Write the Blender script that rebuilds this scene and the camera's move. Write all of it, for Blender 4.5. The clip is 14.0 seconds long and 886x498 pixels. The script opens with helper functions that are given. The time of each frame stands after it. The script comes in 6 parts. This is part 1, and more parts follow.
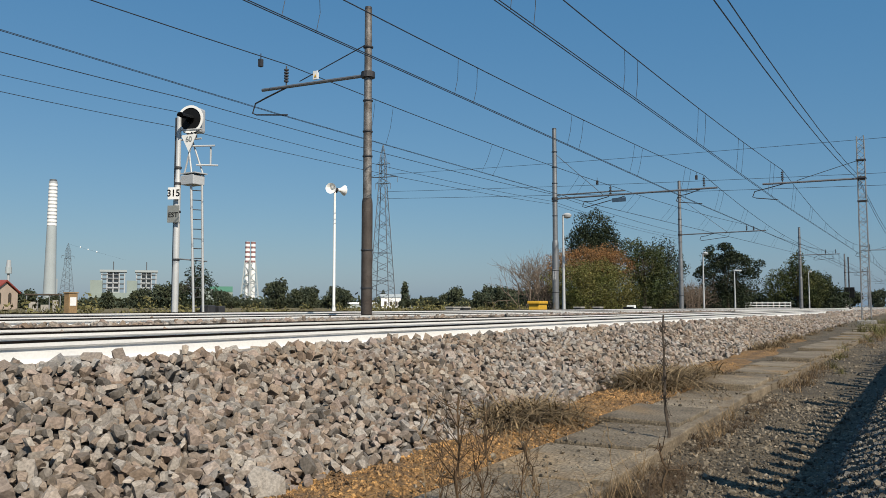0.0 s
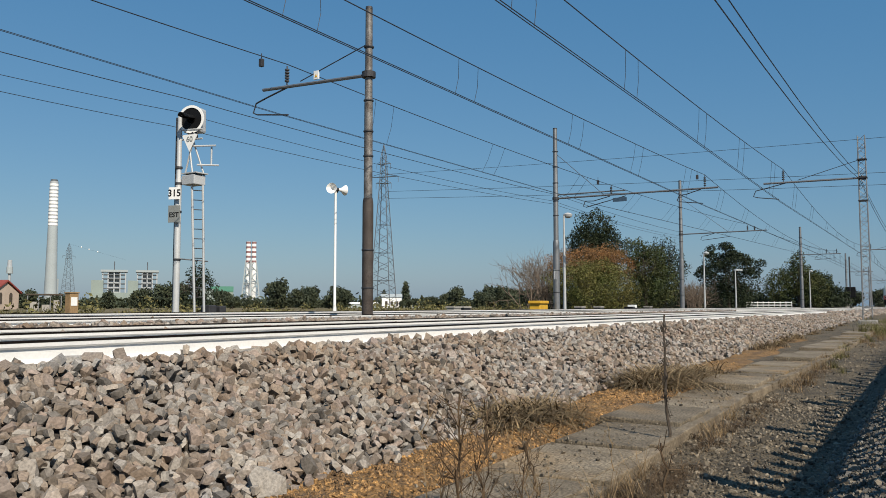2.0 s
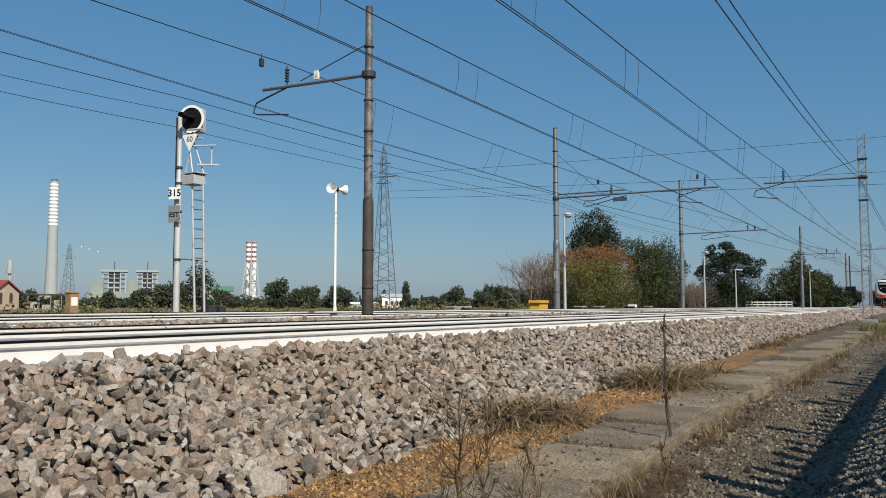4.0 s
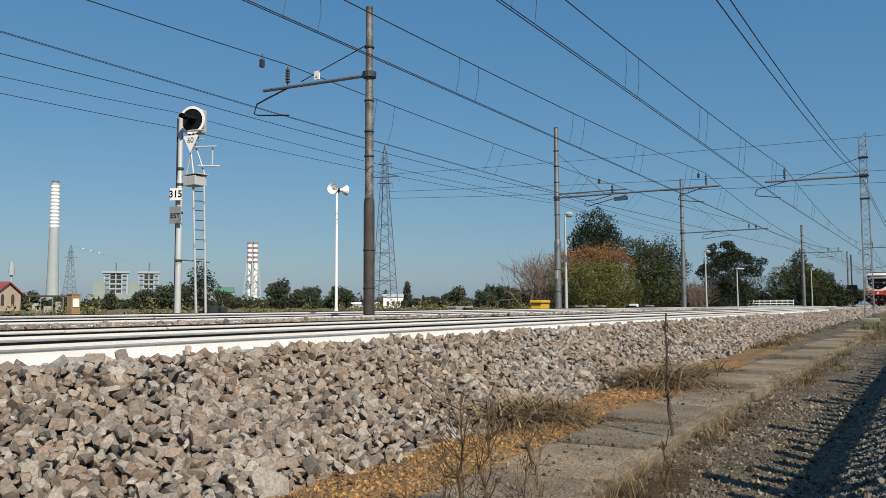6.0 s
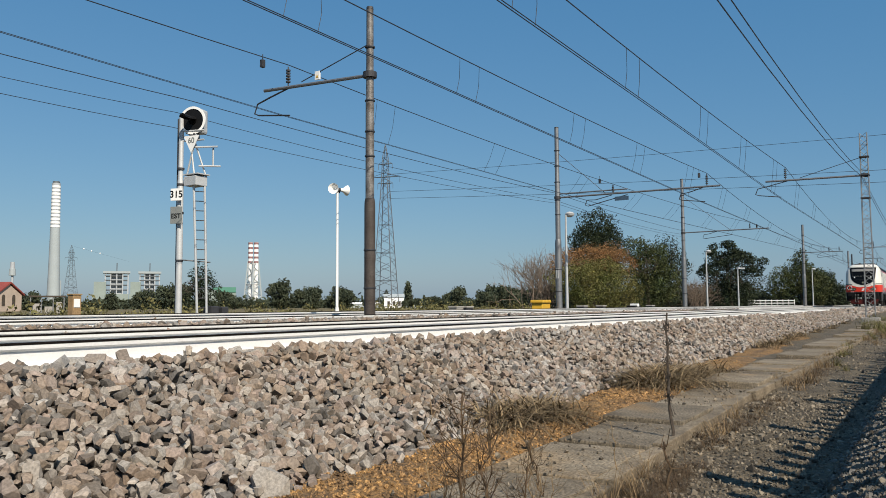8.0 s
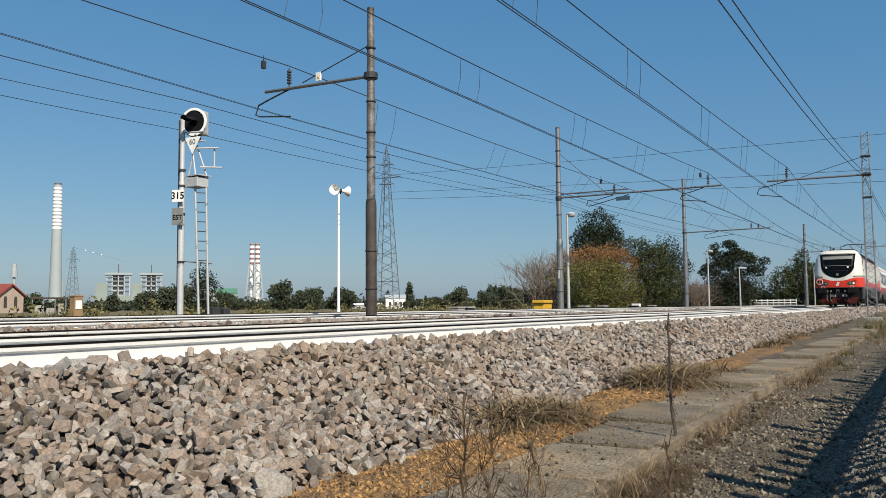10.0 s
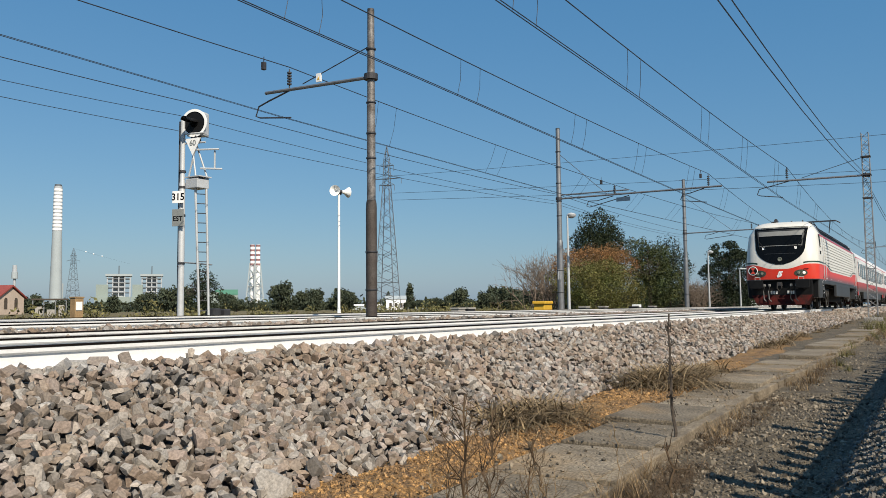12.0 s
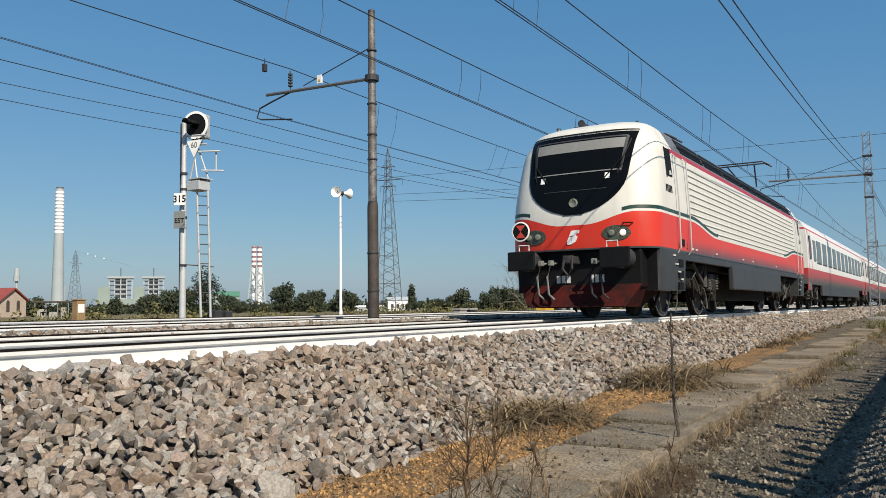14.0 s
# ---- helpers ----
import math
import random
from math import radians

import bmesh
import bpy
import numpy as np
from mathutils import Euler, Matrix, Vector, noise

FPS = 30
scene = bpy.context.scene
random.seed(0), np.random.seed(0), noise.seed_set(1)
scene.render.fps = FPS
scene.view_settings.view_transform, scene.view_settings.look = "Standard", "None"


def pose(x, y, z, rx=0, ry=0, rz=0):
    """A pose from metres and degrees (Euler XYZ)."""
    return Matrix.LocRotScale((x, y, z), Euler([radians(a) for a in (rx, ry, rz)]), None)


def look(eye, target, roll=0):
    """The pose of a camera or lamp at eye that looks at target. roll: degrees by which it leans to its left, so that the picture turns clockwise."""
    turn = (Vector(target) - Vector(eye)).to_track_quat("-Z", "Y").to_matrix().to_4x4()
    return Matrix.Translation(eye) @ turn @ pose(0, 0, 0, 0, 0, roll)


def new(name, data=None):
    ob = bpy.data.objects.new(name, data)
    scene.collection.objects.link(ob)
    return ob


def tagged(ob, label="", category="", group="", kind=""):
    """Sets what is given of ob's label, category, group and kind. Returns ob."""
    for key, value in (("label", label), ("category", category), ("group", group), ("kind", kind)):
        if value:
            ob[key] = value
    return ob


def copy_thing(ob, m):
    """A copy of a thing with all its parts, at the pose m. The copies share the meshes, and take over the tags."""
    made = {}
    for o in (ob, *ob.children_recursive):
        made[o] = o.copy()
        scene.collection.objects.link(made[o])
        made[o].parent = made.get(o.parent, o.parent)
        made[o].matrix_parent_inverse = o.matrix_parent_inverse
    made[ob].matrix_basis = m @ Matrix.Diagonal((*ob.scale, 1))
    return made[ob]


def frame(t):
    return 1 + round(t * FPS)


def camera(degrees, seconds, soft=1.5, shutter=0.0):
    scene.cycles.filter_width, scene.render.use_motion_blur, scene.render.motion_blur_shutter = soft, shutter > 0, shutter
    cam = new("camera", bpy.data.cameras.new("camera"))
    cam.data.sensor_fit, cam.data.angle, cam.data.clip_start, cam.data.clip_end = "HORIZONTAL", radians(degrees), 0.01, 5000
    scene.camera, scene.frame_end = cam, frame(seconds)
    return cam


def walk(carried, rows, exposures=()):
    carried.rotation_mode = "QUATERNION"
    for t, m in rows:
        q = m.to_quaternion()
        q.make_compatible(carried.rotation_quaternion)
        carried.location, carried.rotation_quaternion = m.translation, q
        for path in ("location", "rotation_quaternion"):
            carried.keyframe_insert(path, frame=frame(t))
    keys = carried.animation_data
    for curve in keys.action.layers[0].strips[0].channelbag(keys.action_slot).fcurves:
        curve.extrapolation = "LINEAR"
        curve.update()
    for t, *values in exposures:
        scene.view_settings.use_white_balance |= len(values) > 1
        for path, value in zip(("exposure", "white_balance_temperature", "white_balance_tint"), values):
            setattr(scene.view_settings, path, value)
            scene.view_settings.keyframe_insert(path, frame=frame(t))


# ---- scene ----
import itertools

EYE = Vector((0.0, 0.0, 0.215))


def aim(yaw, pitch, roll):
    """Camera pose: yaw from +y towards +x, pitch up, roll, in degrees."""
    y, p = radians(yaw), radians(pitch)
    way = Vector((math.sin(y) * math.cos(p), math.cos(y) * math.cos(p), math.sin(p)))
    return look(EYE, EYE + way, roll)


cam = camera(57.73, 14.0, soft=0.65)
walk(cam, [
    (0, aim(58.611, 4.111, -0.010)),
    (0.5, aim(58.629, 4.123, 0.049)),
    (1, aim(58.502, 4.081, -0.078)),
    (1.5, aim(58.553, 4.065, -0.050)),
    (2, aim(58.554, 4.097, -0.036)),
    (2.5, aim(58.553, 4.186, -0.052)),
    (3, aim(58.559, 4.110, -0.017)),
    (5.5, aim(58.465, 4.039, -0.219)),
    (6, aim(58.459, 4.082, -0.282)),
    (6.5, aim(58.453, 4.092, -0.306)),
    (7, aim(58.441, 4.022, -0.358)),
    (7.5, aim(58.373, 4.027, -0.359)),
    (8, aim(58.408, 4.078, -0.331)),
    (10.5, aim(58.298, 4.120, -0.505)),
    (11, aim(58.303, 4.109, -0.480)),
    (11.5, aim(58.303, 4.154, -0.525)),
    (12, aim(58.288, 4.188, -0.543)),
    (12.5, aim(58.234, 4.214, -0.677)),
    (13, aim(58.234, 4.212, -0.711)),
    (13.5, aim(58.234, 4.229, -0.727)),
    (14, aim(58.177, 4.256, -0.776))],
    [(0, 0.22), (5.5, 0.24), (8, 0.30), (11, 0.36), (14, 0.38)])

# ---- sky and sun ----
SUN_AZ, SUN_EL = radians(210), radians(42)
to_sun = Vector((math.sin(SUN_AZ) * math.cos(SUN_EL), math.cos(SUN_AZ) * math.cos(SUN_EL), math.sin(SUN_EL)))
world = bpy.data.worlds.new("sky")
scene.world = world
world.use_nodes = True
wn = world.node_tree
wn.nodes.clear()
sky = wn.nodes.new("ShaderNodeTexSky")
sky.sky_type = "NISHITA"
sky.sun_disc = False
sky.sun_elevation, sky.sun_rotation = SUN_EL, SUN_AZ
sky.air_density, sky.dust_density, sky.ozone_density = 1.2, 0.7, 3.0
bgn = wn.nodes.new("ShaderNodeBackground")
bgn.inputs["Strength"].default_value = 0.074
won = wn.nodes.new("ShaderNodeOutputWorld")
tone = wn.nodes.new("ShaderNodeMix")
tone.data_type, tone.blend_type = "RGBA", "MULTIPLY"
tone.inputs[0].default_value = 1.0
tone.inputs[7].default_value = (0.98, 0.95, 0.82, 1)
wn.links.new(sky.outputs[0], tone.inputs[6])
haze = wn.nodes.new("ShaderNodeMix")
haze.data_type = "RGBA"
haze.inputs[0].default_value = 0.44
haze.inputs[7].default_value = (0.12, 2.78, 6.85, 1)
wn.links.new(tone.outputs[2], haze.inputs[6])
wn.links.new(haze.outputs[2], bgn.inputs[0])
wn.links.new(bgn.outputs[0], won.inputs[0])
sun_data = bpy.data.lights.new("sun", "SUN")
sun_data.energy, sun_data.angle, sun_data.color = 5.0, radians(0.53), (1.0, 0.90, 0.75)
sun = new("sun", sun_data)
sun.matrix_world = look(to_sun * 50, (0, 0, 0))
scene.view_settings.use_white_balance = True
scene.view_settings.white_balance_temperature, scene.view_settings.white_balance_tint = 6500, 10

# ---- materials ----


def mat(name, color, rough=0.7, metal=0.0, var=0.25, scale=8.0, fine=60.0, bump=0.2, depth=0.01, tint=None, island=0.0, rnd=0.0, spec=0.5):
    """Procedural surface: colour that varies at two scales, with fine relief; tint: a second colour for stains."""
    m = bpy.data.materials.new(name)
    m.use_nodes = True
    nt = m.node_tree
    bs = nt.nodes["Principled BSDF"]
    N, L = nt.nodes.new, nt.links.new
    tc = N("ShaderNodeTexCoord")
    n1, n2 = N("ShaderNodeTexNoise"), N("ShaderNodeTexNoise")
    n1.inputs["Scale"].default_value, n2.inputs["Scale"].default_value = scale, fine
    n1.inputs["Detail"].default_value, n2.inputs["Detail"].default_value = 5, 4
    for n in (n1, n2):
        L(tc.outputs["Object"], n.inputs["Vector"])
    ramp = N("ShaderNodeMapRange")
    ramp.inputs[1].default_value, ramp.inputs[2].default_value = 0.35, 0.68
    L(n1.outputs[0], ramp.inputs[0])
    mix = N("ShaderNodeMix")
    mix.data_type = "RGBA"
    t2 = tint or tuple(c * (1 - var) for c in color)
    mix.inputs[6].default_value, mix.inputs[7].default_value = (*color, 1), (*t2, 1)
    L(ramp.outputs[0], mix.inputs[0])
    hsv = N("ShaderNodeHueSaturation")
    L(mix.outputs[2], hsv.inputs["Color"])
    val = N("ShaderNodeMapRange")
    val.inputs[3].default_value, val.inputs[4].default_value = 1 - var, 1 + var
    val.inputs[1].default_value, val.inputs[2].default_value = 0.3, 0.7
    L(n2.outputs[0], val.inputs[0])
    out = val.outputs[0]
    for amount, node_name, socket in ((island, "ShaderNodeNewGeometry", "Random Per Island"), (rnd, "ShaderNodeObjectInfo", "Random")):
        if amount:
            g, r, mul = N(node_name), N("ShaderNodeMapRange"), N("ShaderNodeMath")
            r.inputs[3].default_value, r.inputs[4].default_value = 1 - amount, 1 + amount
            mul.operation = "MULTIPLY"
            L(g.outputs[socket], r.inputs[0])
            L(out, mul.inputs[0])
            L(r.outputs[0], mul.inputs[1])
            out = mul.outputs[0]
    L(out, hsv.inputs["Value"])
    L(hsv.outputs[0], bs.inputs["Base Color"])
    bs.inputs["Roughness"].default_value, bs.inputs["Metallic"].default_value = rough, metal
    bs.inputs["Specular IOR Level"].default_value = spec
    if bump:
        bn = N("ShaderNodeBump")
        bn.inputs["Strength"].default_value, bn.inputs["Distance"].default_value = bump, depth
        L(n2.outputs[0], bn.inputs["Height"])
        L(bn.outputs[0], bs.inputs["Normal"])
    return m


def stone_mat(name, shade, per):
    """Crushed stone: each piece takes its own grey, beige or rusty brown."""
    m = mat(name, (0.3, 0.28, 0.25), 0.9, 0, 0.3, 1.4, 70, 0.6, 0.006)
    nt = m.node_tree
    N, L = nt.nodes.new, nt.links.new
    src = N("ShaderNodeNewGeometry" if per == "island" else "ShaderNodeObjectInfo")
    cr = N("ShaderNodeValToRGB")
    e = cr.color_ramp.elements
    cols = ((0.0, (0.15, 0.14, 0.13)), (0.14, (0.36, 0.335, 0.31)), (0.32, (0.53, 0.505, 0.47)), (0.44, (0.29, 0.22, 0.17)), (0.58, (0.46, 0.38, 0.31)), (0.70, (0.22, 0.19, 0.16)), (0.84, (0.45, 0.36, 0.31)), (1.0, (0.60, 0.56, 0.51)))
    e[0].position, e[0].color = cols[0][0], (*(c * shade for c in cols[0][1]), 1)
    e[1].position, e[1].color = cols[-1][0], (*(c * shade for c in cols[-1][1]), 1)
    for p, c in cols[1:-1]:
        k = e.new(p)
        k.color = (*(v * shade for v in c), 1)
    L(src.outputs["Random Per Island" if per == "island" else "Random"], cr.inputs[0])
    mx = N("ShaderNodeMix")
    mx.data_type, mx.blend_type = "RGBA", "MULTIPLY"
    mx.inputs[0].default_value = 1.0
    hsv = next(n for n in nt.nodes if n.type == "HUE_SAT")
    mixn = next(n for n in nt.nodes if n.type == "MIX" and n is not mx)
    mixn.inputs[6].default_value, mixn.inputs[7].default_value = (1, 1, 1, 1), (0.92, 0.84, 0.74, 1)
    L(mixn.outputs[2], mx.inputs[6])
    L(cr.outputs[0], mx.inputs[7])
    L(mx.outputs[2], hsv.inputs["Color"])
    return m


def ground_mat():
    """Bare earth, gravel and worn grass of the verge and the fields."""
    m = mat("earth", (0.130, 0.103, 0.066), 0.95, 0, 0.6, 1.6, 45, 1.0, 0.045, (0.075, 0.060, 0.040))
    return m


STONE = stone_mat("ballast_stone", 0.59, "island")
STONE_ONE = stone_mat("ballast_stone_single", 0.59, "object")
# BED: near-black brown that paints the shade in the gaps between stones
BED = mat("ballast_gap_shade", (0.06, 0.05, 0.042), 0.95, 0, 0.4, 9, 60, 0.8, 0.03)
EARTH = ground_mat()
GRASSLAND = mat("field_grass", (0.120, 0.098, 0.040), 0.95, 0, 0.45, 0.25, 9, 0.8, 0.1, (0.128, 0.098, 0.045))
GRAVEL = mat("dark_gravel", (0.165, 0.158, 0.142), 0.9, 0, 0.25, 12, 70, 0.4, 0.004, (0.10, 0.09, 0.08), 0.5)
PEBBLE = mat("pebbles", (0.155, 0.130, 0.096), 0.9, 0, 0.2, 20, 80, 0.3, 0.002, None, 0.8)
SAND = mat("rusty_grit", (0.36, 0.205, 0.075), 0.95, 0, 0.6, 5, 60, 1.0, 0.03, (0.19, 0.115, 0.055), 0.55)
def streaked(m, sx, sy):
    """Stretch a material's fine grain into streaks."""
    nt = m.node_tree
    mp = nt.nodes.new("ShaderNodeMapping")
    mp.inputs["Scale"].default_value = (sx, sy, 1)
    fine = max((n for n in nt.nodes if n.type == "TEX_NOISE"), key=lambda n: n.inputs["Scale"].default_value)
    nt.links.new(next(n for n in nt.nodes if n.type == "TEX_COORD").outputs["Object"], mp.inputs[0])
    nt.links.new(mp.outputs[0], fine.inputs["Vector"])
    return m


SLAB = mat("weathered_concrete", (0.200, 0.164, 0.115), 0.92, 0, 0.55, 3.2, 42, 0.6, 0.014, (0.105, 0.083, 0.055), 0, 0.2)
nt = SLAB.node_tree
stain, span, blend = nt.nodes.new("ShaderNodeTexNoise"), nt.nodes.new("ShaderNodeMapRange"), nt.nodes.new("ShaderNodeMix")
stain.inputs["Scale"].default_value, stain.inputs["Detail"].default_value = 1.1, 6
nt.links.new(nt.nodes.new("ShaderNodeNewGeometry").outputs["Position"], stain.inputs["Vector"])
span.inputs[1].default_value, span.inputs[2].default_value, span.inputs[4].default_value = 0.56, 0.72, 0.7
nt.links.new(stain.outputs[0], span.inputs[0])
blend.data_type = "RGBA"
blend.inputs[7].default_value = (0.24, 0.145, 0.055, 1)
nt.links.new(span.outputs[0], blend.inputs[0])
grey = next(n for n in nt.nodes if n.type == "MIX" and n is not blend)
nt.links.new(grey.outputs[2], blend.inputs[6])
nt.links.new(blend.outputs[2], next(n for n in nt.nodes if n.type == "HUE_SAT").inputs["Color"])
streaked(SLAB, 0.7, 1.5)
KERB = mat("kerb_concrete", (0.205, 0.165, 0.112), 0.92, 0, 0.45, 3, 40, 0.8, 0.02, (0.11, 0.086, 0.058), 0, 0.25)
CONCRETE = mat("pale_concrete", (0.315, 0.300, 0.277), 0.9, 0, 0.15, 2, 40, 0.3, 0.01)
RAIL_WHITE = mat("white_rail_paint", (0.69, 0.69, 0.68), 0.6, 0, 0.05, 6, 50, 0.15, 0.003)
RAIL_DARK = mat("rail_steel", (0.010, 0.008, 0.007), 0.9, 0.0, 0.3, 5, 60, 0.2, 0.002, None, 0, 0, 0.05)
RUSTY = mat("rusty_steel", (0.046, 0.035, 0.029), 0.75, 0.2, 0.4, 3, 40, 0.3, 0.004, (0.075, 0.064, 0.057))
STAINED = mat("stained_grey_steel", (0.20, 0.195, 0.19), 0.6, 0.3, 0.45, 3.5, 30, 0.3, 0.004, (0.075, 0.062, 0.052))
GALV = mat("galvanised_steel", (0.225, 0.232, 0.240), 0.5, 0.6, 0.2, 5, 60, 0.1, 0.002)
PALE_STEEL = mat("pale_grey_paint", (0.450, 0.465, 0.473), 0.5, 0.1, 0.12, 4, 60, 0.1, 0.002)
DARK_STEEL = mat("dark_steel", (0.05, 0.05, 0.055), 0.6, 0.3, 0.3, 6, 60, 0.2, 0.002)
PYLON = mat("pylon_steel", (0.120, 0.135, 0.150), 0.7, 0.3, 0.15, 2, 20, 0, 0.01)
WIRE = mat("wire_copper", (0.035, 0.045, 0.06), 0.6, 0.3, 0.2, 2, 20, 0, 0.001)
BLACK = mat("black_paint", (0.006, 0.006, 0.0065), 0.6, 0, 0.3, 10, 60, 0.1, 0.001, None, 0, 0, 0.2)
WHITE = mat("white_enamel", (0.80, 0.80, 0.78), 0.45, 0, 0.06, 6, 50, 0.05, 0.001)
SIGN_GREY = mat("grey_sign", (0.203, 0.217, 0.210), 0.6, 0, 0.15, 6, 50, 0.05, 0.001)
WOOD = mat("old_plywood", (0.315, 0.203, 0.098), 0.8, 0, 0.25, 4, 40, 0.3, 0.004)
YELLOW = mat("yellow_paint", (0.62, 0.36, 0.03), 0.6, 0, 0.15, 4, 40, 0.1, 0.003)
# CHIM: pale concrete with bluish distance haze mixed into its colour
CHIM = mat("hazy_chimney_concrete", (0.33, 0.37, 0.385), 0.9, 0, 0.08, 0.05, 1, 0, 0.01)
CHIM_W = mat("chimney_white", (0.83, 0.83, 0.82), 0.8, 0, 0.04, 0.05, 1, 0, 0.01)
CHIM_R = mat("faded_red_band", (0.25, 0.13, 0.13), 0.8, 0, 0.1, 0.05, 1, 0, 0.01)
CHIM_G = mat("faded_grey_band", (0.375, 0.398, 0.420), 0.8, 0, 0.1, 0.05, 1, 0, 0.01)
PLANT_WALL = mat("plant_cladding", (0.24, 0.29, 0.27), 0.8, 0, 0.12, 0.05, 1, 0, 0.01)
GREEN_CLAD = mat("green_cladding", (0.075, 0.225, 0.165), 0.8, 0, 0.12, 0.05, 1, 0, 0.01)
ROOF_RED = mat("red_roof_tiles", (0.24, 0.05, 0.04), 0.85, 0, 0.2, 1, 12, 0.4, 0.05)
PLASTER = mat("pink_plaster", (0.46, 0.37, 0.30), 0.9, 0, 0.15, 1, 12, 0.2, 0.02)
GLASS_DARK = mat("dark_window", (0.004, 0.0042, 0.0042), 0.08, 0, 0.1, 1, 10, 0, 0.001, None, 0, 0, 0.15)
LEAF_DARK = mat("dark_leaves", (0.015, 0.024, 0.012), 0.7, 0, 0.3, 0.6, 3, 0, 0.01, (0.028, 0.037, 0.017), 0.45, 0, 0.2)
LEAF_GREEN = mat("green_leaves", (0.036, 0.051, 0.018), 0.7, 0, 0.3, 0.5, 3, 0, 0.01, (0.066, 0.069, 0.024), 0.45, 0, 0.2)
LEAF_OLIVE = mat("autumn_leaves", (0.088, 0.102, 0.030), 0.7, 0, 0.3, 0.5, 3, 0, 0.01, (0.130, 0.108, 0.034), 0.45, 0, 0.2)
LEAF_RUST = mat("rusty_leaves", (0.25, 0.125, 0.048), 0.7, 0, 0.3, 0.5, 3, 0, 0.01, (0.128, 0.083, 0.038), 0.4, 0, 0.2)
LEAF_FAR = mat("far_leaves", (0.052, 0.066, 0.046), 0.8, 0, 0.25, 0.2, 2, 0, 0.01, (0.051, 0.057, 0.030), 0.4, 0, 0.1)
TWIG = mat("bare_twigs", (0.19, 0.145, 0.11), 0.9, 0, 0.25, 3, 30, 0, 0.01)
BARK = mat("bark", (0.07, 0.055, 0.042), 0.95, 0, 0.3, 4, 40, 0.6, 0.02)
STRAW = mat("dry_grass", (0.225, 0.160, 0.088), 0.9, 0, 0.25, 5, 40, 0, 0.01, (0.143, 0.098, 0.056), 0.45, 0, 0.2)
DEAD = mat("dead_weeds", (0.079, 0.053, 0.034), 0.95, 0, 0.3, 5, 40, 0, 0.01, (0.120, 0.086, 0.053), 0.5, 0, 0.1)
WEED = mat("green_weeds", (0.105, 0.105, 0.042), 0.85, 0, 0.3, 3, 30, 0, 0.01, (0.140, 0.119, 0.049), 0.5, 0, 0.2)

# ---- mesh helpers ----


class Build:
    """Collects vertices and faces of one mesh."""

    def __init__(self):
        self.v, self.f = [], []

    def add(self, verts, faces):
        k = len(self.v)
        self.v.extend(verts)
        self.f.extend([tuple(i + k for i in q) for q in faces])
        return self

    def box(self, x0, y0, z0, x1, y1, z1, bev=0.0):
        bm = bmesh.new()
        bmesh.ops.create_cube(bm, size=1)
        for v in bm.verts:
            v.co = Vector(((x0 + x1) / 2 + v.co.x * (x1 - x0), (y0 + y1) / 2 + v.co.y * (y1 - y0), (z0 + z1) / 2 + v.co.z * (z1 - z0)))
        if bev:
            bmesh.ops.bevel(bm, geom=bm.edges[:], offset=bev, segments=2, affect="EDGES", profile=0.6)
        bm.verts.index_update()
        self.add([v.co.copy() for v in bm.verts], [[v.index for v in f.verts] for f in bm.faces])
        bm.free()
        return self

    def tube(self, pts, r, n=6, r1=None, caps=True):
        pts = [Vector(p) for p in pts]
        r1 = r if r1 is None else r1
        k0, m = len(self.v), len(pts)
        for i, p in enumerate(pts):
            d = (pts[min(i + 1, m - 1)] - pts[max(i - 1, 0)]).normalized()
            s = d.cross(Vector((0, 0, 1)) if abs(d.z) < 0.95 else Vector((1, 0, 0))).normalized()
            u = s.cross(d)
            rr = r + (r1 - r) * i / max(m - 1, 1)
            for j in range(n):
                a = 2 * math.pi * j / n
                self.v.append(p + s * (rr * math.cos(a)) + u * (rr * math.sin(a)))
        for i in range(m - 1):
            for j in range(n):
                a, b = k0 + i * n + j, k0 + i * n + (j + 1) % n
                self.f.append((a, a + n, b + n, b))
        if caps:
            self.f.append(tuple(k0 + j for j in range(n)))
            self.f.append(tuple(k0 + (m - 1) * n + j for j in reversed(range(n))))
        return self

    def lathe(self, prof, axis=0, n=24, at=(0, 0, 0)):
        """prof: (along, radius) pairs turned round an axis through at."""
        k0 = len(self.v)
        for s, r in prof:
            for j in range(n):
                a = 2 * math.pi * j / n
                c = [0, 0, 0]
                c[axis], c[(axis + 1) % 3], c[(axis + 2) % 3] = s, r * math.cos(a), r * math.sin(a)
                self.v.append(Vector(c) + Vector(at))
        for i in range(len(prof) - 1):
            for j in range(n):
                a, b = k0 + i * n + j, k0 + i * n + (j + 1) % n
                self.f.append((a, b, b + n, a + n))
        self.f.append(tuple(k0 + j for j in reversed(range(n))))
        self.f.append(tuple(k0 + (len(prof) - 1) * n + j for j in range(n)))
        return self

    def prism(self, poly, axis, lo, hi):
        """Polygon in the two other axes, pushed from lo to hi along the axis."""
        k0, n = len(self.v), len(poly)
        for w in (lo, hi):
            for p in poly:
                c = [0, 0, 0]
                c[axis], c[(axis + 1) % 3], c[(axis + 2) % 3] = w, p[0], p[1]
                self.v.append(Vector(c))
        self.f.extend([(k0 + i, k0 + (i + 1) % n, k0 + n + (i + 1) % n, k0 + n + i) for i in range(n)])
        self.f.append(tuple(k0 + i for i in reversed(range(n))))
        self.f.append(tuple(k0 + n + i for i in range(n)))
        return self

    def mesh(self, name, material, smooth=False):
        me = bpy.data.meshes.new(name)
        me.from_pydata([tuple(v) for v in self.v], [], self.f)
        if smooth:
            me.polygons.foreach_set("use_smooth", [True] * len(me.polygons))
            me.set_sharp_from_angle(angle=radians(40))
        me.materials.append(material)
        return me


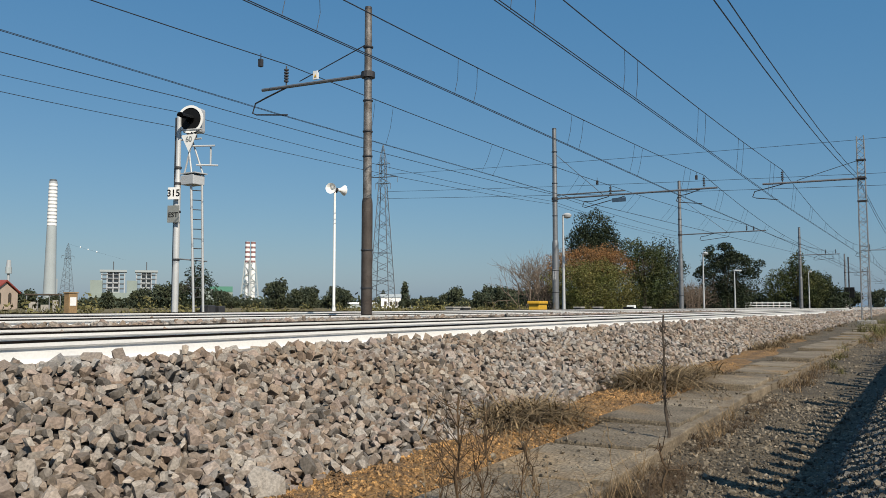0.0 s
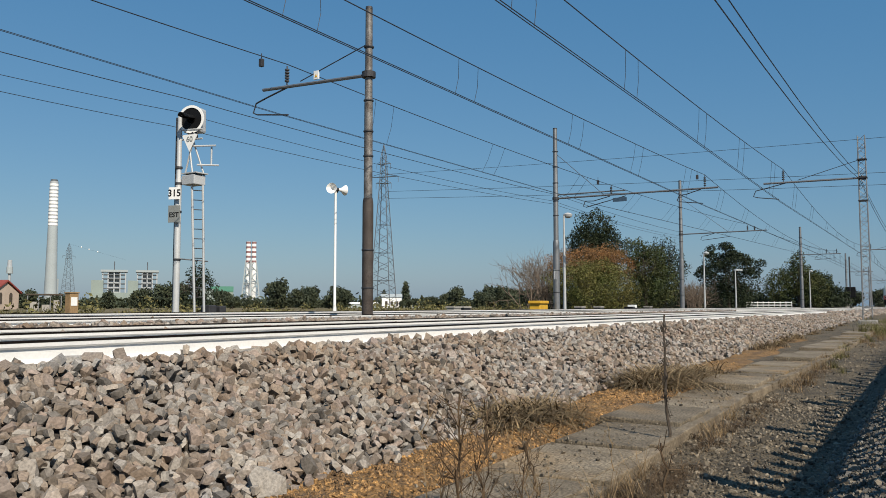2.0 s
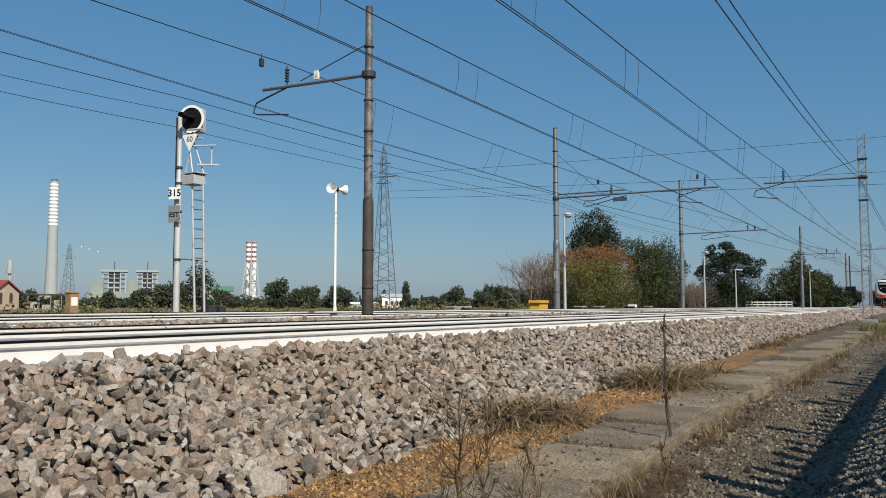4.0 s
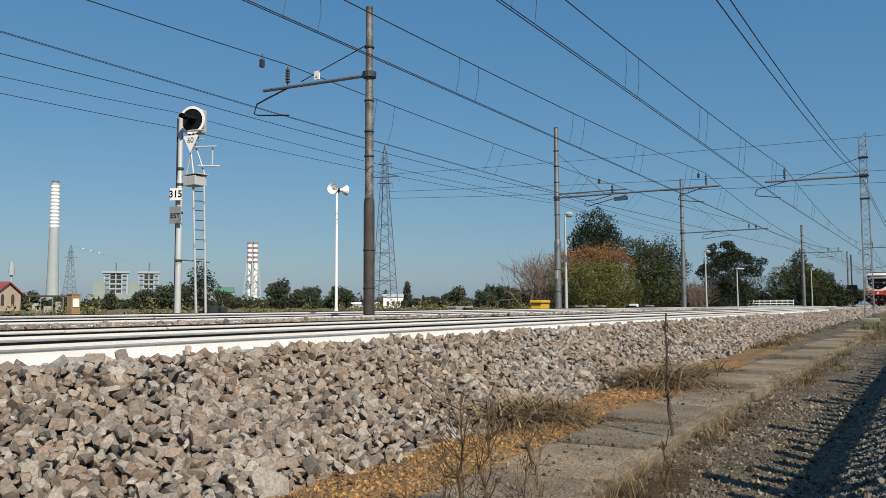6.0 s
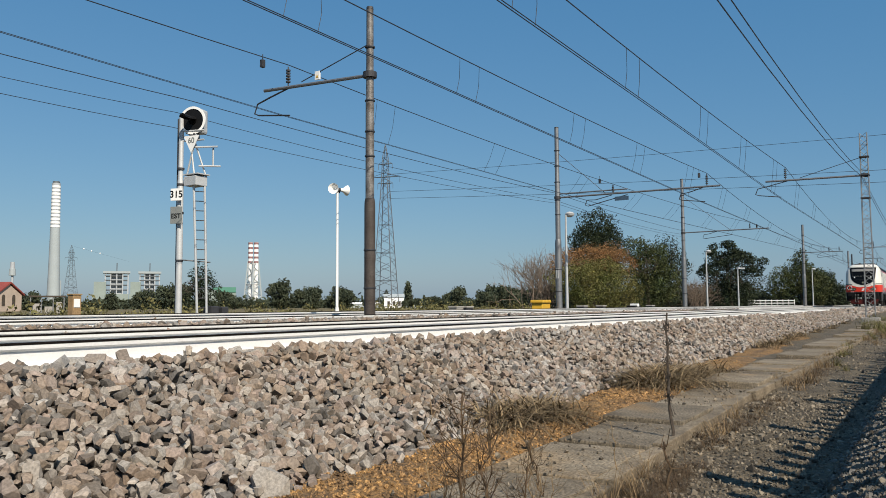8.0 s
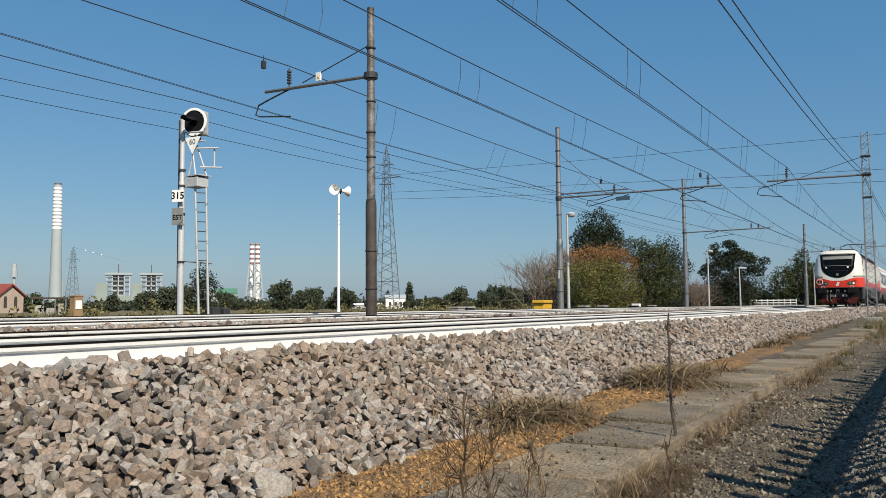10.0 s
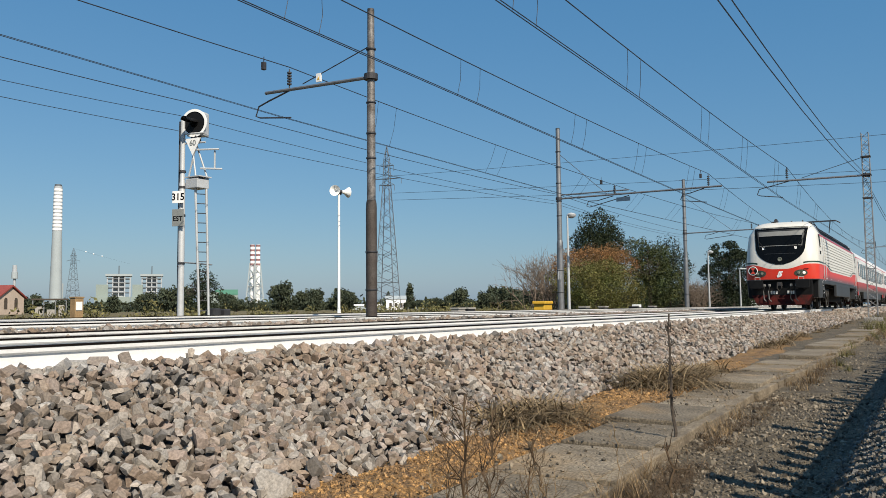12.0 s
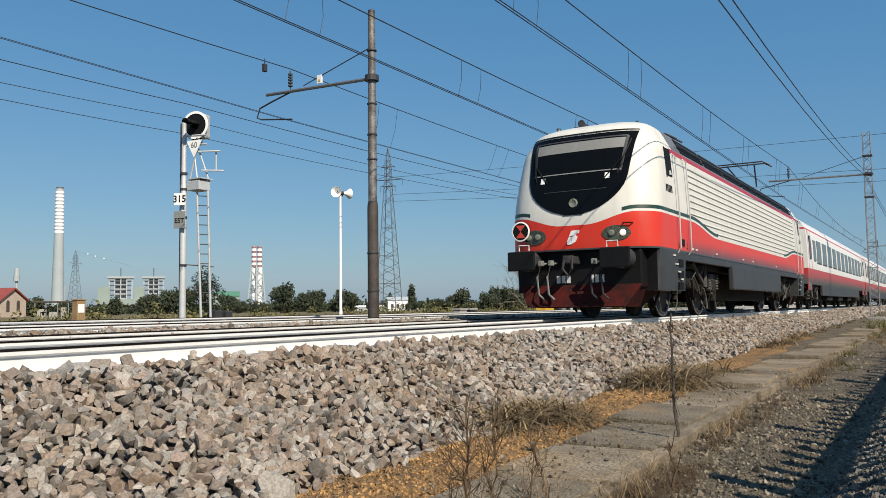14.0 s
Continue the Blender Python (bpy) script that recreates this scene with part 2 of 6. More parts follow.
def part(name, build, material, parent, label="", smooth=False, kind=""):
    """Link a built mesh as one object under a thing or a part."""
    me = build if isinstance(build, bpy.types.Mesh) else build.mesh(name, material, smooth)
    ob = new(name, me)
    ob.parent = parent
    return tagged(ob, label, kind=kind)


def thing(name, label, category, at=(0, 0, 0), turn=0.0, group="", kind=""):
    ob = new(name)
    ob.empty_display_size = 0.2
    ob.matrix_basis = pose(*at, 0, 0, turn)
    return tagged(ob, label, category, group, kind)


def solid(name, build, material, label, category="", group="", kind="", smooth=False):
    return tagged(new(name, build.mesh(name, material, smooth)), label, category, group, kind)


def letters(name, text, size, m, material, parent):
    """Flat lettering, as a mesh, in the plane of m."""
    cu = bpy.data.curves.new(name, "FONT")
    cu.body, cu.size, cu.extrude, cu.align_x, cu.align_y = text, size, 0.002, "CENTER", "CENTER"
    cu.offset = size * 0.018
    tmp = new(name, cu)
    me = bpy.data.meshes.new_from_object(tmp)
    bpy.data.objects.remove(tmp)
    me.materials.clear()
    me.materials.append(material)
    ob = new(name, me)
    ob.parent = parent
    ob.matrix_basis = m
    return ob


def rnd(a, b):
    return random.uniform(a, b)


# ---- ground, ballast and tracks ----
TRACKS = ((5.71, 0.0, 0.0), (9.5, 0.015, 2.7), (14.35, 0.065, 1.8))


def verge_z(x):
    return -0.745 + 0.004 * (x - 4) + 0.004 * max(0.0, min(x, 60) - 18)


def toe_y(x):
    return 2.95 + 0.04 * min(max(x - 3, 0), 16) + 0.22 * math.exp(-((x - 8.8) / 1.1) ** 2)


def walkway_y(x):
    """The slab walkway swings a little towards the fence at its near end."""
    return 0.032 * max(min(x, 8.5) - 8.5, -7.0)


def bed_z(x, y):
    """Top of the ballast bed."""
    t, crest = toe_y(x), 4.62
    if y < crest:
        return verge_z(x) + (-0.17 - verge_z(x)) * max(0.0, (y - t) / (crest - t))
    if y < 15.6:
        return -0.17 + (0.05 if y > 12 else 0.0)
    return -0.12 - 0.3 * min(1.0, (y - 15.6) / 1.5)


def ground_z(x, y):
    n = noise.noise((x * 0.7, y * 0.7, 3.0)) * 0.03 + noise.noise((x * 3, y * 3, 1.0)) * 0.012
    if y < 1.75:
        n += 0.012 * max(0.0, min(1.0, (y - 1.0) / 0.6)) + 0.03 * noise.noise((x * 1.1, 5, 9))
        bank = 0.5 * max(0.0, min(0.62 - y, 0.95))
        return verge_z(x) - 0.088 + bank + n * (0.5 if y < 0 else 1.0)
    if y < 4:
        return verge_z(x) - 0.06 + n
    if y < 17:
        return -0.9
    return -0.42 + n * 2


def steps(*spans):
    out = []
    for a, b, d in spans:
        out += list(np.arange(a, b, d))
    return out + [spans[-1][1]]


def sheet(xs, ys, fz):
    b = Build()
    ny = len(ys)
    b.v = [(x, y, fz(x, y)) for x in xs for y in ys]
    b.f = [(i * ny + j, (i + 1) * ny + j, (i + 1) * ny + j + 1, i * ny + j + 1) for i in range(len(xs) - 1) for j in range(ny - 1)]
    return b


GX = steps((-4000, -400, 900), (-400, -20, 60), (-20, 1, 2), (1, 16, 0.16), (16, 40, 0.8), (40, 160, 8), (160, 4000, 480))
GYA = steps((-3000, -100, 700), (-100, -4, 16), (-4, -0.4, 0.6), (-0.4, 4.0, 0.11))
GYB = steps((4.0, 16.8, 3.2), (16.8, 40, 1.6), (40, 400, 45), (400, 4000, 450))
ground = solid("ground", sheet(GX, GYA + GYB, ground_z), EARTH, "bare brown earth verge with dry fields beyond", kind="structure")
ground.data.materials.append(GRASSLAND)
for poly in ground.data.polygons:
    poly.use_smooth = True
    if poly.center.y > 16:
        poly.material_index = 1

BX = steps((-60, 0, 6), (0, 14, 0.25), (14, 60, 1.5), (60, 420, 20))
BY = [2.7, 3.0, 3.3, 3.7, 4.1, 4.4, 4.62, 4.8, 6, 9, 11.9, 12.1, 14, 15.6, 16.2, 17.2]
# dark sheet under the stones, coloured as the shade between them
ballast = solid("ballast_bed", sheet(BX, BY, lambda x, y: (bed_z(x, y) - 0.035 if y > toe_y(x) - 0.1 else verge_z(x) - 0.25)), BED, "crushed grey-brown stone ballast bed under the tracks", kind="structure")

rng = np.random.default_rng(5)


def stone_shapes(count, cuts):
    """Angular convex stones of about unit size."""
    out = []
    for k in range(count):
        bm = bmesh.new()
        dims = rng.uniform(1.05, 1.6), rng.uniform(0.8, 1.05), rng.uniform(0.5, 0.85)
        for c in itertools.product((-1, 1), repeat=3):
            bm.verts.new([a * d * rng.uniform(0.24, 0.5) for a, d in zip(c, dims)])
        bmesh.ops.convex_hull(bm, input=bm.verts[:])
        for _ in range(cuts):
            n = Vector([rng.choice((-1, 1)) * rng.uniform(0.15, 1.0) for _ in range(3)]).normalized()
            reach = max(q.co.dot(n) for q in bm.verts)
            bmesh.ops.bisect_plane(bm, geom=bm.verts[:] + bm.edges[:] + bm.faces[:], plane_co=n * reach * rng.uniform(0.6, 0.88), plane_no=n, clear_outer=True)
            rest = [q.co.copy() for q in bm.verts]
            bm.clear()
            for q in rest:
                bm.verts.new(q)
            bmesh.ops.convex_hull(bm, input=bm.verts[:])
            loose = [q for q in bm.verts if not q.link_faces]
            bmesh.ops.delete(bm, geom=loose, context="VERTS")
        bm.verts.index_update()
        v = np.array([tuple(q.co) for q in bm.verts])
        f = [[q.index for q in t.verts] for t in bm.faces]
        out.append((v, f))
        bm.free()
    return out


SHAPES = stone_shapes(48, 6)
SMALL = stone_shapes(16, 2)


def turns(n):
    q = rng.normal(size=(n, 4))
    q /= np.linalg.norm(q, axis=1)[:, None]
    w, x, y, z = q.T
    return np.stack([1 - 2 * (y * y + z * z), 2 * (x * y - z * w), 2 * (x * z + y * w), 2 * (x * y + z * w), 1 - 2 * (x * x + z * z), 2 * (y * z - x * w), 2 * (x * z - y * w), 2 * (y * z + x * w), 1 - 2 * (x * x + y * y)], 1).reshape(n, 3, 3)


def scatter(name, at, size, material, shapes, parent=None, label=""):
    """One mesh of many stones."""
    n = len(at)
    rot, pick = turns(n), rng.integers(0, len(shapes), n)
    vs, fs, k = [], [], 0
    for i in range(n):
        v, f = shapes[pick[i]]
        vs.append(v @ rot[i].T * size[i] + at[i])
        fs += [(a + k, b + k, c + k) for a, b, c in f]
        k += len(v)
    me = bpy.data.meshes.new(name)
    me.from_pydata(np.concatenate(vs).tolist(), [], fs)
    me.materials.append(material)
    ob = new(name, me)
    ob.parent = parent
    return tagged(ob, label, kind="stuff")


def jitter(x0, x1, y0, y1, d):
    gx, gy = np.meshgrid(np.arange(x0, x1, d), np.arange(y0, y1, d))
    p = np.stack([gx.ravel(), gy.ravel()], 1)
    return p + rng.uniform(-0.5, 0.5, p.shape) * d


def on_bed(p):
    lift = rng.normal(0, 0.022, len(p))
    return np.array([(x, y, bed_z(x, y) + h) for (x, y), h in zip(p, lift)])


near = jitter(0.5, 14, 2.7, 4.75, 0.053)
near = near[near[:, 1] > np.array([toe_y(x) for x in near[:, 0]]) - 0.12 * rng.random(len(near))]
single = (near[:, 0] > 3.2) & (near[:, 0] < 4.15) & (near[:, 1] > 3.15) & (near[:, 1] < 4.6)
ones, near = near[single][:300], np.concatenate([near[~single], near[single][300:]])
size = lambda n, a, b: rng.uniform(a, b, n) * rng.choice([1, 1, 0.8, 1.25], n)
scatter("ballast_stones", on_bed(near), size(len(near), 0.050, 0.080), STONE, SHAPES, ballast, "angular grey and brown ballast stones")
mid = jitter(14, 46, 2.9, 4.75, 0.078)
mid = mid[mid[:, 1] > np.array([toe_y(x) for x in mid[:, 0]]) - 0.2 * rng.random(len(mid))]
scatter("ballast_stones", on_bed(mid), size(len(mid), 0.062, 0.095), STONE, SHAPES, ballast)
far = jitter(46, 130, 3.5, 4.8, 0.16)
scatter("ballast_stones", on_bed(far), size(len(far), 0.12, 0.2), STONE, SMALL, ballast)
tops = np.concatenate([jitter(3.5, 26, 6.7, 8.5, 0.16), jitter(5, 45, 10.6, 13.3, 0.2), jitter(6, 50, 15.4, 16.2, 0.2), jitter(1.8, 30, 4.7, 4.86, 0.1)])
scatter("ballast_stones", on_bed(tops), size(len(tops), 0.08, 0.14), STONE, SMALL, ballast)
heap = jitter(3.5, 44, 8.95, 10.02, 0.09)
scatter("ballast_stones", on_bed(heap) + np.array([0, 0, 0.11]), size(len(heap), 0.06, 0.10), STONE, SHAPES, ballast)
one_meshes = []
for v, f in SHAPES:
    me = bpy.data.meshes.new("ballast_stone")
    me.from_pydata((v * 0.064).tolist(), [], f)
    me.materials.append(STONE_ONE)
    one_meshes.append(me)
for (x, y), r in zip(ones, turns(len(ones))):
    ob = new("ballast_stone", one_meshes[int(rng.integers(0, len(one_meshes)))])
    ob.parent = ballast
    ob.matrix_basis = Matrix.Translation((x, y, bed_z(x, y))) @ Matrix(r.tolist()).to_4x4() @ Matrix.Scale(float(rng.uniform(0.8, 1.3)), 4)

# rails: foot and web painted white, dark head
WEB = [(-0.075, -0.172), (0.075, -0.172), (0.075, -0.16), (0.02, -0.145), (0.009, -0.12), (0.009, -0.055), (0.036, -0.04), (0.036, -0.016), (-0.036, -0.016), (-0.036, -0.04), (-0.009, -0.055), (-0.009, -0.12), (-0.02, -0.145), (-0.075, -0.16)]
HEAD = [(-0.0375, -0.014), (0.0375, -0.014), (0.0375, -0.006), (0.030, 0.0), (-0.030, 0.0), (-0.0375, -0.006)]
sleeper_me = None
for ty, tz, cant in TRACKS:
    track = thing("railway_track", "straight railway track with white-painted rails on concrete sleepers", "railway track", (0, ty, tz), group="railway tracks")
    track.matrix_basis = pose(0, ty, tz, cant)
    for s in (-0.7535, 0.7535):
        rail = part("rail", Build().prism([(y + s, z) for y, z in WEB], 0, -40, 420), RAIL_WHITE, track, "rail painted white")
        part("rail_head", Build().prism([(y + s, z) for y, z in HEAD], 0, -40, 420), RAIL_DARK, rail, "dark steel running head")
    if sleeper_me is None:
        sleeper_me = Build().box(-0.13, -1.1, -0.42, 0.13, 1.1, -0.20, 0.02).mesh("sleeper", CONCRETE)
    for k in range(99):
        ob = new("sleeper", sleeper_me)
        ob.parent = track
        ob.location = (-2.5 + 0.6 * k, 0, 0)

# concrete cable-duct lids along the toe of the ballast
duct = thing("cable_duct", "weathered concrete slab walkway with rusty stains along the ballast", "walkway", kind="structure")
kerb_me = Build().box(0.0, -0.05, -0.22, 1.21, 0.05, 0.0, 0.012).mesh("kerb", KERB)
for k in range(46):
    x0 = -14.0 + k * 1.22
    ob = new("kerb", kerb_me)
    ob.parent = duct
    ob.matrix_basis = pose(x0, 1.755 + walkway_y(x0) + rnd(-0.012, 0.012), verge_z(x0) + rnd(-0.02, 0.014), rnd(-4, 4), rnd(-0.7, 0.7), math.degrees(math.atan(0.032)) * (1.0 < x0 < 8.5) + rnd(-0.8, 0.8))
slab_me = Build().box(0.03, 1.82, -0.11, 1.06, 2.50, 0.0, 0.018).mesh("slab", SLAB)
for k in range(50):
    x0 = -14.4 + 1.1 * k
    ob = new("slab", slab_me)
    ob.parent = duct
    ob.matrix_basis = pose(x0, walkway_y(x0) + rnd(-0.02, 0.02), verge_z(x0) + rnd(-0.014, 0.006), rnd(-1.0, 1.0), rnd(-0.8, 0.4), rnd(-0.7, 0.7))

# rusty grit between slabs and ballast
SX = steps((-2, 24, 0.12))


def grit_z(x, y):
    w = 0.5 + 0.5 * noise.noise((x * 0.35, 7, 0)) + 0.25 * noise.noise((x * 1.3, 2, 0))
    mid_y, half = 2.76 + 0.03 * (x - 3), 0.48 + 0.16 * math.exp(-((x - 8.8) / 1.1) ** 2)
    d = max(0.0, 1 - abs(y - mid_y) / half)
    w = w + 0.15 if x < 10.5 else w - 0.25 if x < 13 or x > 18 else w
    return verge_z(x) - 0.085 + 0.11 * min(1, d * 1.6) * max(0.0, min(1.0, w + 0.1 + 0.3 * noise.noise((x * 4, y * 4, 5)))) + 0.012 * noise.noise((x * 9, y * 9, 0))


grit = solid("grit_drift", sheet(SX, steps((2.28, 3.66, 0.06)), grit_z), SAND, "orange-brown grit drifted against the slabs", kind="structure", smooth=True)
gp = jitter(3, 14, 2.35, 3.2, 0.05)
gp = np.concatenate([gp, jitter(3, 11, 2.35, 3.2, 0.028)])
gp = gp[rng.random(len(gp)) < 0.7]
scatter("grit_grains", np.array([(x, y, grit_z(x, y)) for x, y in gp]), rng.uniform(0.010, 0.030, len(gp)), SAND, SMALL, grit)
sp = jitter(3.2, 16, 1.84, 2.5, 0.06)
sp = sp[rng.random(len(sp)) < 0.4]
scatter("grit_grains", np.array([(x, y, verge_z(x) + 0.003) for x, y in sp]), rng.gamma(1.3, 0.006, len(sp)) + 0.006, PEBBLE, SMALL, duct)
pb = np.concatenate([jitter(3.2, 10, 0.2, 1.68, 0.032), jitter(10, 30, 0.2, 1.68, 0.09)])
pb = pb[rng.random(len(pb)) < 0.75]
scatter("pebbles", np.array([(x, y, ground_z(x, y) + 0.004) for x, y in pb]), rng.gamma(1.3, 0.0075, len(pb)) + 0.005, PEBBLE, SMALL, None, "loose pebbles on the earth path")["category"] = "pebbles"
bk = np.concatenate([jitter(2.6, 8, -0.05, 0.66, 0.024), jitter(8, 22, 0.0, 0.66, 0.045)])
bk = bk[rng.random(len(bk)) < 0.6 - 0.45 * np.clip((bk[:, 1] - 0.5) / 0.16, 0, 1)]
scatter("gravel_bank", np.array([(x, y, ground_z(x, y) + 0.004) for x, y in bk]), rng.gamma(1.8, 0.005, len(bk)) + 0.008, GRAVEL, SMALL, None, "coarse dark grey gravel on the fence bank")["category"] = "gravel"
lp = jitter(3.2, 24, 0.62, 1.66, 0.11)
lp = lp[rng.random(len(lp)) < 0.3]
scatter("pebbles", np.array([(x, y, ground_z(x, y) + 0.006) for x, y in lp]), rng.gamma(1.4, 0.006, len(lp)) + 0.010, PEBBLE, SHAPES, None, "larger stray stones on the earth path")["category"] = "pebbles"
# ---- masts and overhead line ----


def insulator(b, p, q, r=0.06):
    """Ribbed insulator between two points, along z or slanted."""
    p, q = Vector(p), Vector(q)
    b.tube([p, q], 0.018, 6)
    for k in range(5):
        c = p.lerp(q, 0.2 + 0.15 * k)
        b.tube([c - (q - p).normalized() * 0.02, c + (q - p).normalized() * 0.02], r, 8)


def arm_parts(mast, y0, tip, z0, z1, ins, steady_from, steady_to, tie_z, tie_y, board=None):
    """Cantilever arm across the track: tube, tie rod, insulator and steady arm (all in the mast's own space, y across)."""
    part("arm", Build().tube([(0, y0, z0), (0, tip, z1)], 0.045, 8), GALV, mast)
    part("tie_rod", Build().tube([(0, y0, tie_z), (0, tie_y, z1 + 0.05)], 0.014, 5), DARK_STEEL, mast)
    for iy, iz in ins:
        b = Build()
        insulator(b, (0, iy, z1 + 0.02), (0, iy, iz))
        part("insulator", b, DARK_STEEL, mast)
    for (sy, sz), (ey, ez), root in steady_from:
        s = 1 if sy > ey else -1
        part("steady_arm", Build().tube([(0, root, z1 - 0.04), (0, root + (sy - root) * 0.6, z1 - 0.22), (0, sy - 0.1 * s, sz + 0.25), (0, sy, sz), (0, sy - 0.15 * s, sz - 0.06), (0, ey, ez)], 0.022, 6), DARK_STEEL, mast)
    part("clamp", Build().lathe([(z0 - 0.07, 0.17), (z0 + 0.07, 0.17)], 2, 14, (0, 0, 0)), DARK_STEEL, mast)


def tube_mast(at, height, r, label, band):
    """Stepped steel tube mast, thicker below."""
    m = thing("catenary_mast", label, "catenary mast", at, group="catenary masts")
    h = height
    part("lower_shaft", Build().lathe([(-0.6, r * 1.28), (h * 0.36, r * 1.25), (h * 0.375, r * 1.2), (h * 0.385, r * 1.05)], 2, 20), RUSTY if band else GALV, m, "thick brown lower tube" if band else "", smooth=True)
    part("upper_shaft", Build().lathe([(h * 0.38, r), (h * 0.70, r * 0.98), (h * 0.71, r * 0.90), (h, r * 0.82)], 2, 20), STAINED if band else GALV, m, smooth=True)
    for k in (0.1, 0.22, 0.52, 0.60, 0.70, 0.79, 0.875):
        rr = r * (1.3 if k < 0.37 else 1.06)
        part("collar", Build().lathe([(h * k - 0.02, rr), (h * k - 0.015, rr + 0.012), (h * k + 0.015, rr + 0.012), (h * k + 0.02, rr)], 2, 20), DARK_STEEL, m)
    part("cap", Build().lathe([(h, r * 0.86), (h + 0.06, r * 0.8)], 2, 16), DARK_STEEL, m)
    return m


mast_a = tube_mast((15.5, 11.6, -0.1), 7.6, 0.105, "brown weathered steel tube catenary mast between the tracks", True)
arm_parts(mast_a, 0.1, 3.5, 5.96, 6.08, [(2.66, 6.6)], [((3.85, 5.5), (2.6, 5.3), 2.6)], None, 6.72, 2.2)
part("warning_plate", Build().box(-0.02, 1.58, 6.10, 0.02, 1.74, 6.32, 0.004), WHITE, mast_a, "small white warning plate")
part("warning_mark", Build().prism([(1.62, 6.15), (1.70, 6.15), (1.66, 6.24)], 0, -0.026, -0.021), YELLOW, mast_a)

mast_b = tube_mast((38, 16.45, 0.0), 9.35, 0.13, "grey steel tube catenary mast with a long two-track arm", False)
arm_parts(mast_b, 0, -8.1, 5.74, 5.70, [(-2.97, 6.2), (-7.5, 6.3)], [((-1.5, 5.25), (-3.7, 5.62), -2.9), ((-6.2, 5.2), (-7.4, 5.0), -7.3)], None, 8.1, -2.6)
part("second_arm", Build().tube([(0, 0, 5.93), (0, -3.7, 5.90)], 0.035, 8), GALV, mast_b)
part("name_plate", Build().box(-0.02, -3.75, 5.36, 0.02, -3.05, 5.56, 0.004), mat("blue_plate", (0.05, 0.09, 0.14), 0.5), mast_b, "small dark blue plate")
part("stencil", Build().box(-0.16, -0.05, 1.6, -0.13, 0.05, 2.1), WHITE, mast_b)
mast_c = tube_mast((63, 16.75, 0.1), 9.9, 0.14, "grey steel tube catenary mast beside the trees", False)
arm_parts(mast_c, 0, -6.3, 5.72, 5.75, [(-4.95, 6.2), (-5.45, 6.1)], [((-1.5, 5.25), (-3.7, 5.4), -2.6)], None, 8.6, -3.5)
mast_d = tube_mast((97, 12.6, 0.1), 8.9, 0.15, "grey steel tube catenary mast before the far trees", False)
arm_parts(mast_d, 0, -4.0, 5.85, 5.85, [(-2.6, 6.4), (-3.6, 6.4)], [((-1.4, 5.3), (-3.4, 5.4), -2.0)], None, 7.8, -3.0)
for x, y, h in ((150, 12.6, 9.2), (205, 12.6, 9.4)):
    m = copy_thing(mast_d, pose(x, y, 0.1))


def lattice(b, at, w0, w1, h, n, r, legs=4):
    """Tapering lattice tower of angle bars with crossed bracing."""
    x, y, z = at
    cor = lambda k, j: Vector((x + (w0 + (w1 - w0) * k / n) * (0.5 if j in (0, 3) else -0.5), y + (w0 + (w1 - w0) * k / n) * (0.5 if j in (0, 1) else -0.5), z + h * k / n))
    for j in range(4):
        b.tube([cor(0, j), cor(n, j)], r * 1.3, 4)
    for k in range(n):
        for j in range(4):
            a, c = cor(k, j), cor(k, (j + 1) % 4)
            d, e = cor(k + 1, j), cor(k + 1, (j + 1) % 4)
            if k % 2:
                b.tube([a, e], r * 0.75, 4, None, False)
            else:
                b.tube([c, d], r * 0.75, 4, None, False)
            if k % 4 == 0:
                b.tube([a, c], r * 0.6, 4, None, False)


def lattice_mast(at, h, arm_tip, label):
    m = thing("lattice_mast", label, "catenary mast", at, group="lattice masts")
    b = Build()
    lattice(b, (0, 0, 0), 0.36, 0.28, h, 30, 0.013)
    part("lattice_shaft", b, GALV, m, "riveted grey lattice shaft")
    part("footing", Build().box(-0.35, -0.35, -0.5, 0.35, 0.35, 0.05, 0.03), CONCRETE, m)
    return m


mast_e = lattice_mast((39, 2.5, -0.42), 8.05, 4.0, "slim grey lattice steel catenary mast beside the ballast")
arm_parts(mast_e, 0.1, 4.05, 6.2, 6.26, [(3.2, 6.85)], [((4.5, 5.7), (3.4, 5.5), 3.1)], None, 7.0, 2.6)
for z in (5.2, 6.2, 7.0):
    part("bracket", Build().box(-0.19, -0.19, z - 0.025, 0.19, 0.19, z + 0.025, 0.006), DARK_STEEL, mast_e)
for x, y in ((92, 2.2), (146, 2.2), (200, 2.2)):
    copy_thing(mast_e, pose(x, y, -0.3))


def sag(p, q, drop, n=12):
    p, q = Vector(p), Vector(q)
    return [p.lerp(q, i / n) - Vector((0, 0, 4 * drop * (i / n) * (1 - i / n))) for i in range(n + 1)]


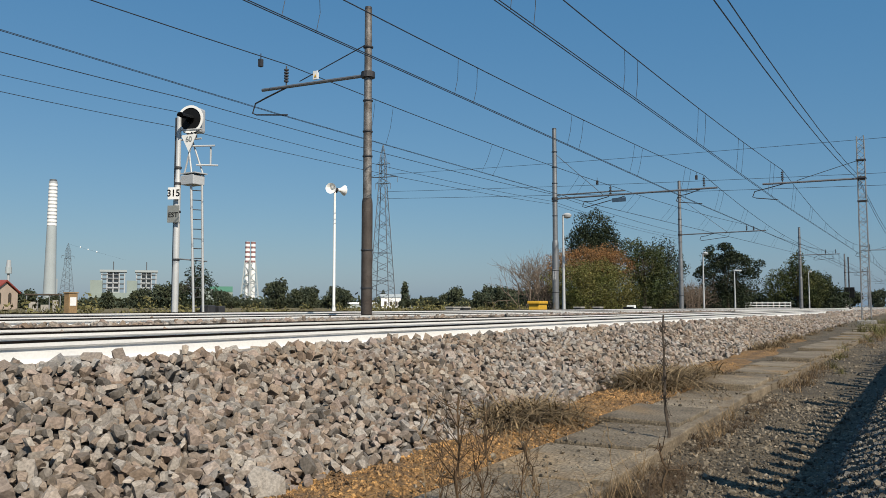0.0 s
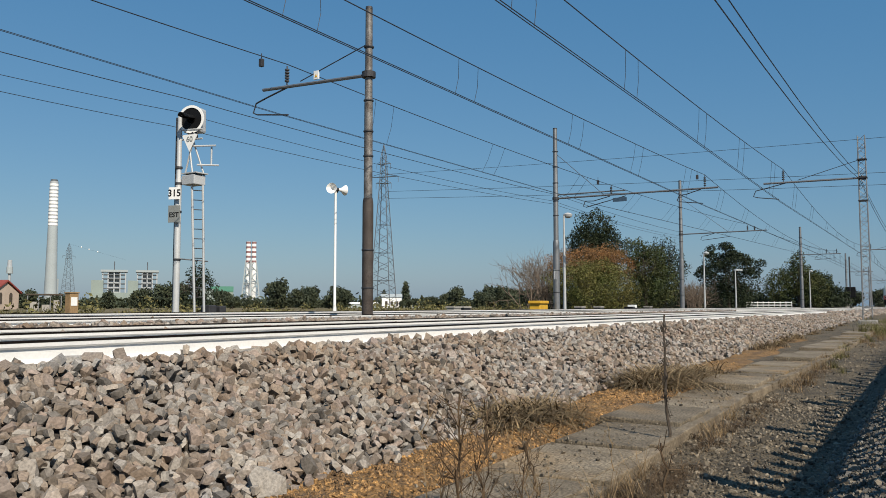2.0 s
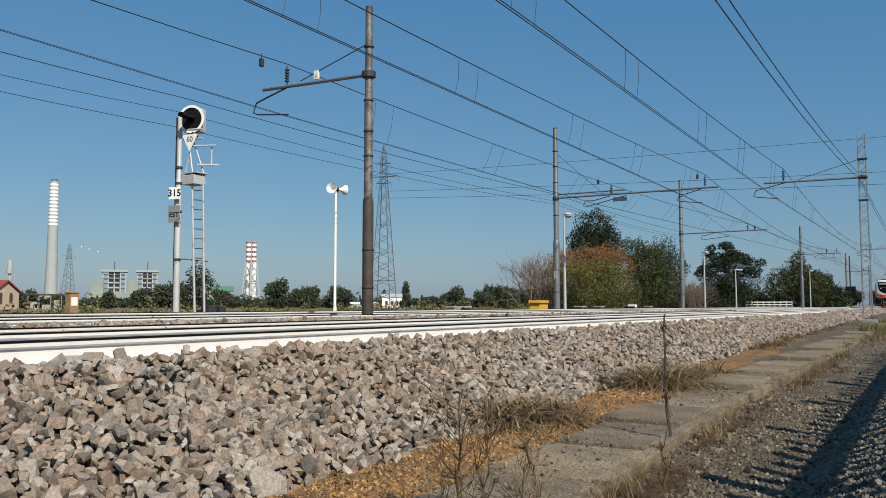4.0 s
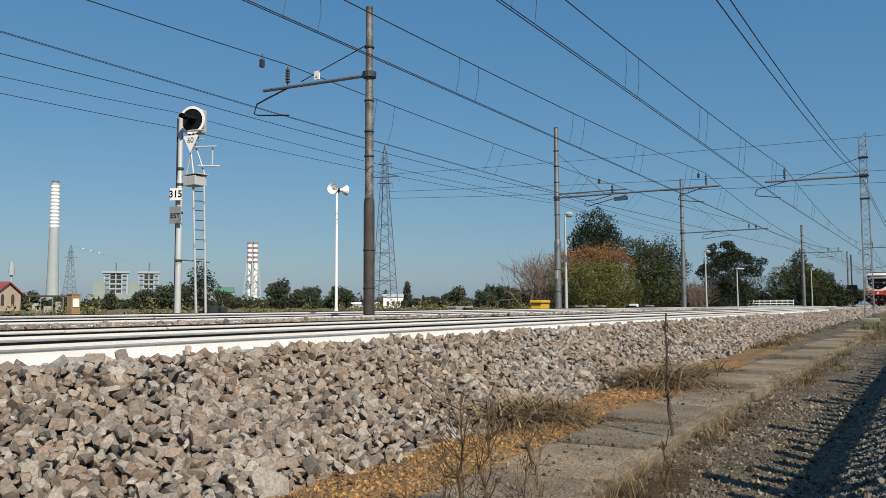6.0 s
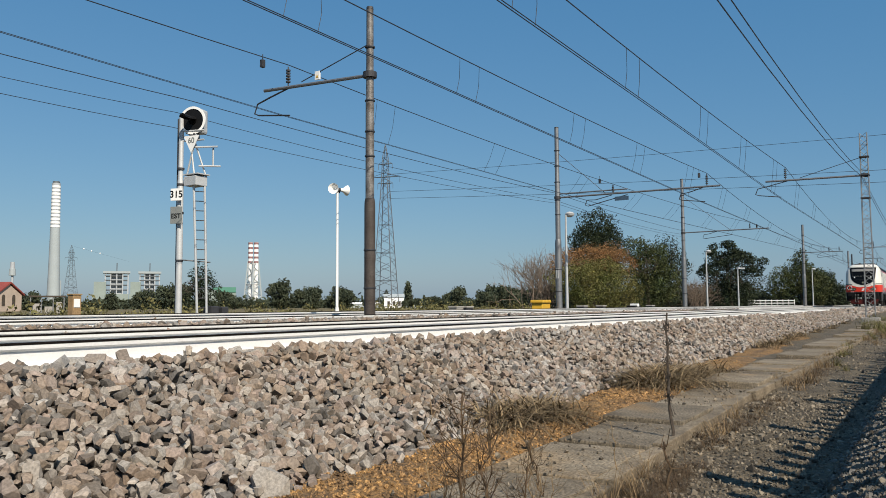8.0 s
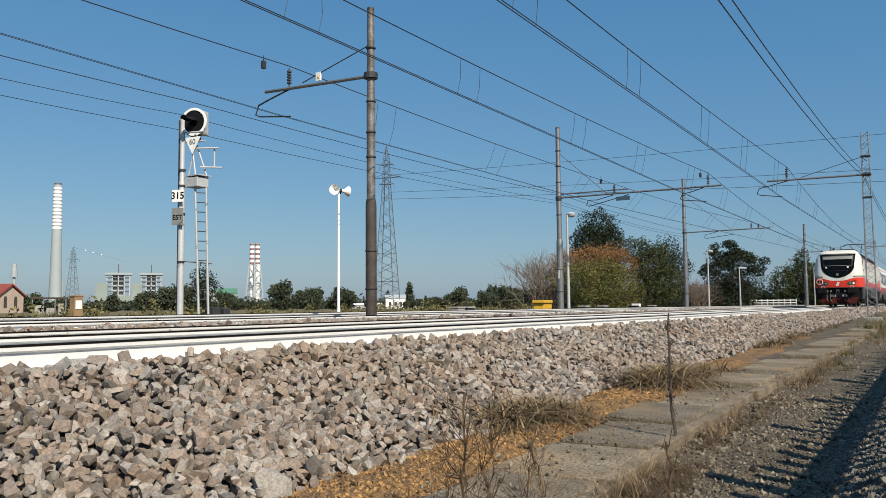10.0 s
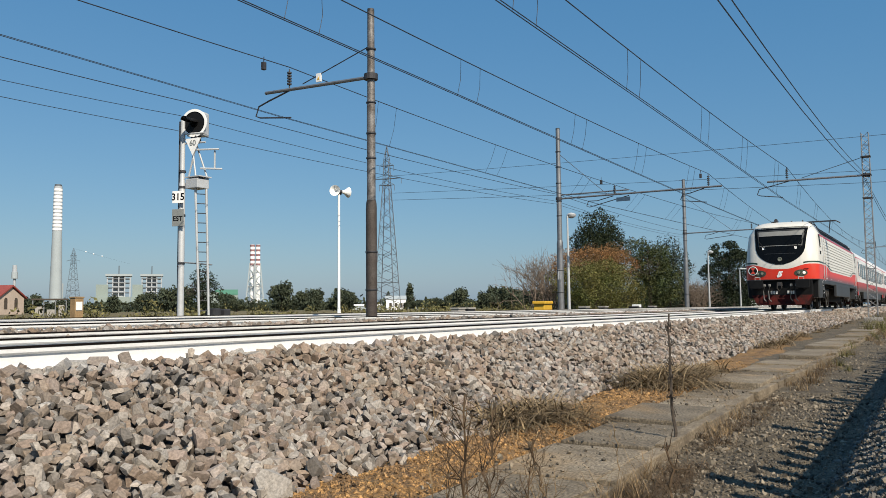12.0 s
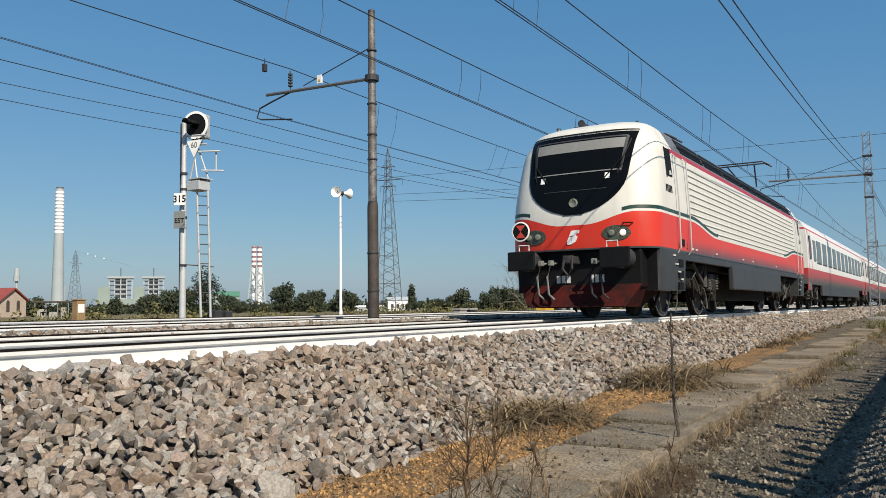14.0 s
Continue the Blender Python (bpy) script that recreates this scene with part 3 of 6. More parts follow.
def catenary(spans, name_label, drops, sags, mess_r=0.012, con_r=0.011, bare=0):
    """spans: support points of one overhead line: (x, y contact, z contact, y messenger, z messenger)."""
    c = thing("overhead_line", name_label, "overhead line", group="overhead lines")
    mess, con = Build(), (Build(), Build())
    for i, ((x0, yc0, zc0, ym0, zm0), (x1, yc1, zc1, ym1, zm1)) in enumerate(zip(spans, spans[1:])):
        dm = sags[min(i, len(sags) - 1)]
        mess.tube(sag((x0, ym0, zm0), (x1, ym1, zm1), dm, 14), mess_r, 6)
        for o, cw in zip((-0.03, 0.03), con):
            cw.tube([(x0, yc0 + o, zc0), (x1, yc1 + o, zc1)], con_r * 0.85, 6)
        if i < bare:
            continue
        n = max(2, int((x1 - x0) / drops))
        for k in range(n):
            for e in (-0.45, 0.45) if k % 2 else (0.0, 0.9):
                f = (k + 0.5) / n + e / (x1 - x0)
                if not 0.03 < f < 0.97 or x0 + f * (x1 - x0) > 120:
                    continue
                top = Vector((x0 + f * (x1 - x0), ym0 + f * (ym1 - ym0), zm0 + f * (zm1 - zm0) - 4 * dm * f * (1 - f)))
                low = Vector((top.x, yc0 + f * (yc1 - yc0), zc0 + f * (zc1 - zc0)))
                midp = top.lerp(low, 0.55) + Vector((0.07, 0, 0))
                part("dropper", Build().tube([top, midp, low], 0.006, 5), WIRE, c)
    part("messenger_wire", mess, WIRE, c, "dark stranded messenger wire")
    for cw in con:
        part("contact_wire", cw, WIRE, c, "dark contact wire")
    return c


catenary([(-16, 5.6, 5.12, 5.75, 6.42), (39, 5.85, 4.97, 5.68, 6.42), (92, 5.6, 5.02, 5.6, 6.45), (146, 5.8, 5.1, 5.7, 6.5), (200, 5.6, 5.1, 5.6, 6.5), (400, 5.7, 5.1, 5.7, 6.5)], "overhead contact line with droppers above the railway track", 6.0, (0.49, 1.08))
catenary([(-18, 9.4, 5.3, 9.6, 6.6), (38, 9.25, 5.02, 8.95, 6.33), (97, 9.0, 5.05, 9.0, 6.3), (150, 9.2, 5.2, 9.2, 6.3), (205, 9.2, 5.2, 9.2, 6.3), (400, 9.3, 5.2, 9.3, 6.3)], "overhead contact line above the second railway track", 6.0, (0.5, 1.08))
catenary([(-25, 14.6, 5.55, 14.2, 6.5), (15.5, 14.4, 5.22, 14.26, 6.55), (38, 14.3, 5.3, 13.48, 6.2), (63, 12.4, 5.3, 11.8, 6.35), (97, 10.0, 5.3, 10.0, 6.4), (150, 10.4, 5.3, 10.2, 6.4)], "overhead contact line above the third railway track", 6.0, (0.36, 0.11, 0.14, 0.25, 0.6), con_r=0.008, bare=1)


def wire(label, pts, r, drop):
    b = Build()
    for p, q in zip(pts, pts[1:]):
        b.tube(sag(p, q, drop), r, 5)
    return solid("feeder_wire", b, WIRE, label, "wire", "feeder wires")


wire("thin dark feeder wire along the lattice masts", [(-16, 2.6, 5.75), (38.8, 2.62, 5.72), (92, 2.2, 5.9), (146, 2.2, 5.9)], 0.011, 1.01)
wire("thin dark feeder wire along the lattice masts", [(-16, 2.6, 6.0), (38.8, 2.66, 5.97), (92, 2.2, 6.1), (146, 2.2, 6.1)], 0.011, 0.90)
wire("thin dark line wire beyond the tracks", [(0, 18.5, 6.3), (15.7, 18.5, 6.29), (38, 16.6, 6.0), (63, 16.8, 6.0)], 0.012, 0.12)
wire("thin dark line wire beyond the tracks", [(0, 18.8, 5.86), (15.7, 18.8, 5.93), (38, 16.6, 5.63), (63, 16.8, 5.7)], 0.009, 0.2)
wire("thin dark line wire beyond the tracks", [(0, 19, 5.55), (15.7, 19, 5.52), (38, 16.6, 5.48), (63, 16.8, 5.5)], 0.009, 0.17)
for za, zb in ((39.9, 37.8), (34.7, 30.0), (32.6, 27.3)):
    pa, pb2 = Vector((240 * math.sin(radians(54.6)), 240 * math.cos(radians(54.6)), za)), Vector((200 * math.sin(radians(87.5)), 200 * math.cos(radians(87.5)), zb))
    wire("very thin high-voltage wire from the power pylon", [pa, pa + (pb2 - pa) * 1.3], 0.05, 0.6)
# counterweight boxes and splice on the wires
for x, y, z in ((14.6, 14.3, 6.5), (36.8, 9.0, 6.2), (36.5, 13.6, 6.3)):
    b = Build().box(x - 0.05, y - 0.05, z - 0.24, x + 0.05, y + 0.05, z - 0.04, 0.012)
    b.tube([(x, y, z - 0.02), (x, y, z + 0.1)], 0.012, 5)
    solid("line_damper", b, DARK_STEEL, "small dark box hanging on the messenger wire", "line fitting", "line fittings")

# ---- railway signal ----
SIG = (15.29, 18.09, -0.42)
signal = thing("railway_signal", "pale grey railway signal with a round black target, cage and ladder", "railway signal", SIG)
part("post", Build().lathe([(0, 0.10), (0.2, 0.09), (4.2, 0.085), (4.25, 0.07), (6.1, 0.065)], 2, 16), PALE_STEEL, signal, smooth=True)
for z in (1.95, 3.3, 4.1, 4.55):
    part("band", Build().lathe([(z - 0.03, 0.10), (z + 0.03, 0.10)], 2, 16), DARK_STEEL, signal)
head_m = Matrix.Translation((0.12, -0.33, 5.92)) @ Matrix.Rotation(radians(18), 4, "Z")


def placed(build, m):
    build.v = [m @ Vector(v) for v in build.v]
    return build


part("target_rim", placed(Build().lathe([(0.0, 0.40), (-0.03, 0.40), (-0.03, 0.33), (0.0, 0.33)], 0, 40), head_m), WHITE, signal, "white rim of the round target")
part("target", placed(Build().lathe([(-0.012, 0.335), (0.03, 0.335)], 0, 40), head_m), BLACK, signal, "matt black round target")
part("lamp_case", placed(Build().box(0.03, -0.28, -0.36, 0.34, 0.28, 0.33, 0.06), head_m), PALE_STEEL, signal)
hood = Build()
for k in range(9):
    a = math.pi * (0.05 + 0.9 * k / 8)
    for x, r in ((-0.02, 0.13), (-0.30, 0.12), (-0.55, 0.10 + 0.02 * math.sin(a))):
        hood.v.append(Vector((x, r * math.cos(a), r * math.sin(a) - (0.0 if x > -0.1 else 0.03))))
for k in range(8):
    for j in range(2):
        hood.f.append((k * 3 + j, k * 3 + j + 1, k * 3 + j + 4, k * 3 + j + 3))
hood_ob = part("hood", placed(hood, head_m), BLACK, signal, "long black lamp hood")
sm = hood_ob.modifiers.new("thick", "SOLIDIFY")
sm.thickness = 0.012
part("lens", placed(Build().lathe([(-0.03, 0.06), (-0.05, 0.11), (-0.02, 0.12)], 0, 20), head_m), GLASS_DARK, signal, "unlit dark lens")
# speed triangle
tri_m = Matrix.Translation((0.05, -0.36, 5.2)) @ Matrix.Rotation(radians(10), 4, "Z")
part("triangle_plate", placed(Build().prism([(-0.27, 0.27), (0.0, -0.22), (0.27, 0.27)], 0, -0.01, 0.01), tri_m), WHITE, signal, "white triangular speed plate")
TEXTX = Matrix(((0, 0, -1, 0), (-1, 0, 0, 0), (0, 1, 0, 0), (0, 0, 0, 1)))
letters("speed_figures", "60", 0.22, tri_m @ Matrix.Translation((-0.014, 0, 0.13)) @ TEXTX, SIGN_GREY, signal)
# number plates
num_m = Matrix.Translation((-0.17, -0.04, 3.80)) @ Matrix.Rotation(radians(20), 4, "Z")
part("number_plate", placed(Build().box(-0.01, -0.175, -0.17, 0.01, 0.175, 0.17, 0.004), num_m), WHITE, signal, "white plate with black figures 315")
letters("figures", "315", 0.27, num_m @ Matrix.Translation((-0.014, 0, 0)) @ TEXTX, BLACK, signal)
est_m = Matrix.Translation((-0.17, -0.04, 3.22)) @ Matrix.Rotation(radians(20), 4, "Z")
part("est_plate", placed(Build().box(-0.01, -0.175, -0.24, 0.01, 0.175, 0.24, 0.004), est_m), SIGN_GREY, signal, "grey plate reading EST")
letters("est_letters", "EST", 0.19, est_m @ Matrix.Translation((-0.014, 0, -0.03)) @ TEXTX, BLACK, signal)
# platform, cage and ladder
part("platform", Build().box(0.0, -0.62, 4.05, 0.42, -0.12, 4.32, 0.02), PALE_STEEL, signal, "pale steel service platform box")
part("platform_grating", Build().box(0.0, -0.68, 4.36, 0.46, -0.1, 4.39), PALE_STEEL, signal)
for p, q in (((0.1, -0.15, 4.4), (0.1, -0.5, 5.5)), ((0.4, -0.6, 4.3), (0.15, -0.30, 5.5)), ((0.1, -0.45, 4.3), (0.1, -0.25, 5.4)), ((0.5, -0.75, 4.62), (0.5, -0.75, 5.15)), ((0.1, -0.35, 5.15), (0.52, -0.9, 5.18)), ((0.2, -0.5, 4.62), (0.6, -0.95, 4.62)), ((0.0, 0, 5.62), (0.2, -0.7, 5.62)), ((0.0, 0.1, 5.35), (0.2, -0.7, 5.35))):
    part("cage_bar", Build().tube([p, q], 0.026, 6), PALE_STEEL, signal)
part("cable_box", Build().box(0.1, -0.42, 5.36, 0.3, -0.2, 5.56, 0.02), DARK_STEEL, signal)
part("stile", Build().tube([(0.1, -0.43, 4.05), (0.2, -0.55, 0.1)], 0.035, 6), PALE_STEEL, signal)
part("stile", Build().tube([(0.35, -0.59, 4.05), (0.42, -0.68, 0.1)], 0.035, 6), PALE_STEEL, signal)
for k in range(14):
    f = 0.04 + k / 14.5
    p, q = Vector((0.1, -0.43, 4.05)).lerp(Vector((0.2, -0.55, 0.1)), f), Vector((0.35, -0.59, 4.05)).lerp(Vector((0.42, -0.68, 0.1)), f)
    part("rung", Build().tube([p, q], 0.014, 5), DARK_STEEL, signal)
part("ladder_brace", Build().tube([(0, 0, 1.98), (0.45, -0.75, 1.9)], 0.02, 5), GALV, signal)
part("rear_conduit", Build().tube([(0.0, 0.12, 0.2), (0.0, 0.12, 6.0)], 0.03, 6), DARK_STEEL, signal)
part("base_block", Build().box(-0.45, -0.25, 0.0, 0.25, 0.35, 0.38, 0.03), CONCRETE, signal)

cab = thing("relay_box", "small dark steel relay cases on legs beside the signal", "relay box", (16.15, 17.6, -0.42))
part("case", Build().box(-0.28, -0.2, 0.40, 0.0, 0.15, 0.68, 0.03), DARK_STEEL, cab)
part("case", Build().box(0.12, -0.2, 0.44, 0.36, 0.15, 0.66, 0.03), DARK_STEEL, cab)
for x in (-0.3, -0.05, 0.15, 0.45):
    part("leg", Build().box(x - 0.03, -0.1, 0.0, x + 0.03, 0.0, 0.42), DARK_STEEL, cab)

box_t = thing("wooden_box", "upright plywood box with a white label by the tracks", "box", (11.65, 17.4, -0.42))
part("carcass", Build().box(-0.11, -0.10, 0.0, 0.11, 0.10, 0.95, 0.012), WOOD, box_t)
part("label_plate", Build().box(-0.09, -0.112, 0.66, 0.07, -0.102, 0.86), WHITE, box_t)
part("lid", Build().box(-0.125, -0.115, 0.95, 0.125, 0.115, 0.98, 0.006), WOOD, box_t)

# ---- loudspeakers, lamps, small things by the tracks ----
spk = thing("loudspeaker_pole", "white steel pole with two white horn loudspeakers", "loudspeaker", (24.6, 20.0, -0.42))
part("pole", Build().lathe([(0, 0.075), (0.6, 0.07), (0.65, 0.055), (5.2, 0.045)], 2, 14), WHITE, spk, smooth=True)
for sgn, turn in ((-1, 205), (1, -20)):
    hm = Matrix.Translation((0.05 * sgn, -0.05 * sgn, 5.24)) @ Matrix.Rotation(radians(turn), 4, "Z")
    part("horn", placed(Build().lathe([(0.05, 0.06), (0.14, 0.07), (0.22, 0.11), (0.32, 0.19), (0.36, 0.21), (0.355, 0.20), (0.24, 0.10), (0.15, 0.04)], 0, 24), hm), WHITE, spk, "white horn", smooth=True)
    part("driver", placed(Build().lathe([(-0.10, 0.05), (-0.09, 0.075), (0.04, 0.075), (0.06, 0.05)], 0, 18), hm), DARK_STEEL, spk)
part("mount", Build().box(-0.12, -0.04, 5.12, 0.12, 0.04, 5.2, 0.01), DARK_STEEL, spk)


def street_lamp(at, h, turn, flat, label):
    lamp = thing("street_lamp", label, "street lamp", at, turn, "street lamps")
    part("pole", Build().lathe([(0, 0.09), (h * 0.4, 0.07), (h, 0.045)], 2, 12), PALE_STEEL, lamp, smooth=True)
    if flat:
        part("lamp_head", Build().box(-0.1, -0.12, h - 0.02, 0.75, 0.12, h + 0.10, 0.04), PALE_STEEL, lamp, "flat pale lamp head")
    else:
        part("lamp_head", Build().lathe([(h - 0.12, 0.08), (h - 0.05, 0.22), (h + 0.06, 0.26), (h + 0.14, 0.16), (h + 0.18, 0.03)], 2, 18, (0.25, 0, 0)), PALE_STEEL, lamp, "round pale lamp head", smooth=True)
    part("bracket", Build().tube([(0, 0, h - 0.05), (0.25, 0, h + 0.02)], 0.03, 6), DARK_STEEL, lamp)
    return lamp


street_lamp((39.75, 16.75, -0.35), 5.4, -35, False, "grey street lamp with a round head behind the mast")
street_lamp((72, 17.2, -0.35), 5.2, -40, False, "pale street lamp before the trees")
street_lamp((78, 15.8, -0.35), 3.9, -40, True, "pale leaning street lamp with a flat head")
street_lamp((112, 13.6, -0.35), 5.0, -40, False, "pale street lamp by the slatted fence")

yb = thing("yellow_cabinet", "low yellow metal cabinet beside the mast", "cabinet", (37.0, 16.95, -0.42), 5)
part("case", Build().box(-0.65, -0.25, 0.0, 0.55, 0.3, 0.78, 0.03), YELLOW, yb)
part("lid", Build().box(-0.75, -0.32, 0.78, 0.5, 0.34, 0.92, 0.03), YELLOW, yb, "overhanging yellow lid")

gate = thing("white_fence", "low white metal railing fence by the level crossing", "fence", (110, 21.0, -0.3), -80)
for k in range(9):
    part("post", Build().box(-0.06 + k * 0.68, -0.04, 0.0, 0.02 + k * 0.68, 0.04, 1.15, 0.008), WHITE, gate)
for z in (0.3, 0.62, 0.95):
    part("bar", Build().box(-0.05, -0.03, z, 5.45, 0.03, z + 0.11, 0.01), WHITE, gate)
pal = thing("slatted_fence", "grey weathered slatted fence beyond the crossing", "fence", (138.8, 18.0, -0.3), -6.2)
for k in range(34):
    part("slat", Build().box(k * 0.62, -0.03, 0.0, k * 0.62 + 0.32, 0.03, 1.6 + rnd(-0.08, 0.08)), CONCRETE, pal)
part("rail", Build().box(0, 0.03, 1.1, 20.8, 0.08, 1.22), CONCRETE, pal)
sgn2 = thing("block_signal", "black railway signal back plates on a dark mast", "railway signal", (148, 11.9, -0.2))
part("post", Build().tube([(0, 0, 0), (0, 0, 8.6)], 0.11, 8), DARK_STEEL, sgn2)
for y in (-0.42, 0.42):
    part("target", Build().box(-0.15, y - 0.36, 1.9, 0.15, y + 0.36, 3.6, 0.05), BLACK, sgn2)
hut = thing("trackside_hut", "small grey gabled hut beside the far track", "hut", (134, 12.0, -0.2))
part("wall", Build().box(-2, -0.9, 0, 2, 0.9, 1.3), CONCRETE, hut)
part("roof", Build().prism([(-1.1, 1.3), (1.1, 1.3), (0, 1.9)], 0, -2.1, 2.1), CONCRETE, hut)
pt = thing("point_machine", "dark point machine with white cover beside the rails", "point machine", (52, 17.2, -0.3))
part("case", Build().box(-0.6, -0.3, 0, 0.6, 0.3, 0.5, 0.05), BLACK, pt)
part("cover", Build().box(-0.15, -0.31, 0.42, 0.25, 0.2, 0.62, 0.03), WHITE, pt)
for x, y in ((30.0, 17.8), (31.2, 18.0), (42.5, 17.0), (46.0, 17.2), (55.0, 17.0)):
    blk = thing("track_cabinet", "small dark trackside connection box", "cabinet", (x, y, -0.3), group="trackside boxes")
    part("case", Build().box(-0.3, -0.2, 0, 0.3, 0.2, 0.45, 0.03), DARK_STEEL if x > 31.1 else CONCRETE, blk)
    part("lid", Build().box(-0.33, -0.23, 0.45, 0.33, 0.23, 0.52, 0.015), CONCRETE, blk)

# ---- far buildings ----


def bearing(px_deg, dist, z=-0.42):
    """A spot at a bearing from +y towards +x, in degrees, and a distance."""
    return (dist * math.sin(radians(px_deg)), dist * math.cos(radians(px_deg)), z)


stack = thing("tall_chimney", "very tall pale concrete chimney with white ringed top", "chimney", bearing(32.55, 1300))
part("shaft", Build().lathe([(0, 10.4), (60, 8.8), (135, 7.3), (136, 7.2)], 2, 36), CHIM, stack, smooth=True)
part("upper_shaft", Build().lathe([(136, 7.2), (212, 6.3), (212, 5.2)], 2, 36), CHIM_G, stack, smooth=True)
for k in range(12):
    z = 137 + k * 6.1
    part("white_ring", Build().lathe([(z, 7.5 - k * 0.075), (z + 3.6, 7.45 - k * 0.075)], 2, 36), CHIM_W, stack)
part("cap_ring", Build().lathe([(210.5, 5.6), (215, 5.4)], 2, 36), PYLON, stack)
part("stair_tower", Build().box(8, -2, 0, 12, 2, 48), CHIM, stack)
stack.scale = (0.9, 0.9, 0.868)

st2 = thing("striped_stack", "pale lattice stack with red and white bands", "chimney", bearing(45.1, 1300))
b = Build()
lattice(b, (0, 0, 0), 21, 11, 74, 8, 1.0)
part("lattice_base", b, CHIM, st2)
for e in (-4.3, 4.3):
    fx, fy = e * math.cos(radians(45.1)), -e * math.sin(radians(45.1))
    part("flue", Build().lathe([(0, 3.6), (103, 3.6)], 2, 20, (fx, fy, 0)), CHIM_W, st2)
    for k in range(5):
        z = 70 + k * 7.4
        part("band", Build().lathe([(z, 3.75), (z + 3.2, 3.75)], 2, 20, (fx, fy, 0)), CHIM_R, st2)

for deg, w in ((36.3, 46), (38.35, 40)):
    pb_ = thing("boiler_house", "pale green steel-framed power station boiler house", "power station", bearing(deg, 1300), -deg, "boiler houses")
    part("hall", Build().box(-w * 0.8, -17, 0, w * 0.4, 15, 24), PLANT_WALL, pb_)
    part("upper_hall", Build().box(-w * 0.75, -16, 24, -w * 0.35, 14, 44), PLANT_WALL, pb_)
    part("roof", Build().box(-w * 0.45, -17, 58, w * 0.45, 17, 61.5), CHIM, pb_)
    part("core", Build().box(-w * 0.2, -10, 20, w * 0.2, 10, 58), CHIM_G, pb_)
    for x in (-0.38, -0.2, 0.0, 0.2, 0.38):
        part("column", Build().box(w * x - 0.9, -15, 20, w * x + 0.9, -13, 58), CHIM_G, pb_)
    for z in (30, 38, 46, 53):
        part("deck", Build().box(-w * 0.4, -15, z, w * 0.4, 12, z + 1.5), PYLON, pb_)
    part("mast", Build().tube([(0, 0, 61), (0, 0, 76)], 0.9, 6), PYLON, pb_)
    pb_.scale = (0.9, 0.9, 0.9)
for deg, w, h, m_ in ((43.2, 34, 24, GREEN_CLAD), (42.2, 30, 20, PLANT_WALL), (40.4, 26, 26, PLANT_WALL)):
    hall = thing("industrial_hall", "far industrial hall with flat roof", "hall", bearing(deg, 1300), -deg, "industrial halls")
    part("wall", Build().box(-w / 2, -12, 0, w / 2, 12, h), PLANT_WALL, hall)
    part("roof", Build().box(-w / 2, -13, h, w / 2, 13, h + 8), m_, hall)
gt = thing("ringed_mast", "thin far red and white ringed mast", "mast", bearing(30.2, 1300))
for k in range(7):
    part("ring", Build().lathe([(k * 9.6, 1.8 if k < 5 else 4.5 - (k == 6) * 1.2), (k * 9.6 + 9.6, 1.8 if k < 5 else 4.0 - (k == 6) * 1.2)], 2, 10), CHIM if k % 2 else CHIM_G, gt)


def pylon(at, h, w, turn, label):
    p = thing("power_pylon", label, "power pylon", at, turn, "power pylons")
    b = Build()
    lattice(b, (0, 0, 0), w, w * 0.30, h * 0.76, 18, 0.09)
    lattice(b, (0, 0, h * 0.76), w * 0.30, w * 0.22, h * 0.16, 8, 0.07)
    lattice(b, (0, 0, h * 0.92), w * 0.22, 0.1, h * 0.08, 3, 0.06)
    part("tower", b, PYLON, p, "grey lattice tower")
    for z, r in ((h * 0.76, 2.4), (h * 0.80, 4.6), (h * 0.88, 2.2)):
        a = Build()
        for s in (-1, 1):
            for o in (-0.6, 0.6):
                a.tube([(0, o, z), (s * r, 0, z + 0.1)], 0.08, 4)
            a.tube([(0, 0, z + 1.4), (s * r, 0, z + 0.1)], 0.06, 4)
            a.tube([(s * r, 0, z), (s * r, 0, z - 1.6)], 0.07, 5)
        part("crossarm", a, PYLON, p)
    return p


pylon(bearing(54.3, 240), 49.3, 6.4, -74, "tall grey lattice power pylon in the fields")
pylon(bearing(33.55, 640), 46.5, 9, -10, "far small lattice power pylon")
house = thing("farmhouse", "old pink-plastered farmhouse with a red tiled gable roof", "house", bearing(30.1, 220, -0.42), -72)
house.matrix_basis = house.matrix_basis @ Matrix.Translation((-11, 0, 0)) @ Matrix.Scale(1.55, 4)
part("wall", Build().prism([(-2.6, 0), (2.6, 0), (2.6, 2.6), (0, 4.2), (-2.6, 2.6)], 0, -7, 7), PLASTER, house, "weathered pink plaster walls")
part("roof", Build().prism([(-3.0, 2.45), (-2.9, 2.72), (0, 4.6), (2.9, 2.72), (3.0, 2.45), (0, 4.35)], 0, -7.3, 7.3), ROOF_RED, house, "red tiled gable roof")
for s in (-7.03, 7.03):
    for y in (-1.2, 0.9):
        part("arched_window", Build().prism([(y - 0.3, 0.9), (y + 0.3, 0.9), (y + 0.3, 2.3), (y + 0.15, 2.6), (y - 0.15, 2.6), (y - 0.3, 2.3)], 0, s - 0.05, s + 0.05), BARK, house)
for x in (-4.5, -1.5, 1.5, 4.5):
    part("window", Build().box(x - 0.4, -2.66, 1.0, x + 0.4, -2.58, 2.1), BARK, house)
shed = thing("open_shed", "low open shed with a dark flat roof and pale stacked goods", "shed", bearing(32.2, 120, -0.42), -30)
part("roof", Build().box(-2.2, -1.5, 2.15, 2.2, 1.5, 2.35, 0.03), BARK, shed, "dark flat roof")
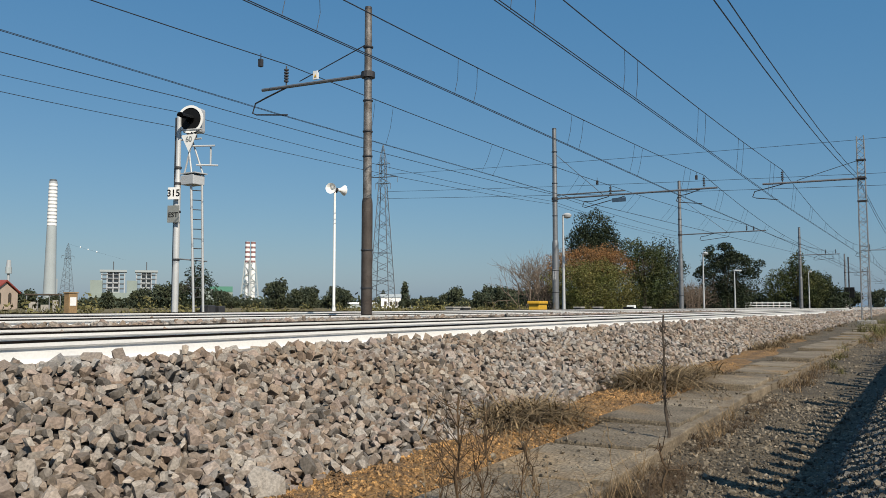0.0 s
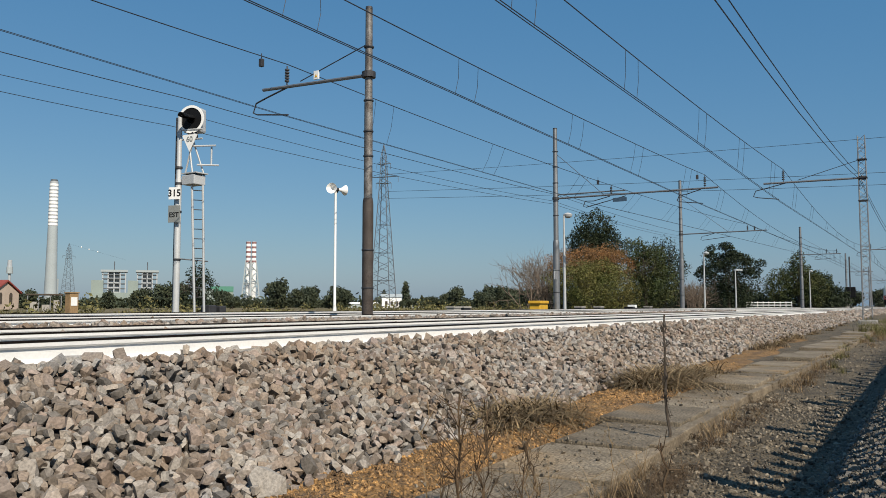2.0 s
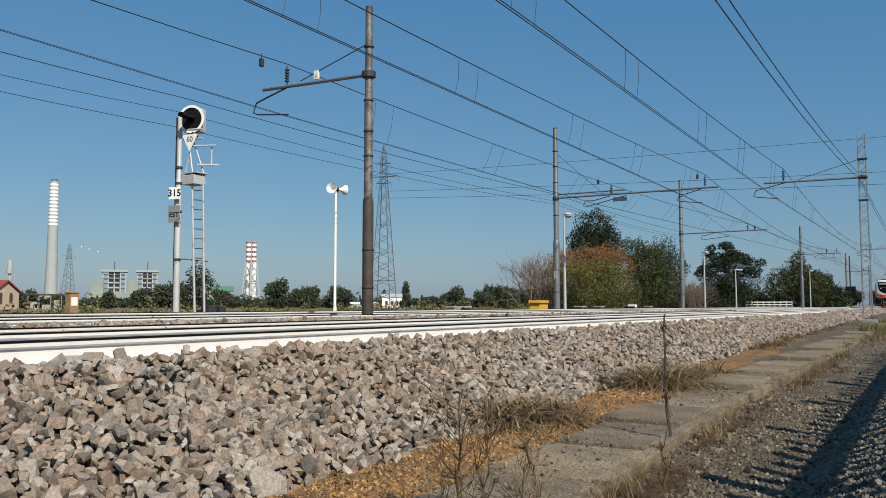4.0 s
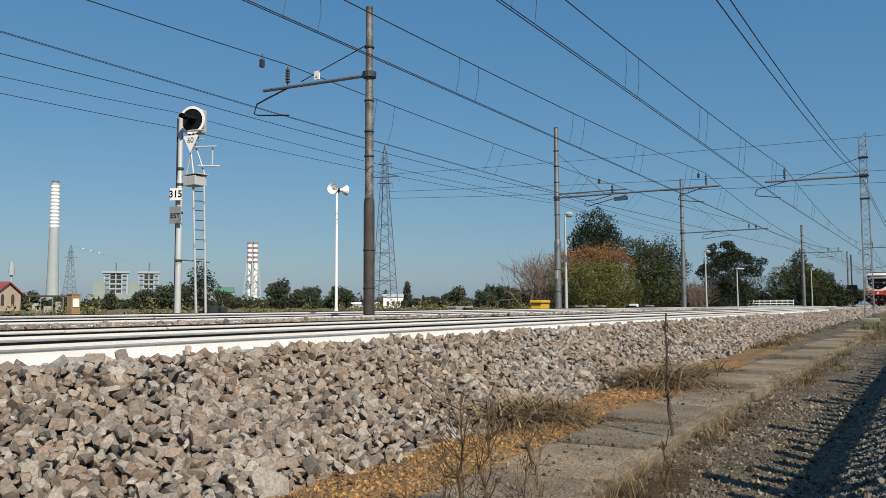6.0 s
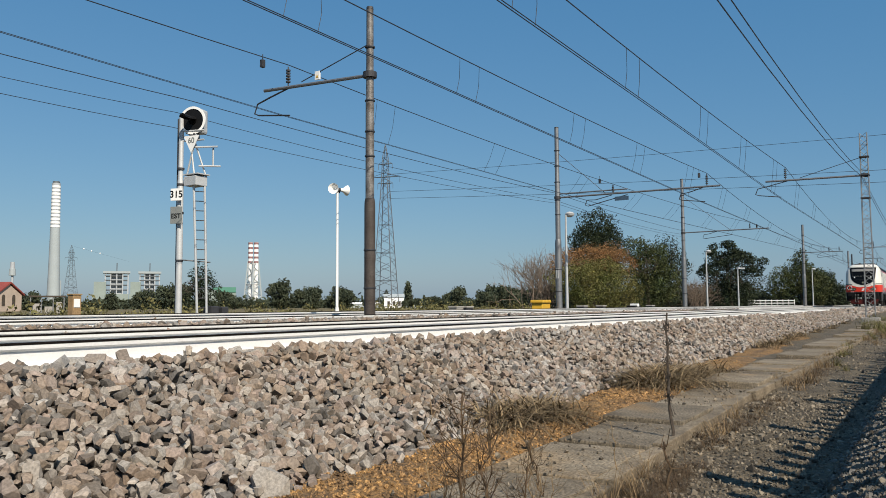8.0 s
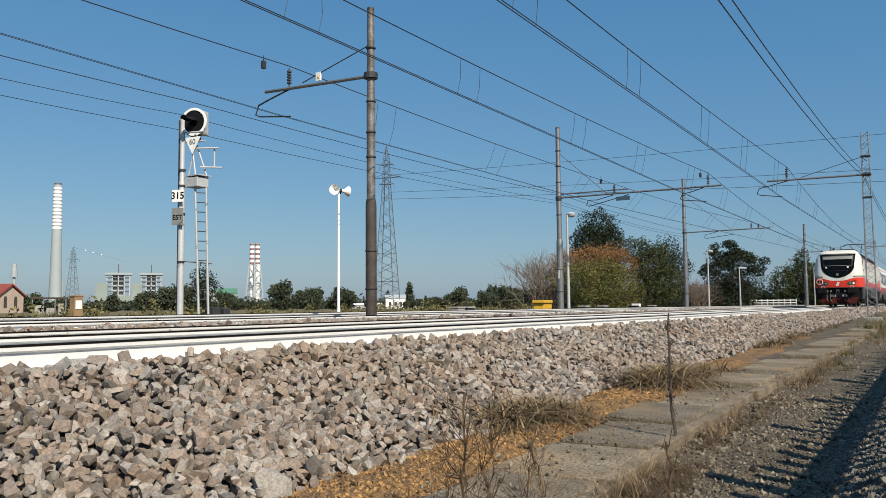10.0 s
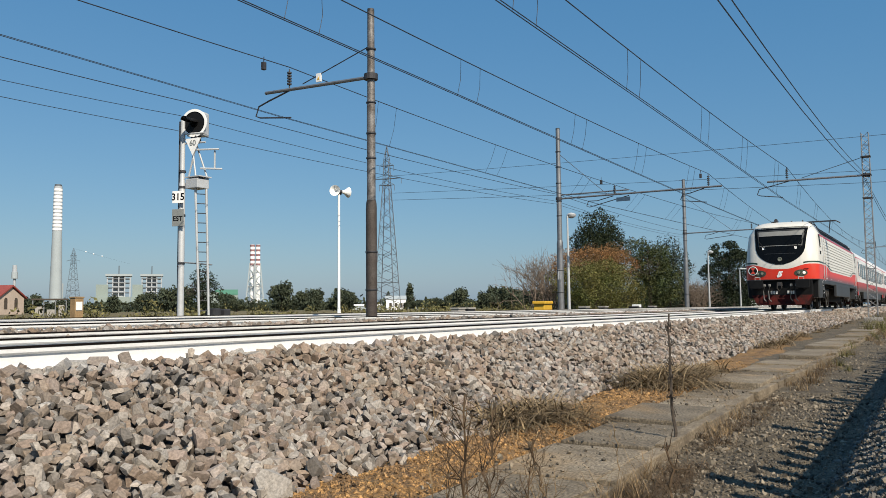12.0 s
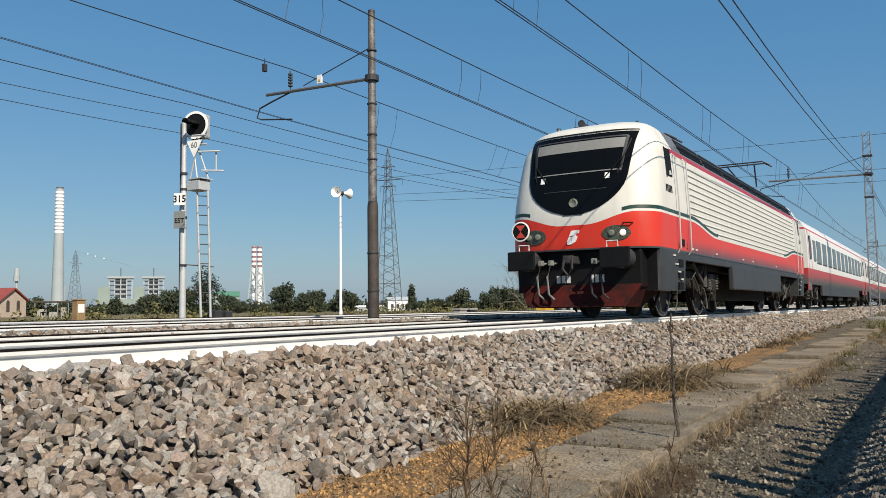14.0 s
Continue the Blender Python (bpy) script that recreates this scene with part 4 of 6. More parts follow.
for x in (-2.0, -0.7, 0.7, 2.0):
    part("post", Build().box(x - 0.06, -1.4, 0, x + 0.06, -1.28, 2.15), GALV, shed)
for x0, x1, h in ((-1.7, -0.6, 1.3), (-0.3, 0.8, 0.9), (1.1, 1.8, 1.5)):
    part("stacked_crate", Build().box(x0, -0.9, 0, x1, 0.4, h, 0.04), CONCRETE, shed)
for deg, z in ((34.27, 43.5), (34.73, 42.0), (35.25, 40.4)):
    x, y, _ = bearing(deg, 640)
    solid("marker_ball", Build().lathe([(-0.5, 0.1), (-0.4, 0.36), (0, 0.54), (0.4, 0.36), (0.5, 0.1)], 2, 12, (x, y, z)), CHIM_W, "white aviation marker ball on the power line", "marker ball", "marker balls")
x0, y0, _ = bearing(33.55, 640)
x1, y1, _ = bearing(37.0, 640)
wire("thin far power line with marker balls", [(x0, y0, 45.6), (x1, y1, 34.8)], 0.035, 0.0)
long_wall = thing("far_greenhouse", "long low pale greenhouse roofs across the field", "greenhouse", bearing(54.0, 430, -0.42), -54)
part("wall", Build().box(-22, -3, 0, 24, 3, 2.0), CHIM, long_wall)
part("roof", Build().prism([(-3.3, 2.0), (3.3, 2.0), (0, 3.0)], 0, -22.3, 24.3), CHIM_W, long_wall)
farm = thing("far_farmhouse", "small white far farmhouse among trees", "house", bearing(54.9, 330, -0.42), -54)
part("wall", Build().box(-4, -3, 0, 4, 3, 4.4), CHIM_W, farm)
part("roof", Build().prism([(-3.3, 4.4), (3.3, 4.4), (0, 5.8)], 0, -4.3, 4.3), CHIM, farm)
for x in (-2.2, 0, 2.2):
    part("window", Build().box(x - 0.5, -3.06, 1, x + 0.5, -2.98, 2.8), BARK, farm)
# ---- train ----
SPEED, FRONT_END = 11.22, 13.32
LOCO_L, COACH_L = 19.42, 26.4


def maths(nt, op, a, b=None, clamp=False):
    n = nt.nodes.new("ShaderNodeMath")
    n.operation, n.use_clamp = op, clamp
    for i, v in enumerate((a, b)):
        if v is None:
            continue
        if isinstance(v, (int, float)):
            n.inputs[i].default_value = v
        else:
            nt.links.new(v, n.inputs[i])
    return n.outputs[0]


def ease(nt, v, a, b):
    n = nt.nodes.new("ShaderNodeMapRange")
    n.interpolation_type = "SMOOTHSTEP"
    n.inputs[1].default_value, n.inputs[2].default_value = a, b
    nt.links.new(v, n.inputs[0])
    return n.outputs[0]


def over(nt, below, color, mask):
    n = nt.nodes.new("ShaderNodeMix")
    n.data_type = "RGBA"
    if isinstance(below, tuple):
        n.inputs[6].default_value = (*below, 1)
    else:
        nt.links.new(below, n.inputs[6])
    n.inputs[7].default_value = (*color, 1)
    nt.links.new(mask, n.inputs[0])
    return n.outputs[2]


def livery(name, zones):
    """Glossy train paint whose bands follow the body's own coordinates, with dust and streaks."""
    m = bpy.data.materials.new(name)
    m.use_nodes = True
    nt = m.node_tree
    bs = nt.nodes["Principled BSDF"]
    tc, sep = nt.nodes.new("ShaderNodeTexCoord"), nt.nodes.new("ShaderNodeSeparateXYZ")
    nt.links.new(tc.outputs["Object"], sep.inputs[0])
    col = zones(nt, sep.outputs[0], sep.outputs[1], sep.outputs[2])
    ns, mp = nt.nodes.new("ShaderNodeTexNoise"), nt.nodes.new("ShaderNodeMapping")
    mp.inputs["Scale"].default_value = (3.0, 3.0, 0.5)
    nt.links.new(tc.outputs["Object"], mp.inputs[0])
    nt.links.new(mp.outputs[0], ns.inputs["Vector"])
    ns.inputs["Scale"].default_value, ns.inputs["Detail"].default_value = 2.0, 6
    dirt = nt.nodes.new("ShaderNodeMapRange")
    dirt.inputs[1].default_value, dirt.inputs[2].default_value, dirt.inputs[4].default_value = 0.45, 0.75, 0.16
    nt.links.new(ns.outputs[0], dirt.inputs[0])
    out = over(nt, col, (0.22, 0.19, 0.16), dirt.outputs[0])
    nt.links.new(out, bs.inputs["Base Color"])
    bs.inputs["Roughness"].default_value = 0.4
    bs.inputs["Coat Weight"].default_value = 0.08
    bs.inputs["Specular IOR Level"].default_value = 0.35
    return m


T_WHITE, T_RED, T_GREY, T_GREEN = (0.60, 0.585, 0.53), (0.56, 0.032, 0.014), (0.045, 0.048, 0.052), (0.012, 0.04, 0.027)


def loco_zones(nt, x, y, z):
    d = maths(nt, "ABSOLUTE", maths(nt, "SUBTRACT", x, LOCO_L / 2))
    ay = maths(nt, "ABSOLUTE", y)
    cab = ease(nt, d, 4.5, 6.6)
    front = ease(nt, d, 8.6, 9.1)
    dip = maths(nt, "MULTIPLY", maths(nt, "SUBTRACT", 1.0, ease(nt, ay, 0.25, 1.15)), maths(nt, "MULTIPLY", front, 0.2))
    top = maths(nt, "SUBTRACT", maths(nt, "ADD", 1.69, maths(nt, "MULTIPLY", cab, 0.22)), dip)
    h = maths(nt, "SUBTRACT", z, top)
    col = T_WHITE
    red = maths(nt, "LESS_THAN", h, 0.0)
    side = maths(nt, "GREATER_THAN", ay, 0.9)
    has = maths(nt, "MULTIPLY", maths(nt, "GREATER_THAN", d, 4.4), side)
    green = maths(nt, "MULTIPLY", has, maths(nt, "MULTIPLY", maths(nt, "GREATER_THAN", h, 0.045), maths(nt, "LESS_THAN", h, 0.115)))
    col = over(nt, over(nt, col, T_GREEN, green), T_RED, red)
    fade = maths(nt, "MULTIPLY", maths(nt, "SUBTRACT", 1.0, ease(nt, z, 1.26, 1.60)), maths(nt, "SUBTRACT", 1.0, ease(nt, d, 6.4, 7.4)))
    col = over(nt, col, T_GREY, maths(nt, "MULTIPLY", fade, 0.85))
    col = over(nt, col, T_GREY, maths(nt, "LESS_THAN", z, 1.28))
    mid = maths(nt, "LESS_THAN", d, 7.85)
    col = over(nt, col, (0.33, 0.02, 0.028), maths(nt, "MULTIPLY", mid, maths(nt, "MULTIPLY", maths(nt, "GREATER_THAN", z, 3.13), maths(nt, "LESS_THAN", z, 3.235))))
    col = over(nt, col, (0.13, 0.13, 0.135), maths(nt, "MULTIPLY", maths(nt, "LESS_THAN", d, 7.55), maths(nt, "GREATER_THAN", z, 3.235)))
    return col


LOCO_PAINT = livery("locomotive_paint", loco_zones)


def coach_zones(nt, x, y, z):
    col = over(nt, (0.66, 0.66, 0.63), (0.40, 0.045, 0.045), maths(nt, "LESS_THAN", z, 1.58))
    col = over(nt, col, (0.085, 0.09, 0.095), maths(nt, "SUBTRACT", 1.0, ease(nt, z, 1.04, 1.48)))
    from_mid = maths(nt, "ABSOLUTE", maths(nt, "SUBTRACT", x, COACH_L / 2))
    for a, b in ((11.60, 11.72), (12.42, 12.52)):
        edge = maths(nt, "MULTIPLY", maths(nt, "GREATER_THAN", from_mid, a), maths(nt, "LESS_THAN", from_mid, b))
        col = over(nt, col, (0.45, 0.05, 0.05), maths(nt, "MULTIPLY", edge, maths(nt, "LESS_THAN", z, 3.12)))
    col = over(nt, col, (0.45, 0.06, 0.07), maths(nt, "MULTIPLY", maths(nt, "GREATER_THAN", z, 3.06), maths(nt, "LESS_THAN", z, 3.13)))
    return over(nt, col, (0.60, 0.60, 0.60), maths(nt, "GREATER_THAN", z, 3.25))


COACH_PAINT = livery("coach_paint", coach_zones)
T_UNDER = mat("underframe_grime", (0.012, 0.011, 0.010), 0.8, 0.1, 0.4, 5, 40, 0.4, 0.006, (0.03, 0.026, 0.021), 0, 0, 0.2)
T_PANEL = mat("grey_skirt", (0.038, 0.041, 0.044), 0.5, 0.0, 0.2, 3, 40, 0.1, 0.003, (0.03, 0.031, 0.032))
T_DARKRED = mat("dark_red_plough", (0.060, 0.007, 0.006), 0.85, 0, 0.35, 4, 30, 0.3, 0.004, (0.016, 0.008, 0.007), 0, 0, 0.15)
T_WHEEL = mat("worn_wheel_steel", (0.04, 0.034, 0.03), 0.6, 0.3, 0.3, 6, 40, 0.2, 0.003)
T_TREAD = mat("bright_tread", (0.55, 0.55, 0.55), 0.25, 1.0, 0.1, 6, 40, 0.05, 0.001)
T_BLIND = mat("grey_sun_blind", (0.20, 0.20, 0.19), 0.6, 0, 0.1, 6, 40, 0.05, 0.001)
T_LENS = mat("clear_lamp_lens", (0.24, 0.245, 0.19), 0.12, 0.2, 0.3, 30, 80, 0.2, 0.002)
T_HOOD = mat("olive_lamp_glass", (0.035, 0.040, 0.024), 0.12, 0, 0.5, 14, 40, 0.1, 0.002, (0.075, 0.078, 0.055))
T_GLASS = mat("coach_glass", (0.11, 0.115, 0.105), 0.22, 0, 0.15, 2, 10, 0, 0.001)
T_MARK = mat("grey_lettering", (0.55, 0.55, 0.52), 0.6, 0, 0.1)
T_HOSE_SHADE = mat("grey_hose_and_rib_shade", (0.22, 0.22, 0.21), 0.6, 0, 0.3)
T_SPRING = mat("dusty_spring_steel", (0.082, 0.080, 0.075), 0.7, 0.2, 0.4, 8, 40, 0.2, 0.003)
T_ORANGE = mat("red_reflector", (0.5, 0.05, 0.03), 0.4, 0, 0.1)
T_LAMP = bpy.data.materials.new("lit_headlamp")
T_LAMP.use_nodes = True
T_LAMP.node_tree.nodes["Principled BSDF"].inputs["Emission Color"].default_value = (1.0, 0.75, 0.5, 1)
T_LAMP.node_tree.nodes["Principled BSDF"].inputs["Emission Strength"].default_value = 0.4

NOSE_N, NOSE_D = 3.0, 0.8


def nose_start(z):
    """How far back the nose stands at a height, at the middle."""
    return 0.42 + 0.10 * max(0.0, (1.3 - z) / 0.8) + 0.50 * max(0.0, (z - 1.85) / 1.65) ** 1.35 + max(0.0, (z - 3.52) / 0.25) ** 2 * 0.45


def body_w(z):
    return 1.46 - 0.05 * max(0.0, (1.2 - z)) - (0.07 * ((min(z, 3.2) - 1.7) / 1.4) ** 2 if z > 1.7 else 0) - (0.0 if z < 3.2 else 0.55 * (z - 3.2) + 1.6 * max(0.0, z - 3.62) ** 1.4)


def nose_x(y, z):
    k = min(0.999, abs(y) / body_w(z))
    return nose_start(z) + NOSE_D * (1 - (1 - k ** NOSE_N) ** (1 / NOSE_N))


def outline(z, x_end=None, n=14):
    """Plan outline at a height: rounded nose, straight sides, mirrored (or cut) tail."""
    w, pts = body_w(z), []
    for k in range(-n, n + 1):
        a = math.pi / 2 * k / n
        y = w * math.copysign(abs(math.sin(a)) ** (2 / NOSE_N), a)
        x = nose_start(z) + NOSE_D * (1 - abs(math.cos(a)) ** (2 / NOSE_N))
        pts.append((x, y))
    if x_end is None:
        return pts + [(LOCO_L - x, -y) for x, y in pts]
    return pts + [(x_end, w), (x_end, -w)]


def stack_loops(levels, x_end=None):
    b = Build()
    n = 0
    for z in levels:
        o = outline(z, x_end)
        n = len(o)
        b.v += [(x, y, z) for x, y in o]
    for i in range(len(levels) - 1):
        for j in range(n):
            a, c = i * n + j, i * n + (j + 1) % n
            b.f.append((a, c, c + n, a + n))
    b.f.append(tuple(reversed(range(n))))
    b.f.append(tuple((len(levels) - 1) * n + j for j in range(n)))
    return b


def on_nose(y, z, off):
    return Vector((nose_x(y, z) - off, y, z))


def nose_patch(rows, off, cols=20, thick=0.02):
    """A panel that lies on the nose: rows of (z, y left, y right)."""
    b, m = Build(), len(rows)
    for o in (off, off - thick):
        for z, ya, yb in rows:
            b.v += [on_nose(ya + (yb - ya) * c / cols, z, o) for c in range(cols + 1)]
    w = cols + 1
    for i in range(m - 1):
        for c in range(cols):
            a = i * w + c
            b.f.append((a, a + 1, a + w + 1, a + w))
    edge = [c for c in range(w)] + [i * w + cols for i in range(1, m)] + [(m - 1) * w + c for c in reversed(range(cols))] + [i * w for i in reversed(range(1, m - 1))]
    for p, q in zip(edge, edge[1:] + edge[:1]):
        b.f.append((p, p + m * w, q + m * w, q))
    return b


def oval(cy, cz, ry, rz, n=12, power=1.0):
    rows = []
    for k in range(n + 1):
        s = -0.999 + 1.998 * k / n
        h = ry * max(0.02, 1 - s * s) ** (0.5 * power)
        rows.append((cz + rz * s, cy - h, cy + h))
    return rows


def wheelset(parent, x, r, name="wheelset"):
    """Two wheels on an axle; the part's origin lies on the axle."""
    me = Build().tube([(0, -0.7, 0), (0, 0.7, 0)], 0.09, 10).mesh("axle", T_UNDER, True)
    ob = part(name, me, None, parent)
    ob.matrix_basis = pose(x, 0, r)
    for s in (-1, 1):
        y = s * 0.75
        prof = [(y - s * 0.07, r * 0.30), (y - s * 0.07, r + 0.028), (y - s * 0.04, r + 0.02), (y - s * 0.035, r), (y + s * 0.065, r - 0.004), (y + s * 0.065, r * 0.88), (y + s * 0.03, r * 0.84), (y + s * 0.02, r * 0.4), (y + s * 0.06, r * 0.3), (y + s * 0.06, 0.05)]
        part("wheel", Build().lathe(prof, 1, 36), T_WHEEL, ob, "worn steel wheel", True)
        t = Build().lathe([(y + s * 0.066, r - 0.004), (y + s * 0.0675, r - 0.006), (y + s * 0.0675, r - 0.03), (y + s * 0.066, r - 0.032)], 1, 36)
        t.f = t.f[:-2]
        part("tyre_face", t, T_TREAD, ob, "bright worn rim")
        h = Build()
        for k in range(3):
            a = 2 * math.pi * k / 3
            h.tube([(r * 0.5 * math.cos(a), y + s * 0.02, r * 0.5 * math.sin(a)), (r * 0.5 * math.cos(a), y + s * 0.05, r * 0.5 * math.sin(a))], 0.04, 6)
        part("brake_bolt_ring", h, T_TREAD, ob)
    return ob


def bogie(parent, xc, base, r, z_frame):
    """Bogie frame with axle boxes, springs, dampers and brake rods."""
    bg = part("bogie", Build().box(xc - base / 2 - 0.75, -0.62, z_frame - 0.12, xc + base / 2 + 0.75, 0.62, z_frame + 0.1, 0.05), T_UNDER, parent, "grimy dark bogie")
    for s in (-1, 1):
        y = s * 1.08
        f = Build()
        pts = [(xc - base / 2 - 0.7, z_frame - 0.05), (xc - base / 2 + 0.4, z_frame - 0.05), (xc - 0.5, z_frame - 0.22), (xc + 0.5, z_frame - 0.22), (xc + base / 2 - 0.4, z_frame - 0.05), (xc + base / 2 + 0.7, z_frame - 0.05), (xc + base / 2 + 0.7, z_frame + 0.16), (xc - base / 2 - 0.7, z_frame + 0.16)]
        f.prism([(z, x) for x, z in pts], 1, y - 0.07, y + 0.07)
        part("side_frame", f, T_UNDER, bg)
        for e in (-1, 1):
            xw = xc + e * base / 2
            part("axle_box", Build().lathe([(y - s * 0.08, 0.17), (y + s * 0.10, 0.17), (y + s * 0.13, 0.12)], 1, 16, (xw, 0, r)), T_UNDER, bg, smooth=True)
            for o in (-0.34, 0.34):
                sp = Build()
                for k in range(6):
                    z = r - 0.05 + k * 0.06
                    sp.lathe([(z, 0.06), (z + 0.015, 0.085), (z + 0.035, 0.085), (z + 0.05, 0.06)], 2, 12, (xw + o, y + s * 0.04, 0))
                part("spring", sp, T_SPRING, bg, "grey coil spring")
            part("brake_hanger", Build().tube([(xw - e * 0.75, y - s * 0.2, z_frame - 0.1), (xw - e * 0.68, y - s * 0.2, r * 0.55)], 0.04, 6), T_UNDER, bg)
            part("sand_pipe", Build().tube([(xw + e * 0.62, y, z_frame), (xw + e * 0.75, y - s * 0.15, r * 0.6), (xw + e * 0.62, s * 0.8, 0.12)], 0.025, 6), T_UNDER, bg)
        part("damper", Build().tube([(xc - 0.55, y + s * 0.12, z_frame + 0.35), (xc + 0.35, y + s * 0.12, z_frame - 0.1)], 0.05, 8), T_SPRING, bg)
        part("damper", Build().tube([(xc + 0.62, y + s * 0.1, z_frame + 0.42), (xc + 0.62, y + s * 0.1, z_frame - 0.15)], 0.045, 8), T_SPRING, bg)
        part("air_spring", Build().lathe([(z_frame + 0.1, 0.2), (z_frame + 0.18, 0.25), (z_frame + 0.28, 0.25), (z_frame + 0.36, 0.2)], 2, 16, (xc, y - s * 0.02, 0)), T_UNDER, bg)
        # brake rigging, pipes and brackets hung on the outside
        g = np.random.default_rng(int(xc * 10) + s + 5)
        for k in range(13):
            x = xc + g.uniform(-base / 2 - 0.6, base / 2 + 0.6)
            z = g.uniform(r * 0.75, z_frame + 0.32)
            p, q = Vector((x, y + s * g.uniform(0.06, 0.2), z)), Vector((x + g.normal() * 0.28, y + s * g.uniform(0.06, 0.2), z - g.uniform(0.05, 0.45)))
            part("brake_rod", Build().tube([p, p.lerp(q, 0.5) + Vector((g.normal() * 0.06, 0, 0)), q], g.uniform(0.010, 0.026), 6), T_UNDER if k % 3 else T_SPRING, bg)
        for k in range(6):
            x, z, w, h = xc + g.uniform(-base / 2 - 0.5, base / 2 + 0.5), g.uniform(r * 0.9, z_frame + 0.25), g.uniform(0.06, 0.17), g.uniform(0.05, 0.15)
            part("bracket", Build().box(x - w, y + s * 0.02 - 0.07, z - h, x + w, y + s * 0.02 + 0.07, z + h, 0.015), T_SPRING if k % 2 else T_UNDER, bg)
    return bg


loco = thing("locomotive", "white and red electric locomotive with grey skirt and black curved windscreen", "locomotive")
Z_BODY = [1.25, 1.30, 1.45, 1.6, 1.75, 1.9, 2.1, 2.35, 2.6, 2.85, 3.0, 3.1, 3.2, 3.24, 3.3, 3.38, 3.46, 3.54, 3.60, 3.66, 3.71, 3.75, 3.78]
body = part("body", stack_loops(Z_BODY), LOCO_PAINT, loco, "white upper body, red waist band, grey base", True)
part("roof_hatch", Build().box(2.6, -0.75, 3.70, 16.8, 0.75, 3.84, 0.04), T_PANEL, loco)
for e in (0, 1):
    sk = stack_loops([0.50, 0.8, 1.12, 1.25], 2.55)
    sk.v = [(max(x, 0.95), y, z) for x, y, z in sk.v]
    if e:
        sk.v = [(LOCO_L - x, -y, z) for x, y, z in sk.v]
    skirt = part("cab_skirt", sk, T_PANEL, loco, "dark grey cab skirt with steps", True)
    for s in (-1, 1):
        for k, z in enumerate((1.16, 1.0, 0.86, 0.72)):
            xx = 1.75 + 0.16 * k if not e else LOCO_L - 1.75 - 0.16 * k
            part("step_mark", Build().box(xx - 0.07, s * 1.452, z - 0.014, xx + 0.07, s * 1.475, z + 0.014), T_MARK, skirt)
        xs = (2.05, 2.35) if not e else (LOCO_L - 2.35, LOCO_L - 2.05)
        for z in (0.58, 0.80, 1.02):
            part("step_recess", Build().box(xs[0], s * 1.43, z - 0.06, xs[1], s * 1.468, z + 0.08), BLACK, skirt)
# front face
hw = lambda z: 0.98 * max(0.05, 1 - (max(0.0, 2.66 - z) / 0.76) ** 2.0) ** 0.55 + 0.09 * max(0.0, (z - 2.66) / 0.82)
scr = [(z, -hw(z), hw(z)) for z in [1.902, 1.906, 1.912, 1.92, 1.93, 1.945, 1.965, 1.99, 2.02, 2.06, 2.12, 2.2, 2.3, 2.42, 2.6, 2.8, 3.0, 3.15, 3.3, 3.42, 3.47]]
screen = part("windscreen", nose_patch(scr, 0.015), GLASS_DARK, loco, "large black curved windscreen panel", True)
part("sun_blind", nose_patch([(z, -hw(z) + 0.17, hw(z) - 0.17) for z in (3.14, 3.22, 3.34)], 0.019, 20, 0.002), T_BLIND, screen, "grey sun blind")
part("lower_edge", nose_patch([(z, -hw(z) + 0.13, hw(z) - 0.13) for z in (2.70, 2.72)], 0.024, 20, 0.006), T_BLIND, screen)
for y in (-0.66, 0.62):
    part("sticker", nose_patch([(z, y, y + 0.09) for z in (2.55, 2.60, 2.66)], 0.022, 2, 0.004), WHITE, screen, "small white sticker")
for y0, y1, z0, z1 in ((-0.8, -0.98, 2.62, 3.3), (0.8, 0.93, 2.6, 3.25)):
    part("wiper", Build().tube([on_nose(y0, z0, 0.03), on_nose((y0 + y1) / 2, (z0 + z1) / 2, 0.05), on_nose(y1, z1, 0.03)], 0.013, 5), BLACK, screen)
    part("wiper_arm", Build().tube([on_nose(y0 * 0.7, 2.55, 0.03), on_nose((y0 + y1) / 2, (z0 + z1) / 2, 0.05)], 0.012, 5), BLACK, screen)
part("top_headlamp", placed(Build().lathe([(0, 0.02), (-0.02, 0.075), (0.0, 0.09), (0.03, 0.09)], 0, 18), Matrix.Translation(on_nose(0.0, 2.12, 0.02))), T_LENS, screen, "round centre headlamp")
for s in (-1, 1):
    part("screen_pillar", nose_patch([(z, s * (hw(z) - 0.165), s * (hw(z) - 0.115)) for z in (2.68, 2.8, 2.95, 3.1, 3.25, 3.37)], 0.021, 2, 0.005), T_PANEL, screen, "dark grey screen pillar")
part("screen_header", nose_patch([(z, -hw(z) + 0.14, hw(z) - 0.14) for z in (3.365, 3.39)], 0.021, 20, 0.005), T_PANEL, screen)
part("panel_seam", nose_patch([(z, -0.62, 0.62) for z in (2.36, 2.37)], 0.021, 16, 0.005), T_PANEL, screen)
part("screen_rim", nose_patch([(3.495, -1.08, 1.08), (3.515, -1.06, 1.06)], 0.016, 20, 0.01), BLACK, loco)
